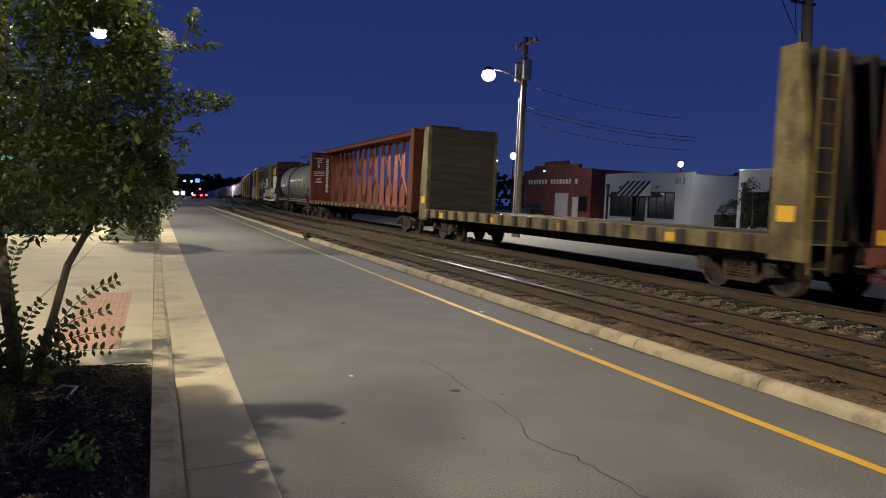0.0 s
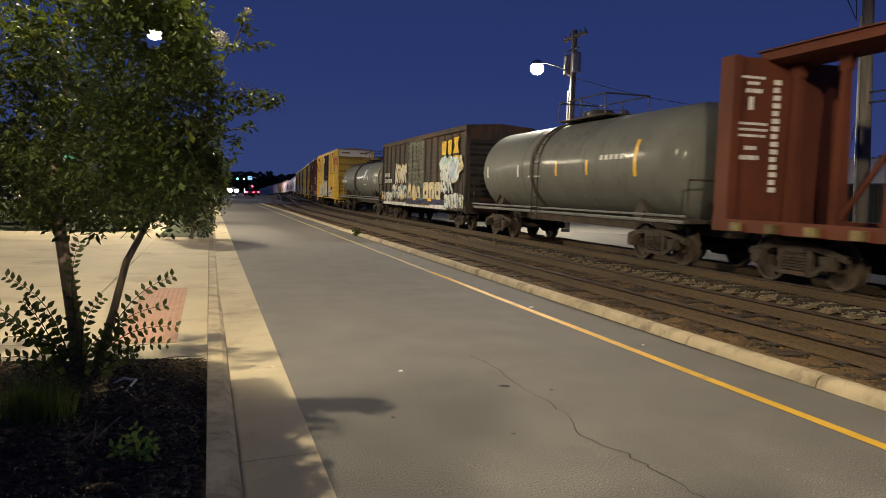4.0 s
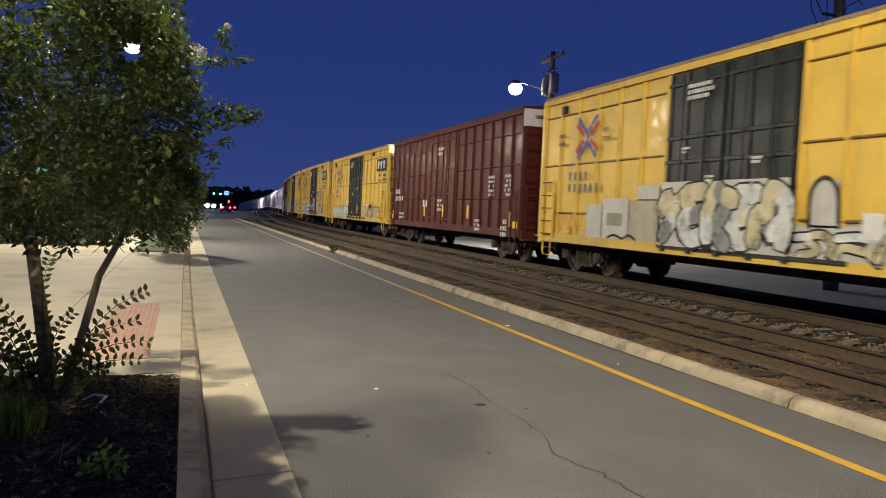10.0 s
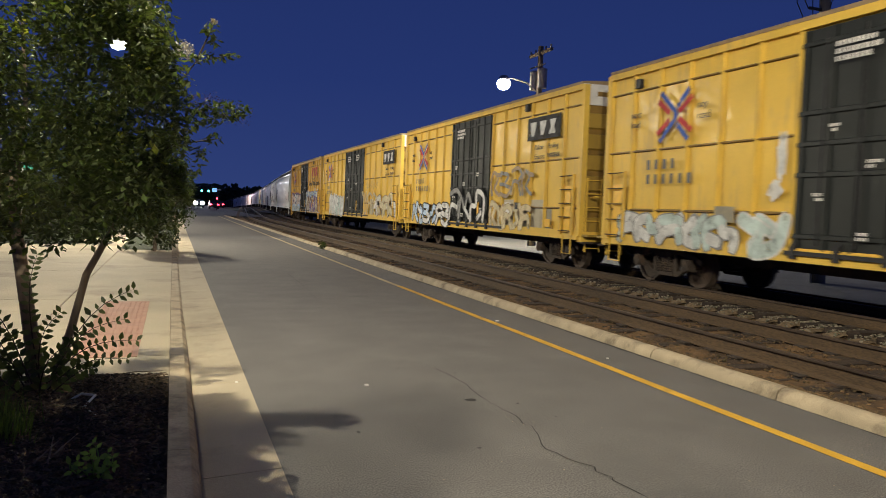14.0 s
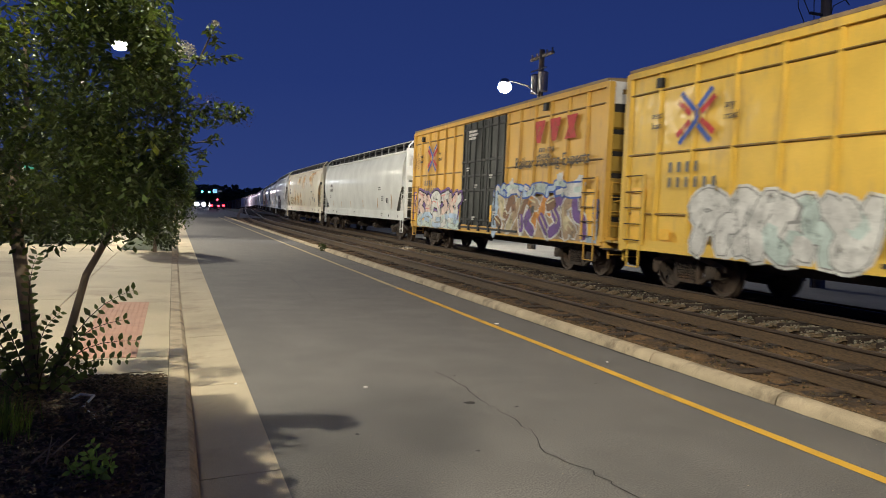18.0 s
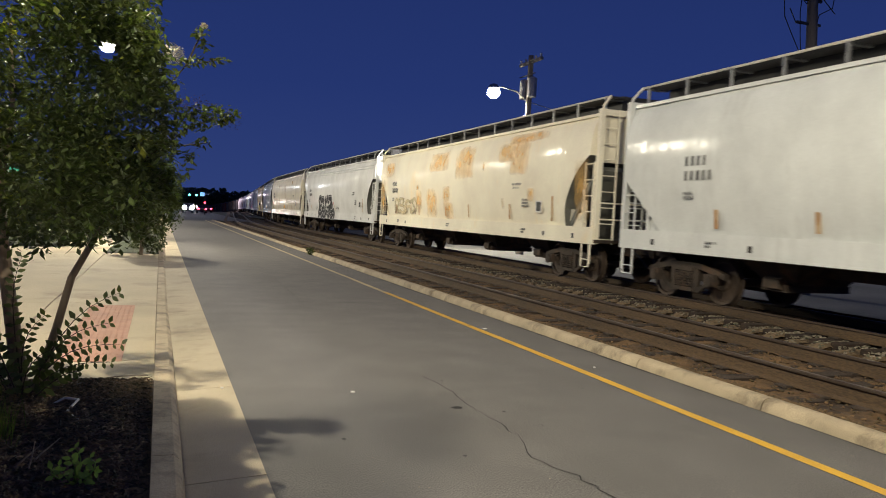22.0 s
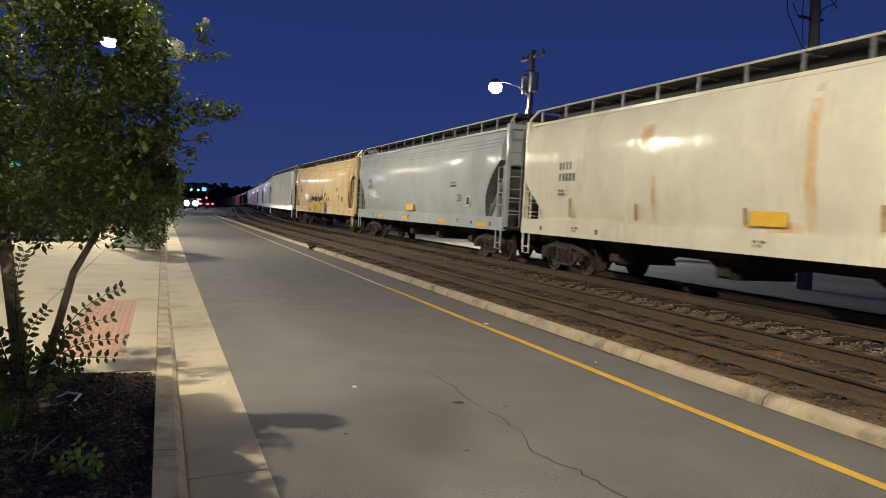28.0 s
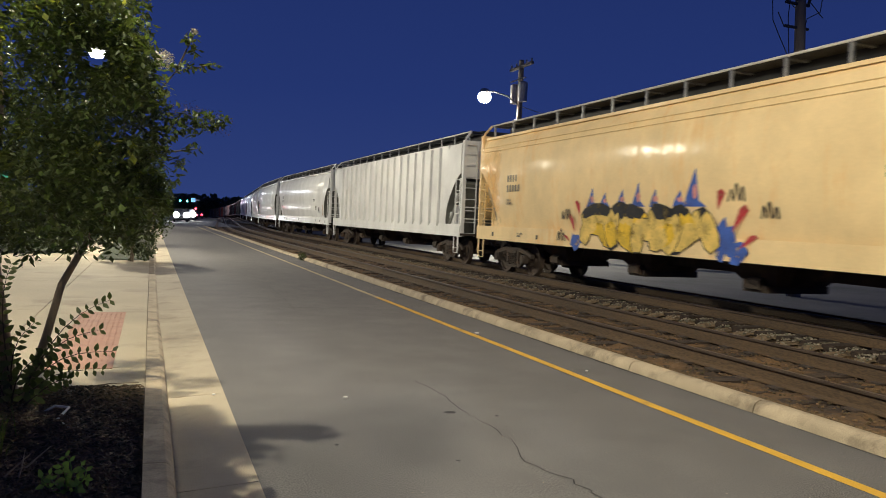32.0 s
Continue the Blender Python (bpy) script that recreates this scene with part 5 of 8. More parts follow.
def spray(name, colour):
    """Sprayed paint that has worn thin in places, so that the car's own paint shows."""
    m = mat("spray_" + name, colour, 0.65, var=0.25, scale=3, fine=30, bump=0.05, second=tuple(0.55 * q + 0.03 for q in colour), amount=0.38, spec=0.25)
    n, l = m.node_tree.nodes, m.node_tree.links
    co, tx, r = n.new("ShaderNodeTexCoord"), n.new("ShaderNodeTexNoise"), n.new("ShaderNodeMapRange")
    l.new(co.outputs["Object"], tx.inputs["Vector"])
    tx.inputs["Scale"].default_value, tx.inputs["Detail"].default_value, tx.inputs["Roughness"].default_value = 3.4, 8.0, 0.72
    r.inputs[1].default_value, r.inputs[2].default_value, r.inputs[3].default_value, r.inputs[4].default_value = 0.33, 0.47, 0.25, 0.97
    l.new(tx.outputs["Fac"], r.inputs[0])
    tr, mx = n.new("ShaderNodeBsdfTransparent"), n.new("ShaderNodeMixShader")
    l.new(r.outputs[0], mx.inputs[0])
    l.new(tr.outputs[0], mx.inputs[1])
    l.new(n["Principled BSDF"].outputs[0], mx.inputs[2])
    l.new(mx.outputs[0], n["Material Output"].inputs["Surface"])
    return m


SP = {n: spray(n, c) for n, c in {
    "white": (0.70, 0.70, 0.67), "black": (0.015, 0.015, 0.018), "blue": (0.05, 0.12, 0.46), "red": (0.50, 0.045, 0.05), "purple": (0.17, 0.09, 0.30),
    "yellow": (0.80, 0.52, 0.03), "cream": (0.66, 0.58, 0.36), "teal": (0.10, 0.33, 0.38), "brown": (0.22, 0.12, 0.07), "navy": (0.025, 0.03, 0.10),
    "skyblue": (0.45, 0.58, 0.74), "pale": (0.72, 0.60, 0.36), "pink": (0.70, 0.30, 0.27), "orange": (0.62, 0.26, 0.05), "grey": (0.30, 0.30, 0.29),
    "mint": (0.55, 0.66, 0.62), "blush": (0.74, 0.58, 0.50), "gold": (0.78, 0.55, 0.14), "tan": (0.42, 0.30, 0.19)}.items()}

AXLE, WHEEL_R = 0.88, 0.457


def sideframe(x):
    g = Geo()
    for k in (-1, 1):  # arched top member, sloped tension member and column of each half
        for poly in ([(0, 0.68), (0, 0.80), (0.42, 0.80), (0.95, 0.70), (1.22, 0.62), (1.22, 0.50), (0.95, 0.58), (0.42, 0.68)],
                     [(0.30, 0.20), (0.30, 0.29), (0.46, 0.30), (0.80, 0.50), (0.98, 0.54), (0.98, 0.44), (0.76, 0.38), (0.46, 0.20)],
                     [(0.30, 0.28), (0.42, 0.28), (0.42, 0.70), (0.30, 0.70)]):
            g.prism([(k * p, q) for p, q in poly], x - 0.05, x + 0.05, "x")
    g.prism([(-0.31, 0.20), (0.31, 0.20), (0.31, 0.28), (-0.31, 0.28)], x - 0.07, x + 0.07, "x")
    s = -1 if x < 0 else 1
    for y in (-AXLE, AXLE):  # axle boxes
        g.box(x + s * 0.04, x + s * 0.16, y - 0.15, y + 0.15, 0.36, 0.60)
        g.spin([(0.12, x + s * 0.16), (0.12, x + s * 0.19), (0.04, x + s * 0.20)], 0, "x", 10, (0, y, 0.46))
    for k in (-0.19, 0, 0.19):  # coil springs
        prof = []
        for i in range(6):
            z = 0.29 + 0.055 * i
            prof += [(0.055, z), (0.08, z + 0.012), (0.08, z + 0.03), (0.055, z + 0.042)]
        g.spin(prof, 0, "z", 10, (x + s * 0.02, k, 0))
    g.box(x - 0.08, x + 0.08, -0.29, 0.29, 0.62, 0.70)
    return g


FRAME_L, FRAME_R = sideframe(-1.0).mesh("side_frame", UNDER), sideframe(1.0).mesh("side_frame", UNDER)
BOLSTER = Geo().box(-1.05, 1.05, -0.2, 0.2, 0.5, 0.78).rod((0, 0, 0.7), (0, 0, 0.95), 0.3, n=12).box(-0.9, 0.9, -0.62, -0.54, 0.35, 0.45).box(-0.9, 0.9, 0.54, 0.62, 0.35, 0.45).mesh("bogie", UNDER)


def wheelset_mesh():
    g = Geo().rod((-1.08, 0, 0), (1.08, 0, 0), 0.085, n=10)
    for s in (-1, 1):
        prof = [(0.10, s * 0.80), (0.17, s * 0.83), (0.20, s * 0.78), (0.38, s * 0.775), (0.40, s * 0.815), (WHEEL_R, s * 0.815), (WHEEL_R + 0.002, s * 0.71), (WHEEL_R + 0.028, s * 0.70), (WHEEL_R + 0.028, s * 0.675), (0.40, s * 0.68), (0.37, s * 0.74), (0.15, s * 0.73)]
        g.spin(prof, 0, "x", 28)
        for k in range(3):  # marks and cap bolts on the axle end
            a = 2.1 * k
            g.box(s * 1.08, s * 1.10, 0.05 * math.cos(a) - 0.018, 0.05 * math.cos(a) + 0.018, 0.05 * math.sin(a) - 0.018, 0.05 * math.sin(a) + 0.018)
        for k in range(2):
            a = 3.14 * k + 0.4
            g.box(s * 0.79, s * 0.80, 0.3 * math.cos(a) - 0.05, 0.3 * math.cos(a) + 0.05, 0.3 * math.sin(a) - 0.03, 0.3 * math.sin(a) + 0.03)
    return g.mesh("wheelset", TREAD, True)


WHEELS = wheelset_mesh()
COUPLER = Geo().box(-0.09, 0.09, 0, 0.62, 0.78, 0.96).box(-0.16, 0.14, 0.45, 0.66, 0.72, 1.02).box(-0.22, 0.22, -0.25, 0.02, 0.7, 1.05).mesh("coupler", UNDER)
HOSE = Geo().tube([(0.3, 0.0, 0.85), (0.3, 0.3, 0.72), (0.22, 0.5, 0.5), (0.15, 0.62, 0.45)], [0.025] * 4, 6).mesh("brake_hose", BLACK_TRIM)
CARS = []


def running_gear(car, length, inset=1.9):
    """Two bogies with their wheelsets, couplers and hoses."""
    wheels = []
    for s in (-1, 1):
        b = part("bogie", BOLSTER, UNDER, car)
        b.location = (0, s * (length / 2 - inset), 0)
        part("side_frame", FRAME_L, UNDER, b)
        part("side_frame", FRAME_R, UNDER, b)
        for q in (-1, 1):
            wset = part("wheelset", WHEELS, TREAD, b, "steel wheels on an axle")
            wset.location = (0, q * AXLE, WHEEL_R)
            wheels.append((wset, s * (length / 2 - inset) + q * AXLE, q * AXLE))
        c = part("coupler", COUPLER, UNDER, car)
        c.matrix_basis = pose(0, s * (length / 2), 0, 0, 0, 0 if s > 0 else 180)
        h = part("brake_hose", HOSE, BLACK_TRIM, car)
        h.matrix_basis = pose(0, s * (length / 2), 0, 0, 0, 0 if s > 0 else 180)
    return wheels


def new_car(name, label, category, near, far):
    car = thing(name, label, category, "freight train cars")
    CARS.append((car, (near + far) / 2, running_gear(car, far - near)))
    return car, far - near


LADDER = {}


def ladder(car, x, y, z0, z1, material, wide=0.42, along="y", key=""):
    k = (key, round(z0, 2), round(z1, 2), along)
    if k not in LADDER:
        g = Geo()
        for s in (-wide / 2, wide / 2):
            if along == "y":
                g.box(-0.015, 0.015, s - 0.02, s + 0.02, z0, z1)
            else:
                g.box(s - 0.02, s + 0.02, -0.015, 0.015, z0, z1)
        n = int((z1 - z0) / 0.38)
        for i in range(n + 1):
            z = z0 + 0.1 + (z1 - z0 - 0.15) * i / max(1, n)
            g.rod((0, -wide / 2, z) if along == "y" else (-wide / 2, 0, z), (0, wide / 2, z) if along == "y" else (wide / 2, 0, z), 0.014, n=6)
        LADDER[k] = g.mesh("ladder", material)
    lad = part("ladder", LADDER[k], material, car)
    lad.location = (x, y, 0)
    return lad


def marks(car, x, y, z, rows, cell, gap, material, name="lettering", seed=1, skip=0.12):
    """Unreadable stencilled lettering as bars: rows of (count, height)."""
    r = random.Random(seed)
    g = Geo()
    for count, hgt in rows:
        yy = y
        for i in range(count):
            wd = cell * hgt * r.uniform(0.55, 0.8)
            if r.random() > skip:
                g.box(x - 0.004, x, yy - wd, yy, z, z + hgt)
            yy -= cell * hgt + gap * hgt
        z -= hgt * 1.5
    if g.v:
        return tagged(part(name, g, material, car), "stencilled lettering", kind="stuff")


def stroke(g, pts, wd, x):
    """A painted stroke in the plane of the car's side: (y, z) points."""
    for (ay, az), (by_, bz) in zip(pts, pts[1:]):
        d = Vector((by_ - ay, bz - az))
        if d.length < 1e-6:
            continue
        d.normalize()
        py, pz = -d.y * wd / 2, d.x * wd / 2
        e = d * wd * 0.32
        g.add([(x, ay - e.x + py, az - e.y + pz), (x, ay - e.x - py, az - e.y - pz), (x, by_ + e.x - py, bz + e.y - pz), (x, by_ + e.x + py, bz + e.y + pz)], [(0, 1, 2, 3)])


def glide(pts, k=4):
    """A smooth line through (y, z) points."""
    out = []
    for i in range(len(pts) - 1):
        p0, p1, p2, p3 = pts[max(i - 1, 0)], pts[i], pts[i + 1], pts[min(i + 2, len(pts) - 1)]
        for j in range(k):
            t = j / k
            out.append(tuple(0.5 * (2 * b + (c - a) * t + (2 * a - 5 * b + 4 * c - d) * t * t + (3 * b - a - 3 * c + d) * t ** 3) for a, b, c, d in zip(p0, p1, p2, p3)))
    return out + [pts[-1]]


def band(g, pts, wd, side, lift):
    """A painted band along a line on the car's side, with blunt rounded ends. side(z) is the sheet's x."""
    n = len(pts)
    vs = []
    for i, p in enumerate(pts):
        d = Vector((pts[min(i + 1, n - 1)][0] - pts[max(i - 1, 0)][0], pts[min(i + 1, n - 1)][1] - pts[max(i - 1, 0)][1]))
        d = d.normalized() if d.length > 1e-6 else Vector((1, 0))
        q = Vector((-d.y, d.x)) * wd / 2
        e = d * wd * 0.4
        if i == 0:
            vs += [(p[0] - e.x + q.x * 0.6, p[1] - e.y + q.y * 0.6), (p[0] - e.x - q.x * 0.6, p[1] - e.y - q.y * 0.6)]
        vs += [(p[0] + q.x, p[1] + q.y), (p[0] - q.x, p[1] - q.y)]
        if i == n - 1:
            vs += [(p[0] + e.x + q.x * 0.6, p[1] + e.y + q.y * 0.6), (p[0] + e.x - q.x * 0.6, p[1] + e.y - q.y * 0.6)]
    g.add([(side(z) - lift, y, z) for y, z in vs], [(2 * i, 2 * i + 1, 2 * i + 3, 2 * i + 2) for i in range(len(vs) // 2 - 1)])


# strokes of sprayed forms, across and up: bent hooks, zigzags and forks that are no letters
FORMS = [[[(0.0, 0.12), (0.2, 0.9), (0.48, 0.4), (0.72, 1.0), (1.0, 0.62)], [(0.5, 0.42), (0.9, 0.02)]],
         [[(0.1, 0.02), (0.0, 0.75), (0.5, 1.0), (0.6, 0.55), (0.95, 0.48), (1.0, 0.0)], [(0.12, 0.35), (0.5, 0.1)]],
         [[(0.95, 0.95), (0.2, 0.9), (0.55, 0.52), (0.05, 0.35), (0.4, 0.0), (1.0, 0.12)], [(0.6, 0.5), (1.0, 0.55)]],
         [[(0.0, 0.45), (0.3, 1.0), (0.7, 0.72), (0.4, 0.3), (0.85, 0.0)], [(0.62, 0.9), (1.0, 0.8)], [(0.05, 0.4), (0.15, 0.0)]],
         [[(0.1, 0.0), (0.3, 0.45), (0.05, 0.75), (0.45, 1.0), (0.95, 0.86)], [(0.35, 0.45), (0.8, 0.52), (0.95, 0.03)]],
         [[(0.05, 0.95), (0.25, 0.15), (0.72, 0.02), (0.6, 0.5), (0.98, 0.95)], [(0.3, 0.6), (0.62, 0.95)]]]


def piece(car, y0, y1, z0, z1, count, fills, line, halo=None, shine=None, x=-1.50, seed=1, side=None, weight=0.34, edge=0.06, lean=0.1):
    """A sprayed piece of interlocking forms: halo, outline, fills in several colours and thin highlights."""
    r = random.Random(seed)
    side = side or (lambda z: x)
    step = (y1 - y0) / count
    hz = z1 - z0
    wd = weight * min(step, hz * 0.7)
    last = -1
    for i in range(count):
        k = r.choice([q for q in range(len(FORMS)) if q != last])
        last = k
        flip = r.random() < 0.5
        tall, low, tilt = r.uniform(0.86, 1.08), r.uniform(-0.04, 0.06), r.uniform(-lean, lean)
        left = y1 - step * i
        lift = 0.003 + 0.004 * (i % 3)
        lines = []
        for fm in FORMS[k]:
            pts = []
            for u, q in fm:
                zz = z0 + wd / 2 + (hz - wd) * (low + q * (tall - low))
                pts.append((left - step * (-0.04 + 1.08 * (1 - u if flip else u)) - tilt * (zz - z0) + r.uniform(-0.03, 0.03) * step, zz + r.uniform(-0.03, 0.03) * hz))
            lines.append(glide(pts))
        go = Geo()
        for j, p in enumerate(lines):
            band(go, p, wd + 2 * edge, side, lift + 0.0004 * j)
        ob = part("graffiti", go, SP[line], car, "sprayed graffiti shape")
        if halo:
            gh = Geo()
            for j, p in enumerate(lines):
                band(gh, p, wd + 5.5 * edge, side, 0.0004 * j + 0.0008 * (i % 3))
            part("graffiti_halo", gh, SP[halo], ob)
        for j, p in enumerate(lines):
            cut = r.randint(len(p) // 3, 2 * len(p) // 3)
            for h_, seg in enumerate((p[:cut + 1], p[cut:])):
                if len(seg) > 2:
                    gf = Geo()
                    band(gf, seg, wd, side, lift + 0.0016 + 0.0004 * j + 0.0002 * h_)
                    part("graffiti_fill", gf, SP[r.choice(fills)], ob)
            if shine:
                gs = Geo()
                a = r.randint(0, max(0, len(p) - 6))
                band(gs, [(y + wd * 0.22, z + wd * 0.22) for y, z in p[a:a + 5]], wd * 0.16, side, lift + 0.0030 + 0.0003 * j)
                part("graffiti_shine", gs, SP[shine], ob)


def splats(car, spots, colour, x=-1.51, seed=1, side=None, label_="sprayed splash"):
    """Ragged sprayed splashes: spots of (y, z, half width, half height)."""
    r = random.Random(seed)
    for y, z, a, b in spots:
        n = 18
        pts = []
        for i in range(n):
            q = 2 * math.pi * i / n
            k = r.uniform(0.6, 1.1)
            zz = z + b * k * math.sin(q)
            pts.append(((side(zz) if side else x) - 0.002, y + a * k * math.cos(q), zz))
        g = Geo().add(pts + [((side(z) if side else x) - 0.002, y, z)], [(i, (i + 1) % n, n) for i in range(n)])
        part("graffiti_splash", g, SP[colour], car, label_)


def scrawl(car, y, z, w_, hh, colour, x=-1.51, seed=1, side=None, wd=0.035, turns=5):
    """A thin hand-sprayed scrawl."""
    r = random.Random(seed)
    pts = [(y - w_ * i / turns + r.uniform(-0.3, 0.3) * w_ / turns, z + (hh if i % 2 else 0) * r.uniform(0.5, 1.0)) for i in range(turns + 1)]
    g = Geo()
    band(g, glide(pts, 5), wd, side or (lambda q: x), 0.004)
    part("graffiti_scrawl", g, SP[colour], car, "thin sprayed scrawl")


def slabs(car, y, z, s, pitch, lean, x, material, label, n=3, wide=0.62, first=0):
    """A word mark as plain shapes: slanted wedges and a block."""
    for k in range(n):
        yc = y - k * pitch
        w_ = wide * s
        side = [(1.0, 1.0), (0.9, 0.72), (0.42, 0.0)] if first == 0 and k < 2 else [(0.8, 1.0), (1.0, 0.85), (1.0, 0.15), (0.8, 0.0)] if first == 1 else [(0.95, 1.0), (0.5, 0.5), (1.05, 0.0)]
        pts = [(x, yc + w_ * q - lean * s * hgt, z + s * hgt) for q, hgt in side] + [(x, yc - w_ * q - lean * s * hgt, z + s * hgt) for q, hgt in side[::-1]]
        part("word_mark", Geo().add(pts, [tuple(range(len(pts)))]), material, car, label)


def emblem_x(car, y, z, s, x):
    """A crossed two-colour emblem as plain shapes: blue arms outside, red bars in the side notches."""
    for sy in (-1, 1):
        for sz in (-1, 1):
            arm, bar = Geo(), Geo()
            stroke(arm, [(y + sy * s * 1.0, z + sz * s * 1.08), (y + sy * 0.22 * s, z + sz * 0.42 * s)], s * 0.25, x - 0.003)
            stroke(bar, [(y + sy * s * 1.18, z + sz * s * 0.72), (y + sy * 0.42 * s, z + sz * 0.2 * s)], s * 0.27, x)
            part("emblem_arm", arm, SP["blue"], car, "blue arm of a painted emblem")
            part("emblem_bar", bar, SP["red"], car, "red bar of a painted emblem")
    bow = Geo()
    stroke(bow, [(y + 0.22 * s, z + s * 0.42), (y - 0.06 * s, z + 0.2 * s), (y - 0.1 * s, z), (y - 0.06 * s, z - 0.2 * s), (y + 0.22 * s, z - 0.42 * s)], s * 0.24, x - 0.004)
    part("emblem_bow", bow, SP["blue"], car, "blue bow of a painted emblem")


def words(car, text, y, z, size, x, material):
    """Readable lettering on the car's side."""
    tx = bpy.data.curves.new("slogan", "FONT")
    tx.body, tx.size, tx.extrude = text, size, 0.003
    tx.materials.append(material)
    sl = new("slogan", tx)
    sl.parent = car
    sl.matrix_basis = Matrix(((0, 0, -1, x), (-1, 0, 0, y), (0, 1, 0, z), (0, 0, 0, 1)))


POSTS = {}


def boxcar(label, near, far, top, col, door, white_top=True, door_w=3.7, left_posts=5, double=False, detail=True, ribs=(0.30, 0.56, 0.80), fill_end=None, door_shift=0.0):
    """A boxcar: sheeted body with outside posts, ribs, doors, ridged ends, ladders and gear. top: height over the rail."""
    car, L = new_car("boxcar", label, "boxcar", near, far)
    h, w, z0 = L / 2, 1.40, 0.80
    body = part("body", Geo().box(-w, w, -h, h, z0 + 0.12, top - 0.12), col, car)
    rcol = col if col not in (P_YELLOW, P_ORANGE) else P_CAR_ROOF
    seam = P_DARK_YELLOW if fill_end in (P_YELLOW, P_ORANGE) else col
    roof = part("roof", Geo().prism([(-1.44, top - 0.14), (1.44, top - 0.14), (1.44, top - 0.06), (0, top + 0.045), (-1.44, top - 0.06)], -h, h, "y"), rcol, car)
    for k in range(14 if detail else 0):
        a, b = -h + L * k / 14, -h + L * (k + 1) / 14
        part("roof_panel", Geo().prism([(-1.50, top - 0.12), (1.50, top - 0.12), (1.50, top - 0.05), (0, top + 0.06), (-1.50, top - 0.05)], a + 0.02, b - 0.02, "y"), rcol, roof)
    part("underframe", Geo().box(-0.35, 0.35, -h + 0.2, h - 0.2, 0.55, z0).box(-1.3, 1.3, -h + 0.1, h - 0.1, z0, z0 + 0.1), UNDER, car)
    for s in (-1, 1):
        x0, x1 = sorted((s * w, s * 1.49))
        part("side_sill", Geo().prism([(x0, z0), (x1, z0), (x1, z0 + 0.2), (x0, z0 + 0.24)], -h, h, "y"), col, car)
        part("top_chord", Geo().box(x0, x1, -h, h, top - 0.26, top - 0.12), col, car)
        dlo, dhi = -door_w / 2 + door_shift, door_w / 2 + door_shift
        if detail or s < 0:
            key = (round(top, 2), s)
            if (key, col.name) not in POSTS:
                POSTS[(key, col.name)] = Geo().prism([(-0.045, 0), (0.045, 0), (0.022, 0.08), (-0.022, 0.08)], z0 + 0.2, top - 0.22, "z")
                g = Geo()
                g.add([((s * (w + p[1])), p[0], p[2]) for p in POSTS[(key, col.name)].v], POSTS[(key, col.name)].f)
                POSTS[(key, col.name)] = g.mesh("side_post", col)
            for lo, hi in ((-h, dlo), (dhi, h)):
                n = left_posts + 1
                for i in range(n + 1):
                    p = part("side_post", POSTS[(key, col.name)], col, car)
                    p.location = (0, min(hi - 0.05, max(lo + 0.05, lo + (hi - lo) * i / n)), 0)
                for q in ribs:
                    z = z0 + (top - z0) * q
                    part("side_rib", Geo().prism([(s * w, z - 0.035), (s * (w + 0.06), z - 0.02), (s * (w + 0.06), z), (s * w, z + 0.02)], lo + 0.05, hi - 0.05, "y"), seam, car)
        leaves = [(dlo, (dlo + dhi) / 2), ((dlo + dhi) / 2, dhi)] if double else [(dlo, dhi)]
        for a, b in leaves:
            d = part("door", Geo().box(*sorted((s * (w + 0.01), s * (w + 0.06))), a + 0.03, b - 0.03, z0 + 0.22, top - 0.3), door, car, "dark ribbed sliding door" if door is P_DOOR else "ribbed sliding door")
            if s < 0:
                for q in (0.06, 0.34, 0.48, 0.62, 0.93):
                    z = z0 + 0.22 + (top - z0 - 0.5) * q
                    part("door_rail", Geo().prism([(-w - 0.06, z - 0.05), (-w - 0.10, z - 0.03), (-w - 0.10, z + 0.03), (-w - 0.06, z + 0.05)], a + 0.03, b - 0.03, "y"), door, d)
                for q in (0.03, 0.35, 0.65, 0.97) if b - a < 2.6 else (0.02, 0.26, 0.5, 0.74, 0.98):
                    yy = a + 0.06 + (b - a - 0.12) * q
                    part("door_stile", Geo().box(-w - 0.095, -w - 0.06, yy - 0.035, yy + 0.035, z0 + 0.22, top - 0.3), door, d)
            if detail and s < 0:
                for q in (0.3, 0.7):
                    yy = a + (b - a) * q
                    part("lock_rod", Geo().rod((s * (w + 0.12), yy, z0 + 0.3), (s * (w + 0.12), yy, top - 0.4), 0.02, n=6), DARK_STEEL if door is P_DOOR else door, d)
        if detail and s < 0 and fill_end is col:
            part("door_ledge", Geo().box(-1.53, -1.40, dlo, dhi, z0 + 0.195, z0 + 0.215), col, car)
            for k in range(5):
                yy = dlo + 0.1 + (dhi - dlo - 0.2) * k / 4
                part("door_bracket", Geo().prism([(-1.40, z0 + 0.06), (-1.55, z0 + 0.06), (-1.55, z0 + 0.25), (-1.40, z0 + 0.45)], yy - 0.06, yy + 0.06, "y"), P_BLACK, car)
        part("door_track", Geo().box(*sorted((s * 1.46, s * 1.53)), dlo - 1.2, dhi + 0.1, z0 + 0.12, z0 + 0.19), P_BLACK if door is P_DOOR else col, car)
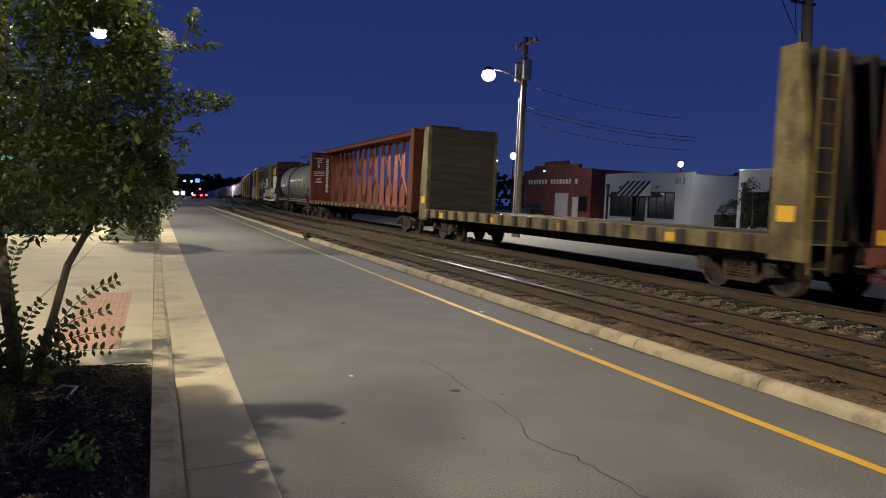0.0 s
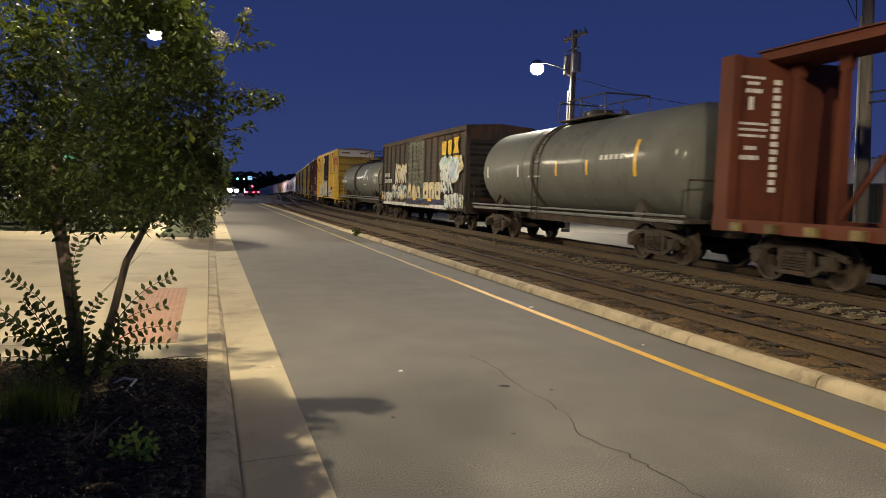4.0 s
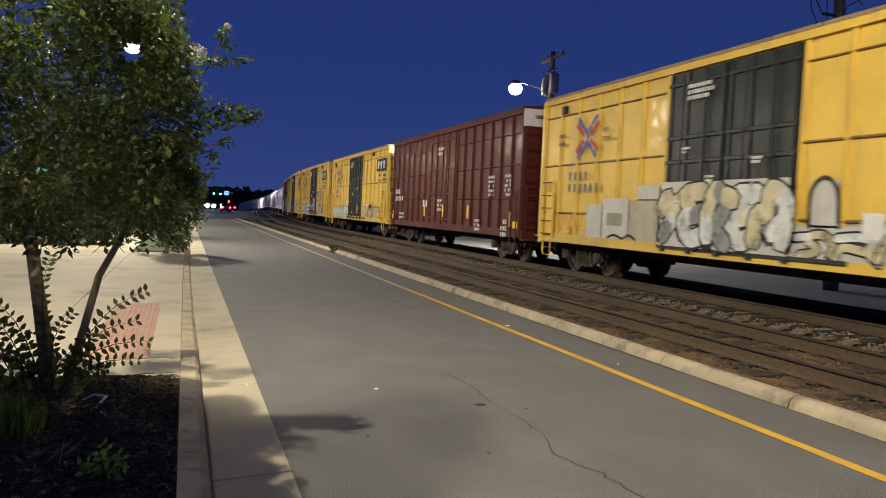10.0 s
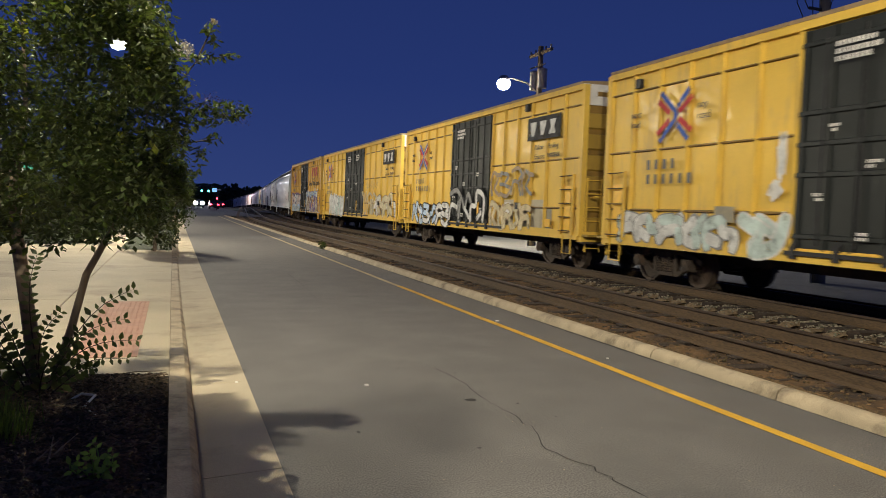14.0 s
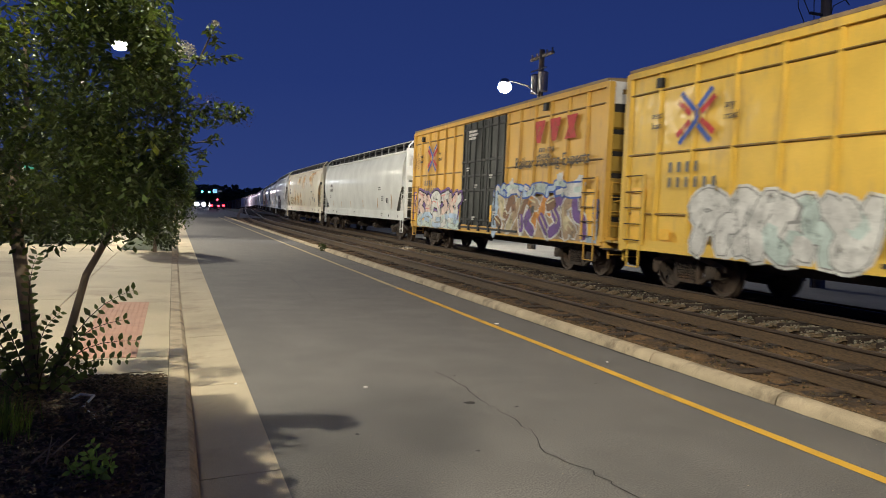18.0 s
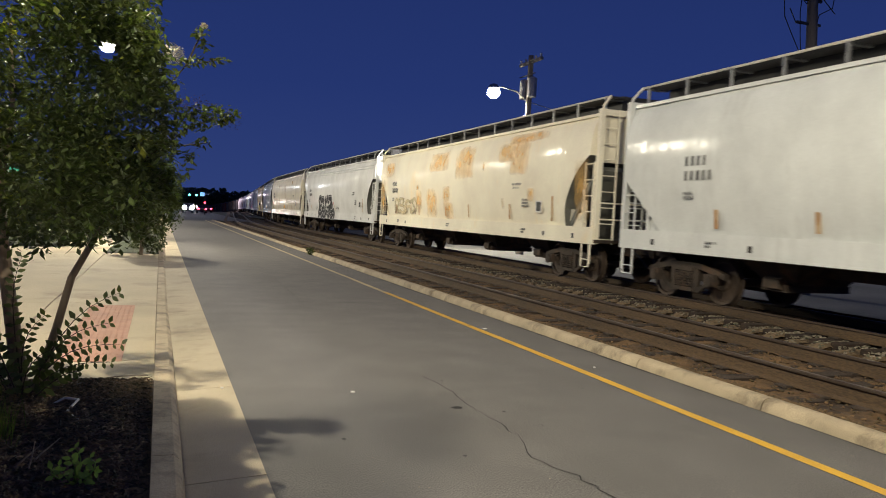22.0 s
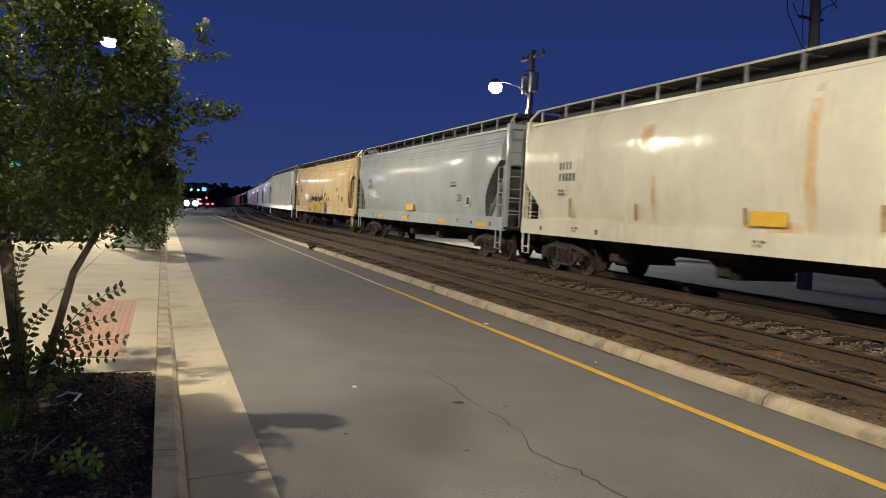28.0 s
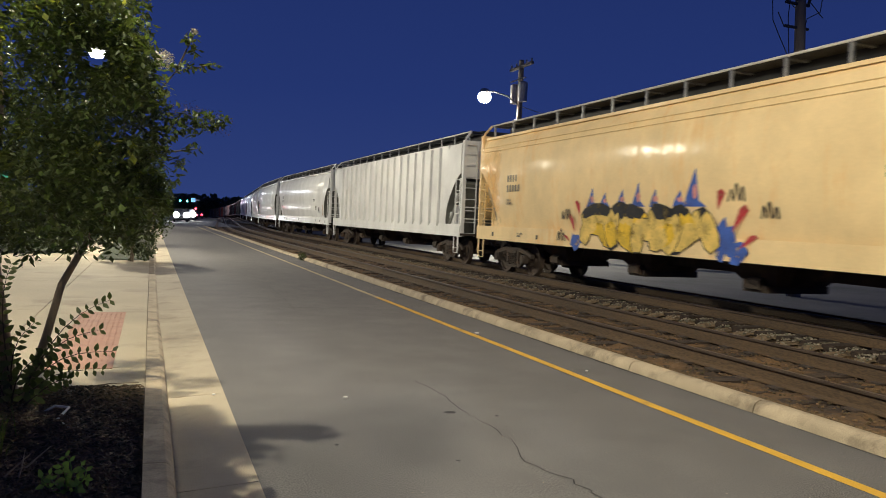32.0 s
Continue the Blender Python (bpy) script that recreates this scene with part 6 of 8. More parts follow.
    for s in (-1, 1):
        if fill_end is col:  # broad flat end panels; the shade in the recesses between is painted dark
            part("end_recess", Geo().box(-1.36, 1.36, *sorted((s * (h - 0.01), s * (h + 0.012))), z0 + 0.12, top - 0.65), P_DARK_YELLOW if col is P_YELLOW else P_BLACK, car)
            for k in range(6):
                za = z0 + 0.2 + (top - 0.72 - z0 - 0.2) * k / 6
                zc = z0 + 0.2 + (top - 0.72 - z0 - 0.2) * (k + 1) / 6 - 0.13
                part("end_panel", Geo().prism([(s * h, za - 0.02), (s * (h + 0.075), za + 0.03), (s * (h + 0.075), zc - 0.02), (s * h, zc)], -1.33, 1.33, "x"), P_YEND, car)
            part("end_post", Geo().box(-1.49, -1.34, *sorted((s * (h - 0.06), s * (h + 0.10))), z0 + 0.1, top - 0.14), col, car)
            part("end_post", Geo().box(1.34, 1.49, *sorted((s * (h - 0.06), s * (h + 0.10))), z0 + 0.1, top - 0.14), col, car)
            part("crossover_platform", Geo().box(-1.42, 1.42, *sorted((s * (h + 0.08), s * (h + 0.42))), 0.90, 0.95), P_YEND, car)
            part("grab_rail", Geo().tube([(-1.2, s * (h + 0.10), 1.9), (-1.2, s * (h + 0.36), 1.92), (-0.3, s * (h + 0.36), 1.92), (-0.3, s * (h + 0.10), 1.9)], [0.022] * 4, 6), col, car)
            part("brake_wheel", Geo().spin([(0.22, s * (h + 0.30)), (0.27, s * (h + 0.32)), (0.27, s * (h + 0.36)), (0.22, s * (h + 0.34))], 0, "y", 18, (0.5, 0, 2.0)), UNDER, car)
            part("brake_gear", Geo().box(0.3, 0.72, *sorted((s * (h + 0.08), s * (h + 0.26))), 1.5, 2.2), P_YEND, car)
        else:
            for q in (0.08, 0.2, 0.32, 0.44, 0.56, 0.68, 0.80):
                z = z0 + (top - z0) * q
                part("end_ridge", Geo().prism([(s * h, z - 0.15), (s * (h + 0.08), z - 0.04), (s * (h + 0.08), z + 0.04), (s * h, z + 0.15)], -1.3, 1.3, "x"), fill_end or col, car)
        part("end_top", Geo().box(-1.48, 1.48, *sorted((s * h, s * (h + 0.05))), top - 0.65, top - 0.12), WHITE_PAINT if white_top else col, car)
        if detail and white_top and s < 0:
            for yy in (-1.1, 0.35):
                part("end_lettering", Geo().box(yy, yy + 0.65, s * (h + 0.056), s * (h + 0.05), top - 0.42, top - 0.30), P_DARK_YELLOW, car, "stencilled lettering")
        part("end_sill", Geo().box(-1.45, 1.45, *sorted((s * (h - 0.05), s * (h + 0.14))), z0 - 0.05, z0 + 0.22), col, car)
        if detail:
            if fill_end is col:
                part("grab_panel", Geo().box(-1.50, -1.492, s * (h - 0.56) - 0.17, s * (h - 0.56) + 0.17, 1.02, 2.2), YELLOW_TAPE, car, "bright yellow safety panel")
                for yy in (0.24, 0.86):
                    part("grab_post", Geo().box(-1.55, -1.49, s * (h - yy) - 0.035, s * (h - yy) + 0.035, 0.92, 2.5), col, car)
                for k in range(5):
                    part("rung", Geo().rod((-1.58, s * (h - 0.24), 1.02 + 0.36 * k), (-1.58, s * (h - 0.86), 1.02 + 0.36 * k), 0.014, n=6), UNDER, car)
                part("stirrup", Geo().tube([(-1.5, s * (h - 0.3), 0.9), (-1.5, s * (h - 0.3), 0.42), (-1.5, s * (h - 0.75), 0.42), (-1.5, s * (h - 0.75), 0.9)], [0.02] * 4, 6), col, car)
            else:
                ladder(car, -1.51, s * (h - 0.4), 0.45, 2.3, col, key=col.name)
            ladder(car, -1.1, s * (h + 0.12), 0.5, 2.4, col, along="x", key=col.name)
            part("brake_step", Geo().box(-1.45, -0.6, *sorted((s * (h + 0.05), s * (h + 0.3))), 0.72, 0.76), UNDER, car)
    if detail:
        for a in (-h + (1.5 if fill_end is col else 0.1), h - (1.85 if fill_end is col else 0.45)):
            part("corner_tape", Geo().box(-1.5, -1.494, a, a + 0.35, 1.08, 1.3), YELLOW_TAPE, car, "yellow reflective tape")
    return car, L


def hopper(label, near, far, col, ribs=0, detail=True, top=4.28, curved=True):
    """A covered hopper: bulged body with sloped ends, side sills, running boards, ladders and chutes."""
    car, L = new_car("covered_hopper", label, "hopper car", near, far)
    h = L / 2
    prof = [(1.36, 1.30), (1.42, 1.55), (1.50, 2.1), (1.54, 2.7), (1.54, 3.2), (1.49, 3.65), (1.38, 4.0), (1.22, top - 0.06), (0.9, top + 0.02), (0.0, top + 0.08)]
    if ribs:
        prof = [(1.40, 1.30), (1.42, 1.55), (1.42, 2.1), (1.42, 2.7), (1.42, 3.2), (1.42, 3.65), (1.42, 4.0), (1.40, top - 0.06), (0.9, top + 0.02), (0.0, top + 0.08)]
    xs, zs = [p[0] for p in prof], [p[1] for p in prof]
    full = [(-x, z) for x, z in prof] + [(x, z) for x, z in prof[::-1][1:]]
    cut = [(0.25, 3.16), (0.5, 3.02), (0.75, 2.83), (1.0, 2.60), (1.2, 2.36), (1.38, 2.08), (1.48, 1.82), (1.52, 1.52), (1.53, 1.30)] if curved else [(0.25, 2.52), (0.6, 2.2), (1.0, 1.84), (1.4, 1.46), (1.56, 1.30)]
    ys = [-h + d for d, q in cut] + [-h + 6, 0, h - 6] + [h - d for d, q in cut[::-1]]
    zb = [q for d, q in cut] + [1.30] * 3 + [q for d, q in cut[::-1]]
    v, f = [], []
    n = len(full)
    for y, b in zip(ys, zb):
        v += [(math.copysign(float(np.interp(q, zs, xs)), x) if 0 < i < n - 1 and x else (-float(np.interp(q, zs, xs)) if i == 0 else float(np.interp(q, zs, xs)) if i == n - 1 else 0.0), y, q) for i, (x, q) in enumerate((x, b + (z - 1.30) * (zs[-1] - b) / (zs[-1] - 1.30)) for x, z in full)]
    for k in range(len(ys) - 1):
        f += [(k * n + i, k * n + i + 1, (k + 1) * n + i + 1, (k + 1) * n + i) for i in range(n - 1)]
    f += [tuple(range(n)), tuple(range((len(ys) - 1) * n, len(ys) * n))]
    g = Geo().add(v, f)
    body = part("body", g, col, car, smooth=True)
    # Separate underside sheet, kept dark to hold the shade below the slope.
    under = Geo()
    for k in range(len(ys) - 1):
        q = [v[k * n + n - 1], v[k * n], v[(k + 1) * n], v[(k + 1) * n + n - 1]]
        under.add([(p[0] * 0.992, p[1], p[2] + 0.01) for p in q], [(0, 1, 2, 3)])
    part("slope_underside", under, P_SLOPE, body, "underside of the sloped ends with its shade painted dark")
    for s in (-1, 1):
        x0, x1 = sorted((s * 1.34, s * 1.46))
        part("side_sill", Geo().prism([(x0, 0.98), (x1, 0.98), (x1, 1.32), (x0, 1.40)], -h + 0.05, h - 0.05, "y"), col, car)
        part("roof_eave", Geo().box(*sorted((s * 1.25, s * 1.36)), -h + 0.25, h - 0.25, top - 0.16, top - 0.09), col, car)
        for k in range(ribs):
            y = -h + 2.2 + (L - 4.4) * k / (ribs - 1)
            part("side_rib", Geo().box(*sorted((s * 1.41, s * 1.52)), y - 0.05, y + 0.05, 1.32, top - 0.12), col, car)
        # roof-edge rail
        part("running_board", Geo().box(*sorted((s * 0.62, s * 1.10)), -h + 0.1, h - 0.1, top + 0.30, top + 0.34), DARK_STEEL, car)
        part("walkway_lip", Geo().box(*sorted((s * 1.10, s * 1.13)), -h + 0.1, h - 0.1, top + 0.31, top + 0.355), P_LIP, car, "pale edge angle of the roof walkway")
        for q in (-1, 1):
            part("roof_corner_brace", Geo().tube([(s * 1.38, q * (h - 0.05), top - 0.25), (s * 1.33, q * (h - 0.07), top + 0.08), (s * 1.12, q * (h - 0.12), top + 0.33)], [0.035] * 3, 6), col, car)
        nb_ = 15 if detail else 8
        for k in range(nb_):
            y = -h + 0.35 + (L - 0.7) * k / (nb_ - 1)
            part("roof_bracket", BRACKETS[s], STEEL, car).location = (0, y, top - 4.28)
    for k in range(6):
        y = -h + 2 + (L - 4) * k / 5
        part("hatch", HATCH, STEEL, car).location = (0, y, top - 4.28)
    nch = 4
    for k in range(nch):
        y = -h + 4.1 + (L - 8.2) * k / (nch - 1)
        part("chute", CHUTE, UNDER, car).location = (0, y, 0)
        part("outlet_gate", GATE, UNDER, car, "dark steel outlet gate").location = (0, y, 0)
    # Black box added along the roof, standing for the shade below the walkway.
    part("hatch_coaming", Geo().box(-0.6, 0.6, -h + 0.4, h - 0.4, top + 0.02, top + 0.42), P_BLACK, car)
    part("centre_sill", Geo().box(-0.3, 0.3, -h + 0.1, h - 0.1, 0.72, 1.02), UNDER, car)
    for s in (-1, 1):
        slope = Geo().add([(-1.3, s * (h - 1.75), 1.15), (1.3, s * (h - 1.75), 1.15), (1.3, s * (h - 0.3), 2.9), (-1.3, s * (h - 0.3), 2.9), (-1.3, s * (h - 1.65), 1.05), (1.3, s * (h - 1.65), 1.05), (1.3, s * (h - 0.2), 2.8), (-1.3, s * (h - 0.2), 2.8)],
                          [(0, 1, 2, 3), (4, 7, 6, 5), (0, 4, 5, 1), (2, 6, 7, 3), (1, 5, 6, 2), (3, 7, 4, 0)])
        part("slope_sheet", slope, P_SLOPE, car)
        part("end_sheet", Geo().box(-1.34, 1.34, *sorted((s * (h - 0.24), s * (h - 0.20))), 3.0, top - 0.1), col, car)
        part("shear_plate", Geo().prism([(s * (h - 1.7), 1.1), (s * (h - 0.7), 1.1), (s * (h - 0.75), 1.5), (s * (h - 1.05), 1.74), (s * (h - 1.4), 1.84), (s * (h - 1.7), 1.86)], -1.26, -1.22, "x"), col, car)
        part("stirrup", Geo().tube([(-1.44, s * (h - 0.2), 1.0), (-1.44, s * (h - 0.2), 0.42), (-1.44, s * (h - 0.56), 0.42), (-1.44, s * (h - 0.56), 1.0)], [0.02] * 4, 6), col, car)
        part("end_platform", Geo().box(-1.42, 1.42, *sorted((s * (h - 1.6), s * h)), 1.02, 1.10), UNDER, car)
        for x in (-1.36, 1.36):
            part("corner_post", Geo().box(x - 0.06, x + 0.06, *sorted((s * (h - 0.14), s * h)), 1.1, top), col, car)
        part("end_frame", Geo().box(-1.4, 1.4, *sorted((s * (h - 0.12), s * (h - 0.04))), top - 0.15, top), col, car)
        for x in (-1.25, 1.25):
            part("end_strut", Geo().box(x - 0.05, x + 0.05, *sorted((s * (h - 0.9), s * (h - 0.8))), 1.1, 2.5), col, car)
        if detail:
            ladder(car, -1.44, s * (h - 0.36), 0.5, 3.0, col, key=col.name + "h", wide=0.4)
            ladder(car, -1.1, s * (h - 0.05), 1.0, top, col, along="x", key=col.name + "h")
            part("hand_rail", Geo().rod((-1.4, s * (h - 0.08), 2.0), (1.4, s * (h - 0.08), 2.0), 0.02, n=6).rod((-1.4, s * (h - 0.08), 1.6), (1.4, s * (h - 0.08), 1.6), 0.02, n=6), col, car)
    return car, L


BRACKETS = {s: Geo().box(*sorted((s * 1.08, s * 1.13)), -0.025, 0.025, 4.12, 4.60).box(*sorted((s * 0.62, s * 1.14)), -0.03, 0.03, 4.55, 4.60).mesh("roof_bracket", STEEL) for s in (-1, 1)}
HATCH = Geo().box(-0.45, 0.45, -0.7, 0.7, 4.34, 4.50).mesh("hatch", STEEL)
CHUTE = Geo().add([(-1.2, -1.1, 1.32), (1.2, -1.1, 1.32), (1.2, 1.1, 1.32), (-1.2, 1.1, 1.32), (-0.6, -0.35, 0.55), (0.6, -0.35, 0.55), (0.6, 0.35, 0.55), (-0.6, 0.35, 0.55)],
                  [(0, 1, 2, 3), (4, 7, 6, 5), (0, 4, 5, 1), (1, 5, 6, 2), (2, 6, 7, 3), (3, 7, 4, 0)]).box(-0.75, 0.75, -0.3, 0.3, 0.42, 0.56).mesh("chute", UNDER)


GATE = Geo().prism([(-0.85, 0.48), (-0.62, 0.42), (-0.55, 0.60), (-0.68, 0.72), (-0.85, 0.64)], -0.2, 0.2, "y").mesh("outlet_gate", UNDER)


def tank_car(label, near, far, col, r=1.46, top=4.3, pf=-0.6):
    """A tank car: domed barrel on saddles, side walks, bands, ladder and the railed top platform."""
    car, L = new_car("tank_car", label, "tank car", near, far)
    h = L / 2
    cz, e = top - r - 0.05, h - 0.55
    prof = [(0.05, -e), (r * 0.45, -e + 0.07), (r * 0.75, -e + 0.22), (r * 0.93, -e + 0.45), (r, -e + 0.75), (r, -2.2), (r + 0.012, -2.19), (r + 0.012, -2.11), (r, -2.1), (r, 2.1), (r + 0.012, 2.11), (r + 0.012, 2.19), (r, 2.2), (r, e - 0.75), (r * 0.93, e - 0.45), (r * 0.75, e - 0.22), (r * 0.45, e - 0.07), (0.05, e)]
    part("barrel", Geo().spin(prof, 0, "y", 40, (0, 0, cz)), col, car, smooth=True)
    part("centre_sill", Geo().box(-0.3, 0.3, -h, h, 0.7, 1.05), UNDER, car)
    for s in (-1, 1):
        part("saddle", Geo().prism([(-1.25, 1.0), (1.25, 1.0), (1.1, cz - r * 0.62), (0, cz - r * 0.9), (-1.1, cz - r * 0.62)], *sorted((s * (h - 2.6), s * (h - 2.2))), "y"), UNDER, car)
        part("end_platform", Geo().box(-1.42, 1.42, *sorted((s * (h - 1.9), s * h)), 1.0, 1.08), UNDER, car)
        part("side_rail", Geo().rod((s * 1.45, -h + 0.1, 1.15), (s * 1.45, h - 0.1, 1.15), 0.03, n=6).rod((s * 1.4, -h + 0.2, 1.02), (s * 1.4, h - 0.2, 1.02), 0.045, n=6), STEEL, car)
        for q in (-1, 1):
            part("brace", Geo().rod((s * 1.2, q * (h - 1.9), 1.08), (s * 1.12, q * (h - 2.6), cz - 0.6), 0.05, n=6), UNDER, car)
        part("hand_rail", Geo().rod((-1.4, s * (h - 0.1), 1.95), (1.4, s * (h - 0.1), 1.95), 0.022, n=6).rod((-1.4, s * (h - 0.1), 1.0), (-1.4, s * (h - 0.1), 1.95), 0.022, n=6).rod((1.4, s * (h - 0.1), 1.0), (1.4, s * (h - 0.1), 1.95), 0.022, n=6), UNDER, car)
    for y in (0.75, 1.15):
        part("ladder_rail", Geo().tube([(-r - 0.05, y, 0.75)] + [(-(r + 0.05) * math.cos(q), y, cz + (r + 0.05) * math.sin(q)) for q in (0, 0.25, 0.5, 0.75, 1.0, 1.25)], [0.022] * 7, 6), UNDER, car)
    for k in range(5):
        part("rung", Geo().rod((-r - 0.05, 0.75, 0.85 + 0.3 * k), (-r - 0.05, 1.15, 0.85 + 0.3 * k), 0.014, n=6), UNDER, car)
    for k in range(6):
        q = 0.1 + 0.21 * k
        part("rung", Geo().rod((-(r + 0.06) * math.cos(q), 0.75, cz + (r + 0.06) * math.sin(q)), (-(r + 0.06) * math.cos(q), 1.15, cz + (r + 0.06) * math.sin(q)), 0.014, n=6), UNDER, car)
    part("strap", Geo().spin([(r + 0.02, 1.25), (r + 0.035, 1.25), (r + 0.035, 1.45), (r + 0.02, 1.45)], 0, "y", 36, (0, 0, cz)), UNDER, car)
    part("dome", Geo().spin([(0.40, cz + r - 0.05), (0.40, cz + r + 0.22), (0.34, cz + r + 0.30), (0.1, cz + r + 0.33)], 0, "z", 16, (0, pf, 0)), P_BLACK, car, smooth=True)
    part("valve", Geo().spin([(0.16, cz + r - 0.05), (0.16, cz + r + 0.3), (0.08, cz + r + 0.36)], 0, "z", 10, (0, pf + 0.9, 0)), P_BLACK, car)
    part("valve", Geo().spin([(0.12, cz + r - 0.05), (0.12, cz + r + 0.25)], 0, "z", 10, (0.3, pf - 0.8, 0)), P_BLACK, car)
    part("top_platform", Geo().box(-0.7, 0.7, pf - 1.55, pf + 1.55, cz + r + 0.02, cz + r + 0.06), UNDER, car)
    zt = cz + r + 0.62
    for x, y in ((-0.7, -1.5), (-0.7, 1.5), (0.7, -1.5), (0.7, 1.5), (-0.7, 0.0), (0.7, 0)):
        part("rail_post", Geo().rod((x, pf + y, cz + r + 0.02), (x, pf + y, zt), 0.02, n=6), DARK_STEEL, car)
    for a, b in (((-0.7, -1.5), (-0.7, 1.5)), ((0.7, -1.5), (0.7, 1.5)), ((-0.7, -1.5), (0.7, -1.5)), ((-0.7, 1.5), (0.7, 1.5))):
        part("platform_rail", Geo().rod((a[0], pf + a[1], zt), (b[0], pf + b[1], zt), 0.022, n=6), DARK_STEEL, car)

    def on_shell(y, wd, z, hgt, material, label_):
        g = Geo()
        n = 5
        for i in range(n):
            za, zb_ = z + hgt * i / n, z + hgt * (i + 1) / n
            xa, xb = [-math.sqrt(max(0.01, (r + 0.012) ** 2 - (q - cz) ** 2)) for q in (za, zb_)]
            g.add([(xa, y - wd / 2, za), (xa, y + wd / 2, za), (xb, y + wd / 2, zb_), (xb, y - wd / 2, zb_)], [(0, 1, 2, 3)])
        part("reflector" if "tape" in label_ else "decal", g, material, car, label_)
    return car, L, on_shell, cz


def centerbeam(near, far):
    car, L = new_car("centerbeam_flatcar", "empty red-brown centre-beam flatcar with truss and end bulkheads", "flatcar", near, far)
    h, top = L / 2, 4.40
    col = P_REDBROWN
    part("centre_sill", Geo().box(-0.3, 0.3, -h + 0.1, h - 0.1, 0.55, 1.05), UNDER, car)
    part("deck", Geo().box(-1.35, 1.35, -h, h, 0.98, 1.10), col, car)
    for s in (-1, 1):
        part("side_sill", Geo().box(*sorted((s * 1.35, s * 1.46)), -h, h, 0.92, 1.16), col, car)
        for k in range(22):
            y = -h + 0.8 + (L - 1.6) * k / 21
            part("winch", Geo().box(*sorted((s * 1.46, s * 1.56)), y - 0.13, y + 0.13, 0.94, 1.10), P_FLAT, car)
        part("bulkhead", Geo().box(-1.42, 1.42, *sorted((s * (h - 0.32), s * (h - 0.24))), 1.1, top), col, car)
        for x in (-1.36, 1.36):
            part("bulkhead_post", Geo().box(x - 0.09, x + 0.09, *sorted((s * (h - 0.42), s * h)), 1.1, top), col, car)
        for q in range(7):
            z = 1.5 + 0.44 * q
            part("bulkhead_rib", Geo().box(-1.3, 1.3, *sorted((s * (h - 0.24), s * (h - 0.08))), z - 0.06, z + 0.06), col, car)
    part("top_chord", Geo().prism([(-0.60, 4.36), (-0.44, 4.32), (0.44, 4.32), (0.60, 4.36), (0.60, 4.54), (-0.60, 4.54)], -h + 0.1, h - 0.1, "y"), col, car)
    part("chord_cap", Geo().box(-0.66, 0.66, -h + 0.05, h - 0.05, 4.54, 4.57), col, car)
    ys = [0.28 + 1.227 * (k - 8.5) for k in range(18)]
    for y in ys:
        g = Geo()
        a0, a1 = [(x, yy, 1.1) for x, yy in ((-0.13, y - 0.10), (0.13, y - 0.10), (0.13, y + 0.10), (-0.13, y + 0.10))], [(x, yy, 4.34) for x, yy in ((-0.06, y - 0.07), (0.06, y - 0.07), (0.06, y + 0.07), (-0.06, y + 0.07))]
        g.add(a0 + a1, [(3, 2, 1, 0), (4, 5, 6, 7), (0, 1, 5, 4), (1, 2, 6, 5), (2, 3, 7, 6), (3, 0, 4, 7)])
        part("truss_post", g, col, car)
        part("gusset", Geo().prism([(y - 0.17, 4.34), (y - 0.11, 4.02), (y + 0.11, 4.02), (y + 0.17, 4.34)], -0.075, 0.075, "x"), col, car)
    for k in range(1, 9, 2):  # long braces that rise towards the middle from both ends, and cross there
        for lo, hi in ((ys[k], ys[k + 2]), (ys[17 - k], ys[15 - k])):
            part("truss_brace", Geo().rod((0, lo, 1.15), (0, hi, 4.2), 0.06, n=6), col, car)
    # white warnings on the inner face of the far bulkhead
    r, yb = random.Random(3), h - 0.327
    for k, (x0, x1, z, hgt, n) in enumerate([(-1.22, -0.62, 3.98, 0.05, 9), (-1.05, -0.75, 3.86, 0.06, 5), (-1.08, -0.68, 3.70, 0.08, 6), (-1.0, -0.86, 3.36, 0.26, 2), (-1.28, -0.52, 3.06, 0.05, 12), (-1.3, -0.5, 2.94, 0.05, 13), (-1.28, -0.55, 2.82, 0.05, 11), (-1.05, -0.75, 2.56, 0.08, 5), (-1.15, -0.68, 2.36, 0.09, 7)]):
        g = Geo()
        wd = (x1 - x0) / n
        for i in range(n):
            g.box(x0 + i * wd, x0 + (i + r.uniform(0.6, 0.85)) * wd, yb - 0.01, yb, z, z + hgt)
        tagged(part("lettering", g, WHITE_PAINT, car), "stencilled lettering", kind="stuff")
    g = Geo()
    for i in range(15):
        g.box(-0.42, -0.24 - 0.03 * (i % 3 == 1), yb - 0.01, yb, 1.72 + 0.155 * i, 1.72 + 0.155 * i + 0.10)
    tagged(part("lettering", g, WHITE_PAINT, car), "stencilled letters one above another", kind="stuff")
    return car


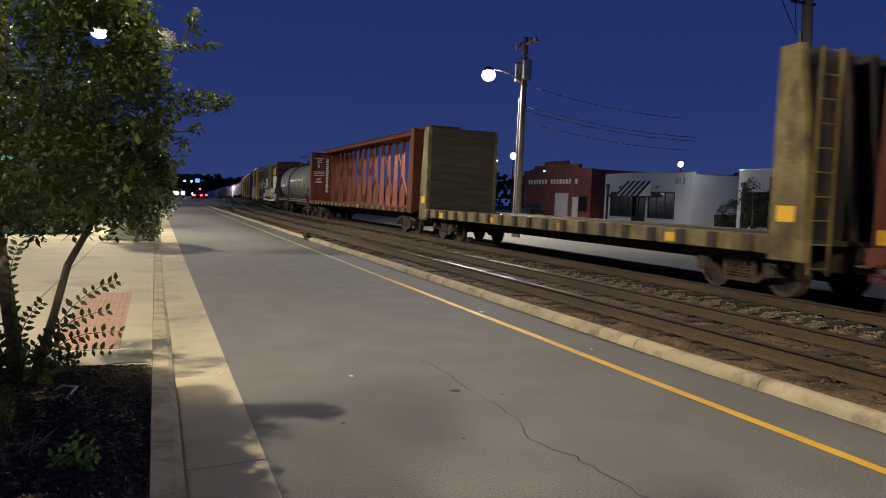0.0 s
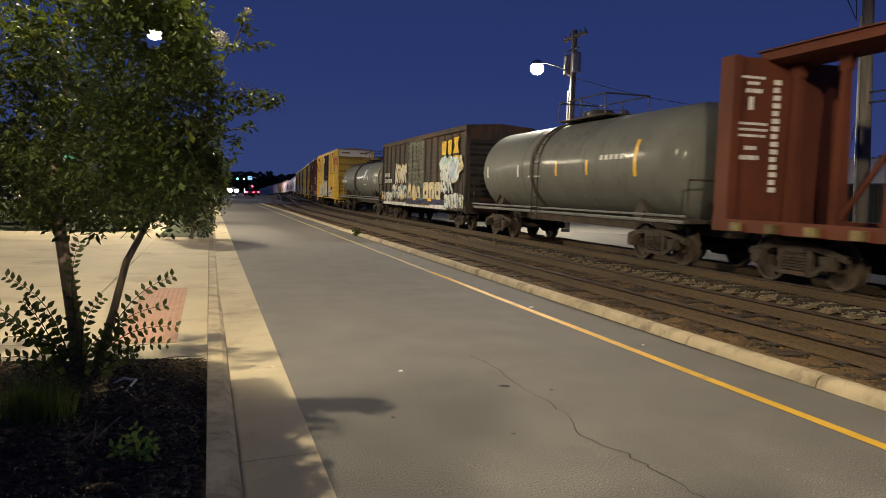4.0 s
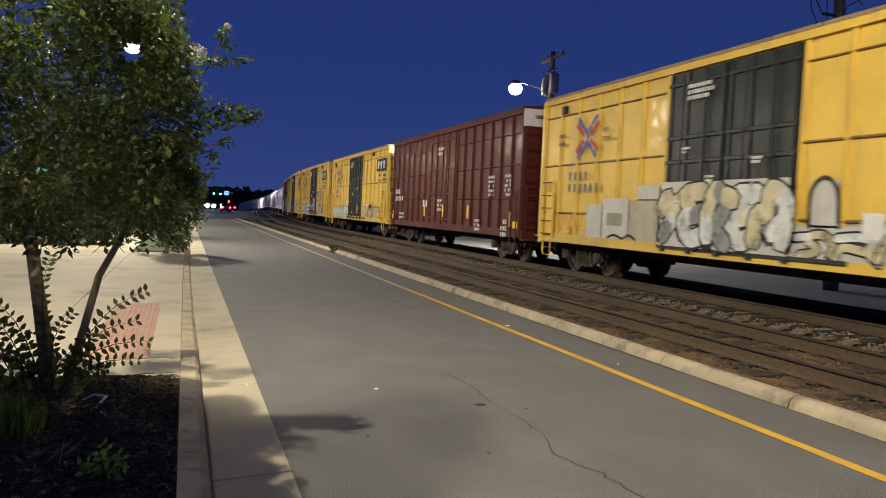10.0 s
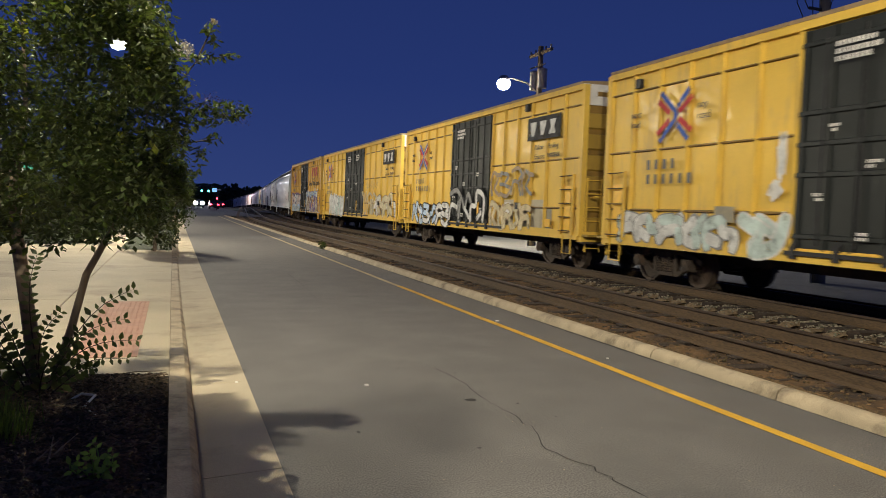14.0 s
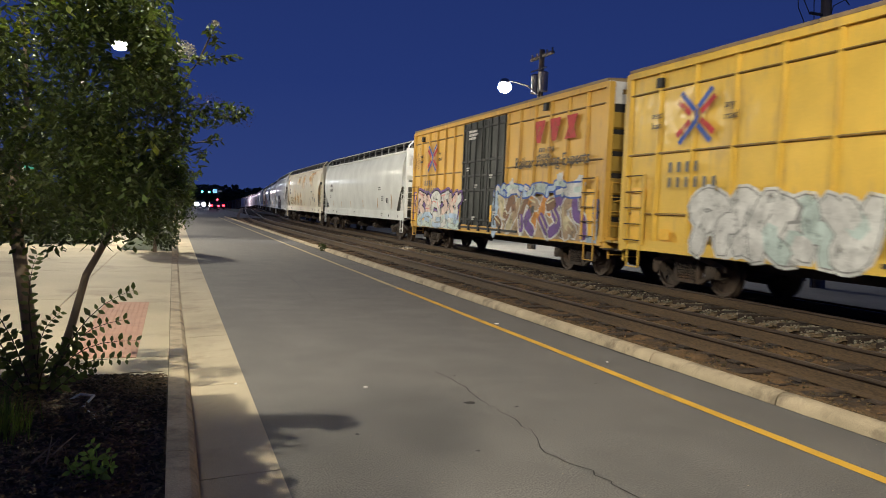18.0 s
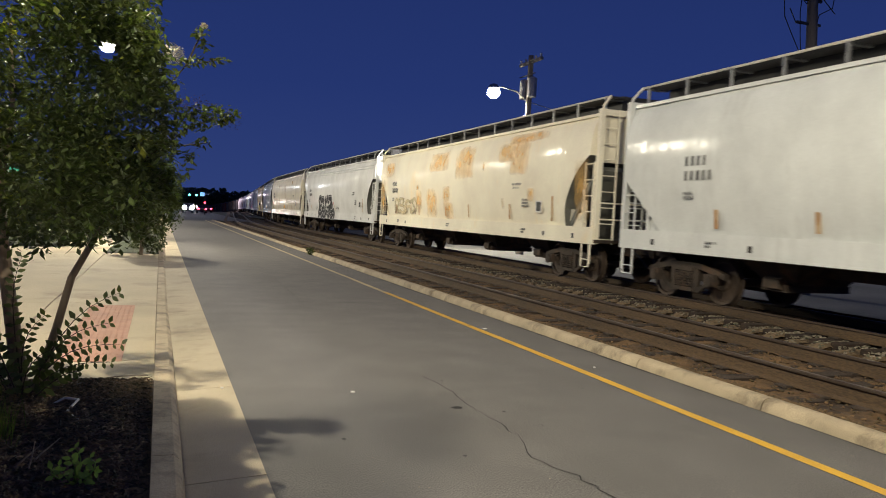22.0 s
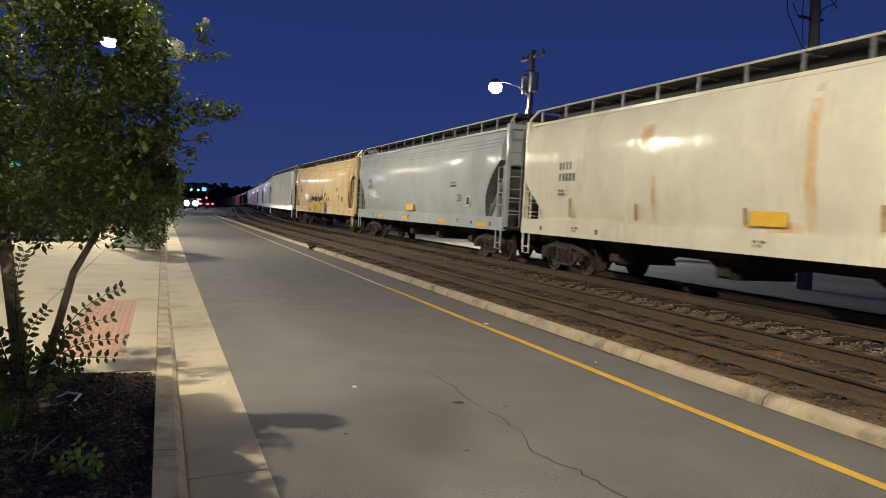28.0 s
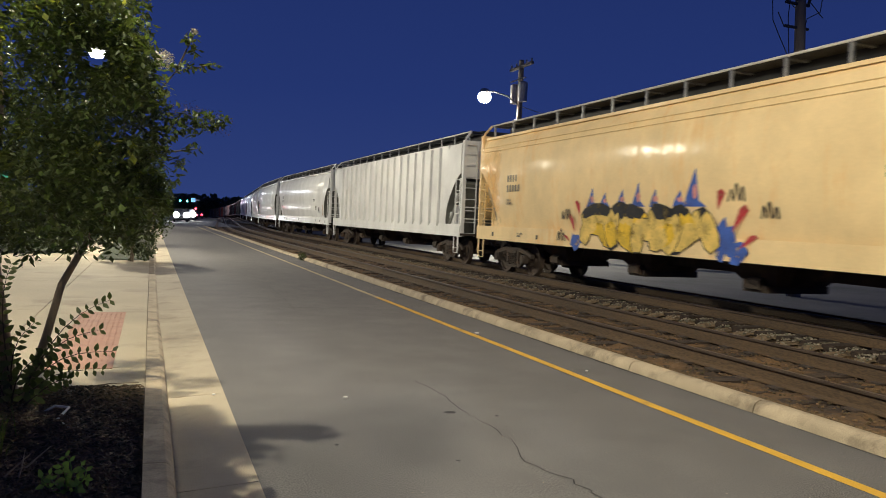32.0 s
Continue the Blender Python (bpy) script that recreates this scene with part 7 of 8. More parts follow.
def bulkhead_flat(near, far):
    car, L = new_car("bulkhead_flatcar", "empty bulkhead flatcar with pale weathered paint and plank-lined ends", "flatcar", near, far)
    h, top = L / 2, 4.30
    part("centre_sill", Geo().box(-0.35, 0.35, -h + 0.1, h - 0.1, 0.5, 1.0), UNDER, car)
    deck = part("deck", Geo().box(-1.36, 1.36, -h, h, 0.98, 1.06), UNDER, car)
    for k in range(40):
        y = -h + 1.0 + (L - 2.0) * (k + 0.5) / 40
        part("deck_plank", DECKPLANK, PLANK, deck).location = (0, y, 0)
    for s in (-1, 1):
        part("side_sill", Geo().prism([(s * 1.36, 0.80), (s * 1.48, 0.80), (s * 1.48, 1.12), (s * 1.36, 1.12)] if s > 0 else [(-1.48, 0.80), (-1.36, 0.80), (-1.36, 1.12), (-1.48, 1.12)], -h + 0.2, h - 0.2, "y"), P_FLAT, car)
        for k in range(19):
            y = -h + 1.2 + (L - 2.4) * k / 18
            part("stake_pocket", Geo().box(*sorted((s * 1.48, s * 1.55)), y - 0.10, y + 0.10, 0.82, 1.10), P_BROWN, car)
        for k in range(4):
            y = -h + 3 + (L - 6) * k / 3
            part("reflector", Geo().box(*sorted((s * 1.485, s * 1.49)), y + 0.25, y + 0.6, 0.84, 1.02), YELLOW_TAPE, car, "yellow reflective tape")
        # plank face and steel back of a bulkhead
        yi = s * (h - 0.75)
        for q in range(11):
            z = 1.08 + 0.29 * q
            part("plank", BHPLANK, PLANK, car).location = (0, yi, z)
        for x in (-1.40, 1.40):
            pts = [(yi - 0.02 * s, 0.70), (s * h, 0.70), (s * h, 1.3), (s * (h - 0.05), 2.2), (s * (h - 0.16), 3.2), (s * (h - 0.34), top), (yi - 0.02 * s, top)]
            part("bulkhead_side", Geo().prism(pts if s > 0 else pts[::-1], x - 0.07, x + 0.07, "x"), P_FLAT, car)
        for q in range(4):
            x = -0.9 + 0.6 * q
            part("bulkhead_rib", Geo().prism([(yi + 0.06 * s, 1.0), (s * h, 1.0), (s * (h - 0.4), top), (yi + 0.06 * s, top)], x - 0.05, x + 0.05, "x"), P_BROWN, car)
        part("bulkhead_back", Geo().box(-1.35, 1.35, *sorted((yi + 0.05 * s, yi + 0.08 * s)), 1.0, top), P_BROWN, car)
        part("tape_patch", Geo().box(-1.478, -1.472, *sorted((s * (h - 0.62), s * (h - 0.22))), 1.35, 1.62), YELLOW_TAPE, car, "yellow reflective tape")
        ladder(car, -1.15, s * (h + 0.02), 0.5, 4.2, P_FLAT, along="x", key="flat")
    return car


DECKPLANK = Geo().box(-1.34, 1.34, -0.2, 0.2, 1.06, 1.09).mesh("deck_plank", PLANK)
BHPLANK = Geo().bev(-1.33, 1.33, -0.05, 0.05, 0.004, 0.284, 0.008).mesh("plank", PLANK)

# -- the cars in order --
boxcar("weathered orange-red boxcar ahead of the flatcar", -7.7, 8.3, 4.7, P_REDBROWN, P_REDBROWN, False)
bulkhead_flat(9.6, 29.05)
centerbeam(30.14, 52.64)

car, L, shell, cz = tank_car("dark grey tank car with yellow tape marks", 53.5, 67.8, P_TANK, r=1.463, top=3.89, pf=-0.4)
for y in (5.39, 2.5, -0.46, -2.4):
    shell(y, 0.13, 2.12, 0.4, WHITE_PAINT if y > 0 else YELLOW_TAPE, "reflective tape mark")
shell(-4.9, 0.16, 2.05, 0.9, YELLOW_TAPE, "reflective tape mark")
for k in range(5):
    shell(-3.2 - 0.26 * k, 0.18, 2.5, 0.13, WHITE_PAINT, "stencilled lettering")
    shell(1.6 - 0.2 * k, 0.14, 2.1, 0.05, WHITE_PAINT, "stencilled lettering")

car, L = boxcar("rust-brown boxcar covered in pale graffiti, with yellow letter shapes", 68.71, 84.28, 4.34, P_BROWN, P_GREYDOOR, False, door_w=3.1, left_posts=5, ribs=(), fill_end=P_BLACK)
x = -1.50
h = L / 2
for y, wd, zz, hh in ((-4.87, 0.66, 3.18, 0.6), (-5.72, 0.52, 3.17, 0.62), (-6.6, 0.78, 3.2, 0.66)):
    slabs(car, y, zz, hh, 1, 0.04, x - 0.01, SP["yellow"], "yellow painted slab", n=1, wide=wd / hh / 2, first=2 if wd > 0.7 else 1)
part("word_mark", Geo().box(x - 0.012, x - 0.006, -7.0, -6.25, 2.96, 3.1), SP["yellow"], car, "yellow painted slab")
for k in range(13):
    z = 1.15 + 0.235 * k
    for lo, hi in ((-h + 0.1, -1.85), (1.75, h - 0.1)):
        part("seam", Geo().box(-1.408, -1.398, lo, hi, z - 0.012, z + 0.012), P_BLACK, car)
    part("door_corrugation", Geo().prism([(-1.46, z + 0.04), (-1.50, z + 0.11), (-1.46, z + 0.18)], -1.4, 1.4, "y"), P_GREYDOOR, car)
piece(car, -6.9, -4.5, 2.0, 3.08, 3, ("mint", "skyblue", "white"), "mint", None, None, x, 41, weight=0.62, edge=0.02)
piece(car, -6.3, -4.6, 1.5, 2.3, 3, ("mint", "white"), "navy", None, None, x, 40, weight=0.30, edge=0.03)
for k in range(3):  # cream filled blocks with dark slits
    ya = -1.62 - 1.0 * k
    part("graffiti_block", Geo().prism([(ya, 1.22), (ya - 0.86, 1.22), (ya - 0.9, 1.9), (ya - 0.8, 2.0), (ya - 0.1, 2.0), (ya + 0.02, 1.9)], x - 0.004, x - 0.001, "x"), SP["cream"], car, "cream sprayed block")
    part("graffiti_slit", Geo().prism([(ya - 0.25, 1.42), (ya - 0.58, 1.40), (ya - 0.55, 1.58), (ya - 0.28, 1.62)] if k != 1 else [(ya - 0.36, 1.24), (ya - 0.5, 1.24), (ya - 0.48, 1.7), (ya - 0.38, 1.7)], x - 0.008, x - 0.005, "x"), SP["navy"], car)
for k in range(3):  # domes on the door
    yc = 0.95 - 0.85 * k
    part("graffiti_block", Geo().prism([(yc + 0.4 * math.cos(q), 1.25 + (0.72 - 0.06 * k) * math.sin(q) ** 0.6) for q in [math.pi * i / 12 for i in range(13)]], x - 0.024, x - 0.021, "x"), SP["cream"], car, "cream sprayed dome")
    part("graffiti_slit", Geo().prism([(yc + 0.12, 1.3), (yc - 0.12, 1.3), (yc - 0.1, 1.5), (yc + 0.1, 1.52)], x - 0.028, x - 0.025, "x"), SP["gold" if k == 1 else "navy"], car)
piece(car, 1.8, 4.2, 1.98, 3.1, 5, ("cream", "pale", "white"), "pale", None, None, x, 44, weight=0.4, edge=0.015, lean=0.04)
piece(car, 1.7, 4.8, 1.15, 1.95, 6, ("white", "cream", "teal", "navy", "white"), "grey", None, None, x, 48, weight=0.5, edge=0.02)
piece(car, -7.72, -5.2, 0.86, 1.52, 6, ("white", "mint", "grey", "white"), "black", None, None, x, 45, weight=0.46, edge=0.025)
piece(car, 4.8, 7.6, 0.98, 1.55, 7, ("white", "cream", "grey"), "navy", None, None, x, 46, weight=0.4, edge=0.02)
splats(car, [(-7.2, 2.98, 0.22, 0.16), (-7.32, 2.62, 0.34, 0.26), (-6.45, 2.02, 0.3, 0.08)], "cream", x, 49)
marks(car, x - 0.005, 6.75, 2.35, [(4, 0.22), (6, 0.22)], 0.9, 0.5, WHITE_PAINT, seed=47, skip=0)
part("base_coat", Geo().box(-1.497, -1.492, -5.4, 1.6, 0.98, 1.2), SP["navy"], car, "dark blue sprayed band")
part("whitewash", Geo().box(-1.497, -1.492, -5.4, 7.3, 0.80, 0.97), SP["white"], car, "white overspray along the sill")
for q in ((-1.505, -1.499, -3.0, -2.4, 1.12, 1.26), (-1.505, -1.499, -0.2, 0.3, 1.12, 1.26), (-1.505, -1.499, 2.3, 2.9, 1.12, 1.26), (-1.505, -1.499, 5.2, 5.7, 1.12, 1.26), (-1.505, -1.499, 7.1, 7.5, 1.12, 1.28)):
    part("tape", Geo().box(*q), YELLOW_TAPE, car, "yellow reflective tape")

R5 = 1.335
car, L, shell, cz = tank_car("long grey tank car with a pale leaf-shaped decal", 85.2, 100.55, P_TANK, r=R5, top=3.67, pf=-0.8)
for y in (5.51, 2.4, -0.49, -3.44):
    shell(y, 0.12, 2.22, 0.36, WHITE_PAINT, "reflective tape mark")
shell(-6.55, 0.2, 2.1, 0.85, FADED_LINE, "pale yellow tape mark")


def diamond(corners, lift, material, label_):
    """A flat-sided emblem laid on the barrel, cut in level slices."""
    g = Geo()
    lo, hi = min(q for p, q in corners), max(q for p, q in corners)

    def span(z):
        ys = []
        for (ya, za), (yb, zb_) in zip(corners, corners[1:] + corners[:1]):
            if min(za, zb_) <= z <= max(za, zb_) and za != zb_:
                ys.append(ya + (yb - ya) * (z - za) / (zb_ - za))
        return min(ys), max(ys)
    n = 14
    for i in range(n):
        row = []
        for k in (i, i + 1):
            z = lo + 0.001 + (hi - lo - 0.002) * k / n
            x = -math.sqrt((R5 + lift) ** 2 - (z - cz) ** 2)
            a, b = span(z)
            row += [(x, a, z), (x, b, z)]
        g.add([row[0], row[1], row[3], row[2]], [(0, 1, 2, 3)])
    part("decal", g, material, car, label_)


diamond([(-1.98, 2.24), (-2.02, 2.80), (-2.72, 3.2), (-3.34, 3.02), (-3.10, 2.42)], 0.014, SP["skyblue"], "pale blue outline of the emblem")
diamond([(-2.06, 2.32), (-2.1, 2.76), (-2.74, 3.12), (-3.22, 2.98), (-3.02, 2.48)], 0.018, P_TANK, "grey ground of the emblem")
diamond([(-2.1, 2.34), (-2.14, 2.70), (-2.8, 3.04), (-2.62, 2.44)], 0.022, WHITE_PAINT, "pale half of the emblem")
rr = random.Random(57)
g = Geo()
lows = [cz + 1.13 + 0.12 * noise.noise((k * 0.21, 0, 5)) + rr.uniform(-0.03, 0.03) for k in range(131)]
for k in range(130):
    ya, yb = -6.5 + 0.1 * k, -6.4 + 0.1 * k
    for i in range(4):
        q = [min(cz + 1.32, lo + (cz + 1.32 - lo) * j / 4) for lo in (lows[k], lows[k + 1]) for j in (i, i + 1)]
        g.add([(-math.sqrt(max(0.0, (R5 + 0.016) ** 2 - (z - cz) ** 2)), y, z) for y, z in ((ya, q[0]), (yb, q[2]), (yb, q[3]), (ya, q[1]))], [(0, 1, 2, 3)])
part("spill_stain", g, P_SPILL, car, "black spill stain along the top")
for k in range(7):
    shell(6.5 - 0.29 * k, 0.21, 2.15, 0.15, WHITE_PAINT, "stencilled lettering")
for k in range(9):
    shell(-5.75, 1.05 - 0.18 * (k % 3 == 1), 2.02 + 0.078 * k, 0.03, SP["mint"], "stencilled lettering")
for k in range(3):
    shell(-2.1 - 0.3 * k, 0.22, 1.92, 0.07, WHITE_PAINT, "stencilled lettering")
for y in (-0.65, -5.4):
    part("step_bracket", Geo().tube([(-1.25, y - 0.4, 1.12), (-1.32, y, 1.5), (-1.25, y + 0.4, 1.12)], [0.03] * 3, 6), UNDER, car)


def ttx(label, near, far, col, word, doors=P_DOOR, seed=0, wide=False, faded=False, word_y=-5.9):
    """A yellow pool boxcar with a word mark as plain shapes near one end and a crossed emblem near the other."""
    car, L = boxcar(label, near, far, 4.93, col, doors, True, door_w=4.9 if wide else 3.8, left_posts=5, double=True, fill_end=col, ribs=(0.20, 0.52, 0.85))
    h, x = L / 2, -1.50
    y0 = word_y
    if word == "black":
        part("word_board", Geo().box(x - 0.008, x - 0.002, y0 - 1.75, y0 + 0.3, 3.55, 4.2), SP["black"], car, "black board with white letter shapes")
    colour = {"black": "white", "red": "red"}[word]
    s = 0.40 if word == "black" else 0.62
    z = 3.67 if word == "black" else 3.55
    slabs(car, y0 - 0.05, z, s, s * 1.5, 0.10, x - 0.012, SP[colour], colour + " painted slab", wide=0.5)
    if word == "black":
        for text, yy, zz in (("Railcar", y0 - 0.2, 3.27), ("Pooling", y0 - 1.05, 3.27), ("Experts", y0 - 0.2, 3.0)):
            words(car, text, yy, zz, 0.2, x - 0.005, P_BLACK)
        marks(car, x - 0.003, y0 - 1.05, 3.02, [(6, 0.12)], 0.8, 0.2, P_BLACK, seed=seed, skip=0)
    else:
        marks(car, x - 0.003, y0 - 0.1, 3.28, [(7, 0.12), (5, 0.12)], 0.8, 0.3, SP["brown"] if faded else P_BLACK, seed=seed)
    for yy, zz in ((-h + 3.75, 1.55), (-h + 3.3, 4.45), (h - 1.2, 4.35)):
        part("placard_holder", Geo().box(x - 0.02, x + 0.08, yy - 0.09, yy + 0.09, zz, zz + 0.2), P_BLACK, car, "small dark placard holder")
    rp = random.Random(seed + 7)
    bay = (h - (4.9 if wide else 3.8) / 2) / 6
    for k in range(4):
        yy = -h + bay * (k + 1)
        if k == 0:
            yy += 0.55
        for zz, hh in ((1.02, 0.58 if rp.random() < 0.6 else 0.82),):
            part("touch_up_patch", Geo().box(-1.409, -1.402, yy + 0.06, -h + bay * (k + 2) - 0.06, zz, zz + hh), (P_PATCH_GREY, P_PATCH_PALE)[(k + seed) % 2], car, "patch of touch-up paint")
    emblem_x(car, h - (2.6 if not wide else 2.5), 3.6, 0.46, x - 0.012)
    marks(car, x - 0.003, h - 1.7, 2.5, [(4, 0.21), (6, 0.21)], 0.75, 0.6, P_INK, seed=seed + 1, skip=0)
    for text, yy, zz in (("next", h - 1.0, 3.68), ("load", h - 1.0, 3.46), ("any", h - 3.35, 3.68), ("road", h - 3.35, 3.46)):
        words(car, text, yy, zz, 0.21, x - 0.005, P_BLACK)
    marks(car, x - 0.07, 1.3 if wide else 1.1, 4.25, [(9, 0.08), (10, 0.08), (8, 0.08)], 1.0, 0.06, WHITE_PAINT, seed=seed + 2, skip=0)
    if wide:
        marks(car, x - 0.07, -0.8, 4.25, [(9, 0.08), (10, 0.08), (8, 0.08)], 1.0, 0.06, WHITE_PAINT, seed=seed + 3, skip=0)
    for k, (yy, zz) in enumerate([(1.2, 3.0), (0.4, 2.4), (-0.9, 2.7), (1.4, 1.9), (-1.3, 1.5), (0.5, 1.3)]):
        marks(car, x - 0.07, yy, zz, [(5, 0.05), (4, 0.05)], 1.0, 0.1, WHITE_PAINT, seed=seed + 10 + k)
    part("door_tape", Geo().box(x - 0.07, x - 0.062, -1.2, -1.06, 1.2, 1.75), YELLOW_TAPE, car, "yellow reflective tape")
    part("number_plate", Geo().box(x - 0.006, x - 0.001, -h + 4.2, -h + 4.6, 1.35, 1.75), WHITE_PAINT, car, "white stencil square")
    return car, L


c6, L6 = ttx("yellow boxcar with faded red letter shapes and whitewashed graffiti", 101.57, 117.47, P_YELLOW, "red", seed=60, faded=True, word_y=-5.95)
for y0, y1, z0, z1, m in ((2.05, 3.2, 1.02, 1.95, P_PATCH_PALE), (3.25, 4.4, 1.02, 2.0, P_PATCH_WHITE), (4.45, 5.2, 1.02, 1.85, P_PATCH_WHITE), (3.5, 4.2, 1.35, 1.65, P_PATCH_GREY), (2.05, 2.9, 1.98, 2.3, P_PATCH_WHITE)):
    off = 0.006 if m is P_PATCH_GREY else 0.0
    part("whitewash_panel", Geo().box(-1.492 - off, -1.486, y0, y1, z0, z1), m, c6, "pale rectangle of cover-up paint")
for y0, y1, z0, z1 in ((-1.86, 1.86, 0.98, 2.34), (-4.9, -1.9, 0.98, 1.54), (-2.85, -2.3, 1.5, 2.28)):
    off = 0.07 if z1 == 2.34 else 0.0
    part("whitewash_panel", Geo().box(-1.494 - off, -1.489 - off, y0, y1, z0, z1), P_PATCH_WHITE, c6, "pale cover-up paint over old graffiti")
part("door_void", Geo().box(-1.568, -1.565, 0.3, 0.95, 1.5, 1.72), SP["black"], c6, "black sprayed block")
piece(c6, -1.8, 1.75, 0.98, 2.3, 5, ("white", "cream", "white", "grey"), "black", None, None, -1.567, 67, weight=0.52, edge=0.045)
piece(c6, -4.6, -2.0, 0.95, 1.5, 3, ("white", "cream"), "black", None, None, -1.497, 61, weight=0.34, edge=0.035)
arch = Geo()
band(arch, glide([(-2.28, 1.5), (-2.3, 2.1), (-2.55, 2.32), (-2.82, 2.12), (-2.9, 1.52)]), 0.08, lambda z: -1.497, 0.004)
part("graffiti_arch", arch, SP["black"], c6, "black sprayed arch")
scrawl(c6, 4.2, 1.05, 1.4, 0.1, "black", -1.50, 66, wd=0.06, turns=4)
scrawl(c6, 7.2, 1.15, 1.8, 0.5, "orange", -1.497, 64, wd=0.03, turns=7)
c7, L7 = boxcar("glossy maroon boxcar with white stencils and yellow tape", 118.97, 134.55, 4.93, P_MAROON, P_MAROON, True, door_w=3.2, left_posts=6)
for k, (yy, zz, rows) in enumerate([(7.0, 2.3, [(3, 0.22), (6, 0.22)]), (0.6, 4.0, [(5, 0.13), (4, 0.13)]), (-5.2, 2.7, [(4, 0.1)] * 5), (-4.0, 1.2, [(4, 0.1)] * 3), (6.2, 1.3, [(5, 0.12)] * 2), (0.4, 1.9, [(4, 0.12)] * 3), (-6.6, 2.7, [(4, 0.1)] * 5), (2.4, 1.7, [(2, 0.3)]), (-6.4, 1.2, [(3, 0.14)] * 3)]):
    marks(c7, -1.505, yy, zz, rows, 0.9, 0.4, WHITE_PAINT, seed=70 + k)
for q in ((-1.51, -1.502, -3.3, -3.15, 1.3, 1.8), (-1.51, -1.502, 2.1, 2.24, 1.3, 1.8), (-1.51, -1.502, -0.4, -0.26, 1.3, 1.8), (-1.51, -1.502, 7.3, 7.44, 1.1, 1.5), (-1.51, -1.502, -7.2, -7.06, 1.1, 1.6)):
    part("tape", Geo().box(*q), YELLOW_TAPE, c7, "yellow reflective tape")
c8, L8 = ttx("yellow boxcar with a black word board and tagged lower panels", 135.73, 151.46, P_YELLOW, "black", seed=80)
piece(c8, 3.3, 7.2, 0.85, 1.62, 5, ("white", "mint"), "grey", None, None, -1.50, 81, weight=0.42, edge=0.03)
piece(c8, 2.0, 3.05, 0.8, 1.62, 1, ("mint",), "white", None, "white", -1.50, 84, weight=0.42, edge=0.04)
splats(c8, [(2.2, 2.6, 0.14, 0.5), (2.3, 2.0, 0.2, 0.2)], "white", -1.50, 85)
part("cover_up", Geo().box(-1.503, -1.499, 3.3, 3.85, 1.42, 1.72), P_PATCH_GREY, c8, "grey cover-up square")
piece(c8, -4.8, -2.6, 0.95, 1.6, 4, ("cream", "pale", "tan"), "grey", None, None, -1.50, 82, weight=0.26, edge=0.02)
c9, L9 = ttx("yellow boxcar with a black word board and silver graffiti", 152.76, 168.46, P_YELLOW, "black", seed=90, word_y=-5.0)
piece(c9, 1.9, 6.5, 0.8, 1.7, 6, ("white", "skyblue"), "black", None, None, -1.50, 91, weight=0.30, edge=0.05)
piece(c9, -5.2, -2.1, 1.9, 2.8, 4, ("tan", "grey"), "grey", None, None, -1.50, 92, weight=0.14, edge=0.015)
piece(c9, -5.0, -2.1, 0.9, 1.8, 5, ("cream", "pale"), "tan", None, None, -1.50, 93, weight=0.28, edge=0.02)
piece(c9, -1.7, 1.7, 1.0, 2.2, 3, ("grey", "white"), "black", None, None, -1.57, 94, weight=0.2, edge=0.04)
c10, L10 = ttx("long yellow boxcar with wide black doors and cream graffiti", 169.46, 188.61, P_YELLOW, "black", seed=100, wide=True, word_y=-6.9)
piece(c10, 2.75, 6.9, 0.8, 2.1, 5, ("white", "white", "mint"), "grey", "white", None, -1.50, 101, weight=0.46, edge=0.03)
splats(c10, [(5.9, 1.0, 0.4, 0.2), (3.4, 1.1, 0.5, 0.3)], "white", -1.498, 104)
piece(c10, -9.0, -5.6, 0.95, 2.1, 3, ("white", "cream"), "tan", None, None, -1.50, 102, weight=0.36, edge=0.05)
piece(c10, -5.4, -2.6, 0.95, 2.3, 3, ("cream", "pale"), "pale", None, None, -1.50, 103, weight=0.13, edge=0.01, lean=0.4)
for k in range(3):
    scrawl(c10, -3.2 - 0.8 * k, 2.4, 0.8, 0.4, "tan", -1.497, 105 + k, wd=0.03, turns=5)
c11, L11 = ttx("faded orange boxcar with red letter shapes, a slogan and bold graffiti", 189.54, 205.31, P_ORANGE, "red", seed=110, word_y=-4.25)
part("graffiti_ground", Geo().box(-1.498, -1.494, -7.2, -1.5, 0.86, 2.02), SP["tan"], c11, "brownish sprayed ground of the piece")
part("graffiti_end", Geo().box(-1.499, -1.494, -7.75, -7.2, 1.45, 1.95), SP["blue"], c11, "blue sprayed block")
part("graffiti_end", Geo().box(-1.499, -1.494, -7.75, -7.2, 0.85, 1.44), SP["skyblue"], c11, "pale blue sprayed block")
piece(c11, -7.1, -1.4, 0.85, 2.15, 6, ("brown", "tan", "orange", "cream", "purple", "tan"), "white", None, "cream", -1.502, 111, weight=0.36, edge=0.05)
piece(c11, -6.9, -1.3, 2.0, 2.42, 6, ("mint", "skyblue", "white"), "blue", None, None, -1.506, 113, weight=0.5, edge=0.05)
splats(c11, [(-5.7, 2.5, 0.25, 0.2), (-6.8, 2.35, 0.3, 0.22), (-2.6, 2.4, 0.22, 0.2)], "white", -1.512, 114)
splats(c11, [(-1.35, 1.7, 0.3, 0.5), (-1.3, 1.0, 0.25, 0.3)], "skyblue", -1.51, 115)
part("graffiti_ground", Geo().box(-1.498, -1.494, 1.95, 7.0, 0.82, 1.35), SP["mint"], c11, "pale bluish sprayed ground of the piece")
part("graffiti_end", Geo().box(-1.499, -1.494, 7.0, 7.75, 1.1, 2.25), SP["purple"], c11, "purple sprayed block")
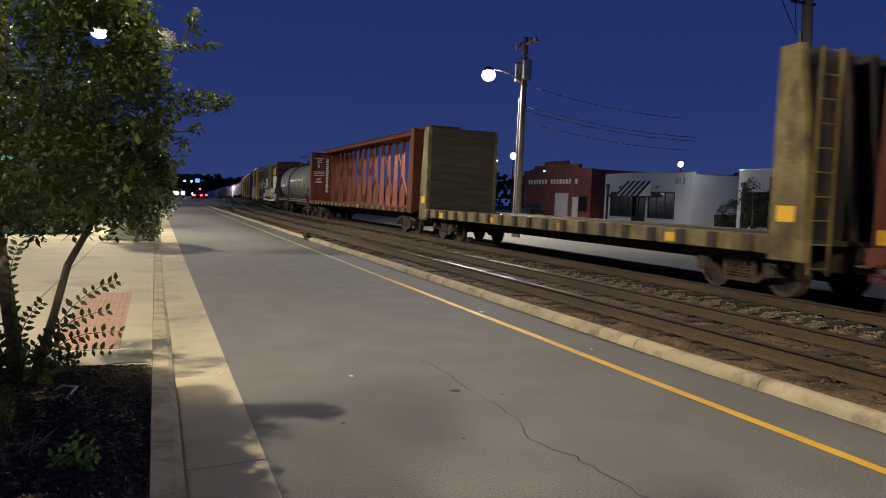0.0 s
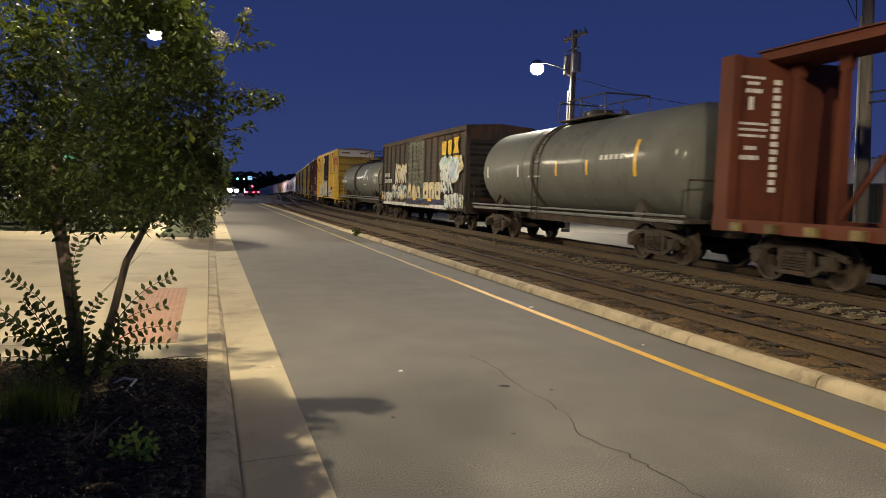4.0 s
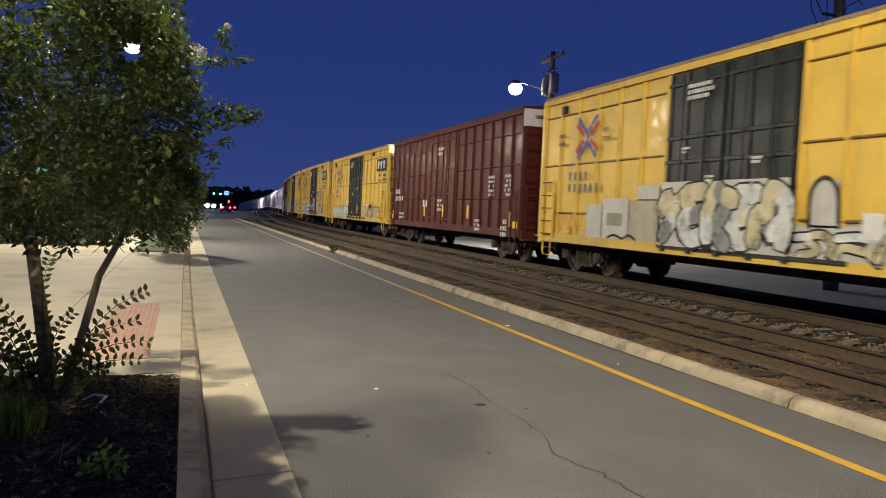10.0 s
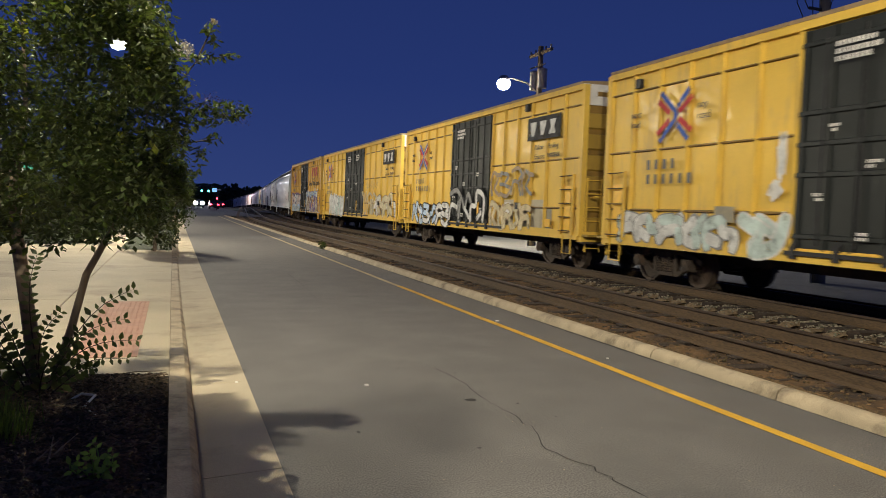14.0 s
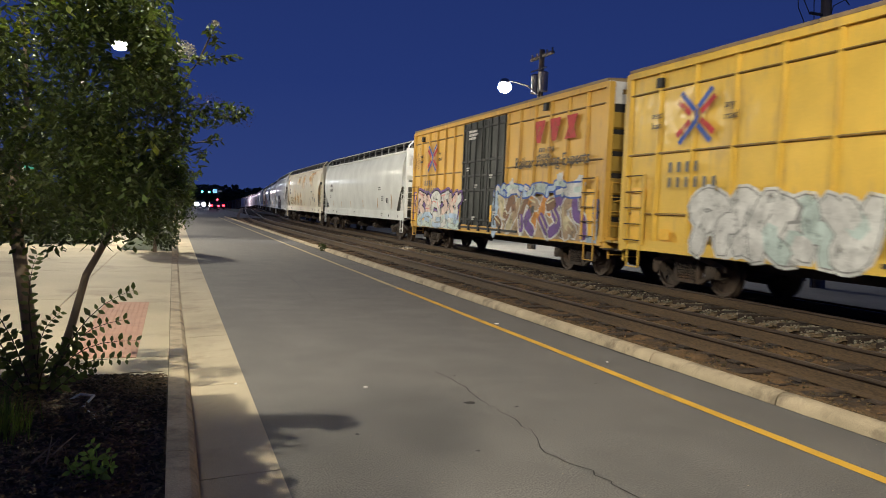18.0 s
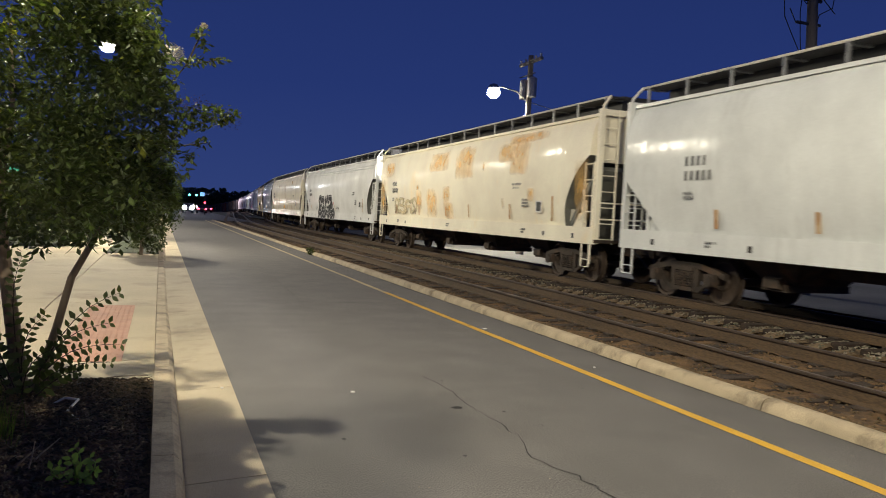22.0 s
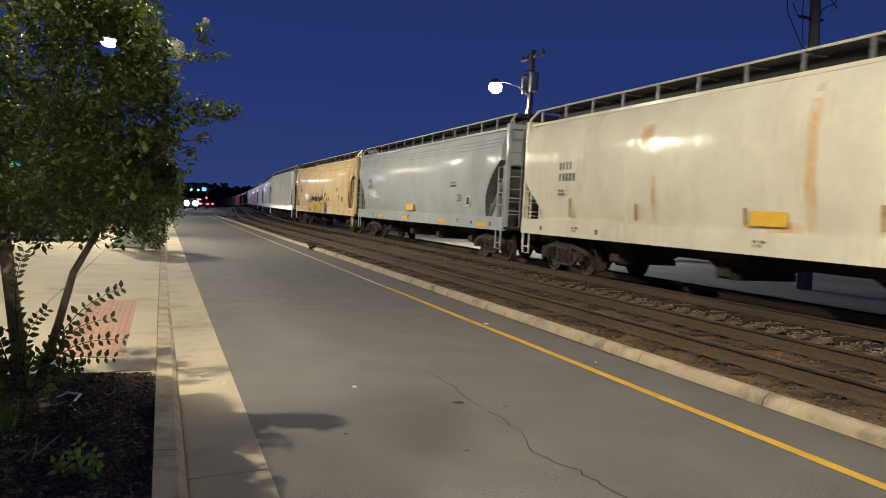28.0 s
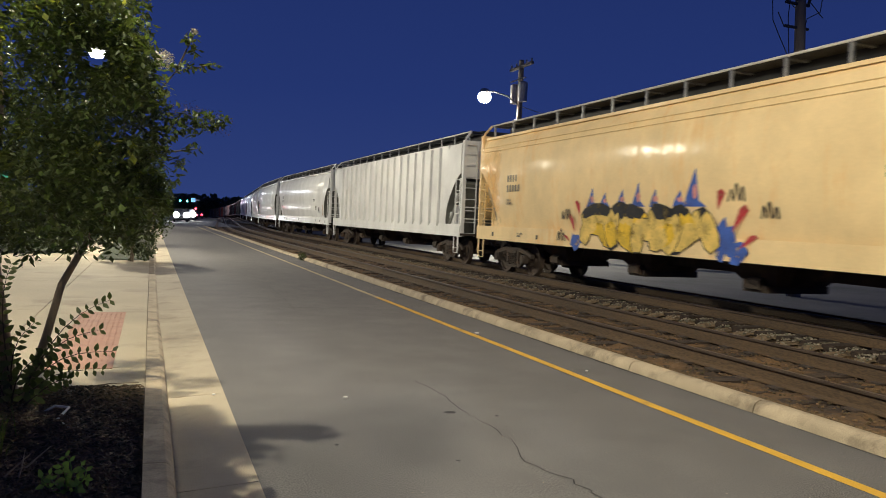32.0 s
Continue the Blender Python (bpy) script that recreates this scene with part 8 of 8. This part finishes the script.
piece(c11, 1.95, 7.1, 1.3, 2.3, 5, ("blush", "white", "blush"), "black", "purple", "pink", -1.502, 112, weight=0.44, edge=0.05)
piece(c11, 1.95, 7.1, 0.82, 1.45, 5, ("mint", "skyblue", "white"), "grey", None, None, -1.503, 116, weight=0.40, edge=0.03)
scrawl(c11, 7.6, 3.2, 0.6, 0.9, "brown", -1.50, 117, turns=5)
words(c11, "Railcar Pooling Experts", -2.75, 2.86, 0.48, -1.508, P_BLACK)


def hopper_marks(car, L, seed, bars=6, square=True):
    h = L / 2
    x = -1.50
    marks(car, -1.545, h - 2.35, 2.72, [(4, 0.19), (5, 0.19), (5, 0.06), (6, 0.06)], 0.62, 0.3, P_INK, seed=seed, skip=0)
    marks(car, -1.53, -h + 4.6, 2.5, [(8, 0.07), (8, 0.07)], 0.9, 0.2, P_INK, seed=seed + 1)
    marks(car, -1.52, -h + 3.9, 2.05, [(6, 0.06), (6, 0.06), (6, 0.06)], 0.9, 0.2, P_INK, seed=seed + 2)
    if square:
        part("data_panel", Geo().box(-1.505, -1.500, -h + 2.7, -h + 3.05, 1.72, 2.05), WHITE_PAINT, car, "black data panel with a white frame")
        part("data_panel", Geo().box(-1.508, -1.505, -h + 2.75, -h + 3.01, 1.76, 2.01), P_BLACK, car)
    for y in (-h + 1.0, -h + 2.6, h - 1.3, h - 4.2):
        part("sill_port", Geo().box(-1.468, -1.458, y - 0.05, y + 0.05, 1.10, 1.22), P_BLACK, car)
    for y in (-h + 4.0, 0.5, h - 3.0):
        marks(car, -1.468, y, 1.2, [(6, 0.05), (4, 0.05)], 0.9, 0.2, P_INK, seed=seed + 9)
    r = random.Random(seed)
    for k in range(bars):
        y = -h + 2.1 + (L - 5.2) * k / max(1, bars - 1) + r.uniform(-0.4, 0.4)
        hh = r.uniform(0.3, 0.5) if k else 0.9
        part("rust_mark", Geo().add([(-1.455 - 0.02, y - 0.05, 1.50), (-1.455 - 0.02, y + 0.05, 1.50), (-1.515, y + 0.045, 1.50 + hh), (-1.515, y - 0.045, 1.50 + hh)], [(0, 1, 2, 3)]), RUSTSTREAK, car, "rusty upright stain")


def shell_x(z):
    return -float(np.interp(z, [1.3, 1.55, 2.1, 2.7, 3.2, 3.65, 4.0], [1.36, 1.42, 1.50, 1.54, 1.54, 1.49, 1.38]))


def hop_side(z):
    return min(shell_x(z), -1.47) - 0.006


def rust_patches(car, L, seed, n, fixed=()):
    """Ragged rust stains that run down the hopper's side."""
    r = random.Random(seed)
    spots = [(r.uniform(-L / 2 + 1.5, L / 2 - 1.5), r.uniform(1.7, 3.4), r.uniform(0.15, 0.6), r.uniform(0.2, 0.6)) for _ in range(n)] + list(fixed)
    for y, z, w_, hh in spots:
        g = Geo()
        for i in range(6):
            q = [z + hh * i / 6, z + hh * (i + 1) / 6]
            g.add([(shell_x(q[0]) - 0.016, y, q[0]), (shell_x(q[0]) - 0.016, y + w_, q[0]), (shell_x(q[1]) - 0.016, y + w_, q[1]), (shell_x(q[1]) - 0.016, y, q[1])], [(0, 1, 2, 3)])
        part("rust_stain", g, RUSTWASH, car, "soft orange rust stain")


c12, L12 = hopper("light grey covered hopper with small rust marks", 206.64, 226.03, P_GREY, curved=False)
hopper_marks(c12, L12, 120)
c13, L13 = hopper("cream covered hopper bleeding orange rust", 227.12, 246.59, P_RUSTY)
hopper_marks(c13, L13, 130)
rust_patches(c13, L13, 131, 5, [(-2.1, 2.8, 1.8, 1.15), (-6.2, 2.8, 1.3, 1.1), (-5.2, 3.2, 1.2, 0.6), (0.3, 3.15, 2.2, 0.75), (1.5, 1.4, 1.3, 1.15), (0.1, 2.0, 0.8, 0.6), (3.3, 1.65, 0.8, 0.85), (7.2, 3.1, 1.6, 0.7), (-0.2, 1.35, 1.1, 0.7), (-7.2, 3.72, 2.6, 0.3), (8.5, 1.5, 0.9, 1.6), (-9.5, 1.5, 0.7, 1.6)])
piece(c13, 4.0, 7.1, 1.5, 2.2, 4, ("pale", "cream"), "tan", None, None, seed=134, side=hop_side, weight=0.22, edge=0.010)
c14, L14 = hopper("white covered hopper with black and white graffiti", 247.57, 267.13, P_WHITE)
hopper_marks(c14, L14, 140, 3)
for c_, L_, col_ in ((c14, L14, P_GREY),):
    for z, xx in ((3.72, 1.485), (3.86, 1.44)):
        part("seam", Geo().rod((-xx, -L_ / 2 + 0.4, z), (-xx, L_ / 2 - 0.4, z), 0.016, n=6), col_, c_)
piece(c14, 0.1, 4.1, 1.45, 2.4, 4, ("black",), "white", "black", None, seed=141, side=hop_side, weight=0.44, edge=0.035)
piece(c14, -0.55, 4.3, 0.96, 1.6, 5, ("black",), "white", "black", None, seed=142, side=hop_side, weight=0.44, edge=0.03)
splats(c14, [(4.05, 2.0, 0.18, 0.14)], "gold", seed=143, side=hop_side)
splats(c14, [(-0.25, 1.95, 0.14, 0.12)], "pink", seed=144, side=hop_side)
scrawl(c14, 5.3, 1.55, 0.8, 0.25, "black", seed=145, side=hop_side, turns=6)
scrawl(c14, -1.0, 1.6, 0.9, 0.25, "black", seed=146, side=hop_side, turns=7)
c15, L15 = hopper("cream-white covered hopper with a few rust streaks", 267.94, 287.86, P_CREAM, top=4.2, curved=False)
hopper_marks(c15, L15, 150, 6)
part("tape_panel", Geo().box(-1.475, -1.468, -0.26, 0.6, 1.5, 1.76), YELLOW_TAPE, c15, "yellow panel")
rust_patches(c15, L15, 151, 2, [(-0.88, 1.35, 0.26, 2.55), (-0.6, 1.31, 0.9, 0.3), (3.4, 1.4, 0.2, 1.1), (-6.2, 1.4, 0.2, 1.6)])
c16, L16 = hopper("blue-grey covered hopper with yellow tape on the sill", 289.09, 307.78, P_BLUEGREY)
hopper_marks(c16, L16, 160, 0)
for z, xx in ((3.62, 1.50), (3.74, 1.475), (3.86, 1.44)):
    part("seam", Geo().rod((-xx, -L16 / 2 + 0.4, z), (-xx, L16 / 2 - 0.4, z), 0.016, n=6), P_BLUEGREY, c16)
for q in ((-1.47, -1.462, -8.0, -7.2, 1.06, 1.2), (-1.47, -1.462, -4.2, -3.4, 1.06, 1.2), (-1.47, -1.462, 0.4, 1.2, 1.06, 1.2), (-1.47, -1.462, 4.4, 5.2, 1.06, 1.2), (-1.47, -1.462, 8.0, 8.6, 1.06, 1.2)):
    part("tape", Geo().box(*q), YELLOW_TAPE, c16, "yellow reflective tape")
part("yellow_sticker", Geo().box(-1.49, -1.484, -0.36, 0.66, 1.46, 1.72), YELLOW_TAPE, c16, "yellow sticker")
c17, L17 = hopper("tan covered hopper with colourful graffiti", 308.78, 328.24, P_TAN)
hopper_marks(c17, L17, 170, 0)
rust_patches(c17, L17, 173, 0, [(7.9, 1.5, 1.5, 2.3), (-9.4, 1.6, 1.3, 2.2)])
for z, xx in ((3.72, 1.485), (3.86, 1.44)):
    part("seam", Geo().rod((-xx, -L17 / 2 + 0.4, z), (-xx, L17 / 2 - 0.4, z), 0.016, n=6), P_TAN, c17)
piece(c17, -1.45, 3.1, 0.98, 2.06, 4, ("gold", "gold", "yellow"), "black", None, None, seed=171, side=hop_side, weight=0.60, edge=0.026)
rr = random.Random(172)
for k, (y, w_, hh) in enumerate([(2.75, 0.5, 0.42), (2.2, 0.45, 0.3), (1.5, 0.5, 0.36), (0.9, 0.5, 0.5), (0.3, 0.4, 0.34), (-0.5, 0.45, 0.3), (-0.95, 0.7, 0.72)]):
    g = Geo()
    pts = [(y + w_ / 2, 1.98), (y + w_ * 0.3, 2.12), (y - 0.05, 2.02 + hh), (y - w_ * 0.2, 2.1), (y - w_ / 2, 1.98)]
    g.add([(hop_side(z) - 0.001, q, z) for q, z in pts], [(0, 1, 2), (0, 2, 3), (0, 3, 4)])
    part("graffiti_flame", g, SP["blue"], c17, "blue sprayed flame")
    splats(c17, [(y - 0.03, 2.02 + hh * 0.35, 0.09, hh * 0.22)], "pink", seed=180 + k, side=lambda z: hop_side(z) - 0.001, label_="pink core of the flame")
for k, (y, z, a, b) in enumerate([(-1.75, 1.35, 0.34, 0.42), (-2.15, 1.15, 0.3, 0.25), (3.45, 1.12, 0.3, 0.22)]):
    splats(c17, [(y, z, a, b)], "blue", seed=190 + k, side=hop_side, label_="blue sprayed cloud")
for k, (y, z, dy, dz) in enumerate([(-1.6, 1.9, -0.12, 0.36), (-2.0, 1.5, -0.3, 0.45), (-2.2, 1.2, -0.36, 0.25), (3.5, 1.35, 0.22, 0.4), (3.3, 1.75, 0.1, 0.35), (3.7, 1.1, 0.25, 0.15)]):
    g = Geo().add([(hop_side(q) - 0.004, p, q) for p, q in ((y, z), (y + dy + 0.11, z + dz), (y + dy * 1.1, z + dz * 1.15), (y + dy - 0.11, z + dz * 0.9))], [(0, 1, 2, 3)])
    part("graffiti_ray", g, SP["red"], c17, "red sprayed ray")
for k, (y, z) in enumerate([(4.0, 1.8), (4.2, 1.25), (-2.1, 2.2), (-2.9, 1.9)]):
    scrawl(c17, y + 0.2, z - 0.12, 0.42, 0.34, "black", seed=200 + k, side=hop_side, wd=0.04, turns=6)
c18, L18 = hopper("ribbed pale grey covered hopper with roof walkway", 329.68, 349.29, P_WHITE, ribs=17)
s0 = 350.4
for k, (col, lab, rb) in enumerate([(P_WHITE, "plain white covered hopper with roof walkway", 0), (P_GREY, "plain light grey covered hopper with roof walkway", 0), (P_CREAM, "plain cream covered hopper with roof walkway", 0), (P_WHITE, "plain white covered hopper with roof walkway", 0), (P_GREY, "plain light grey covered hopper with roof walkway", 0), (P_WHITE, "plain white covered hopper with roof walkway", 0)]):
    c, Lc = hopper(lab, s0, s0 + 19.5, col, rb, detail=k < 2)
    if k < 2:
        hopper_marks(c, Lc, 190 + 5 * k, 2)
    s0 += 20.6
for k in range(11):
    boxcar("dark weathered boxcar far down the train", s0, s0 + 15.8, 4.4, (P_BLACK, P_BROWN, P_BLACK, P_MAROON)[k % 4], P_BLACK, False, detail=False, ribs=())
    s0 += 17.0

# arc length along the track
ARC = [0.0]
for k in range(1, 1390):
    ARC.append(ARC[-1] + math.sqrt(1 + bend(k - 0.5) ** 2))


def on_track(s):
    if s <= 0:
        return Vector((TRAIN_C, s, RAIL_Z))
    y = float(np.interp(s, ARC, range(len(ARC))))
    return Vector((TRAIN_C + shift(y), y, RAIL_Z + drop(y)))


def run(t):
    """Metres that the train has gone by t seconds."""
    return 9.862 * t - 0.01806 * t * t + 0.000252 * t ** 3


def motions():
    for car, mid, wheels in CARS:
        rows = []
        for k in range(33):
            t = float(k)
            s = mid - run(t)
            a, b = on_track(s - 6.0), on_track(s + 6.0)
            d = b - a
            yaw, pitch = math.degrees(math.atan2(-d.x, d.y)), math.degrees(math.atan2(d.z, d.y))
            m = (a + b) / 2
            rows.append((t, pose(m.x, m.y, m.z, pitch, 0, yaw)))
        walk(car, rows)
        for w, along, y in wheels:
            near = [k for k in range(0, 961, 2) if 6.0 < mid + along - run(k / FPS) < 38.0]
            if not near:
                continue
            rows = [(k / FPS, pose(0, y, WHEEL_R, math.degrees(run(k / FPS) / WHEEL_R), 0, 0)) for k in near]
            if near[0] > 0:
                rows.insert(0, (0.0, rows[0][1]))
            if near[-1] < 960:
                rows.append((32.0, rows[-1][1]))
            walk(w, rows)
    for th, rows in MOVERS:
        walk(th, rows)


motions()
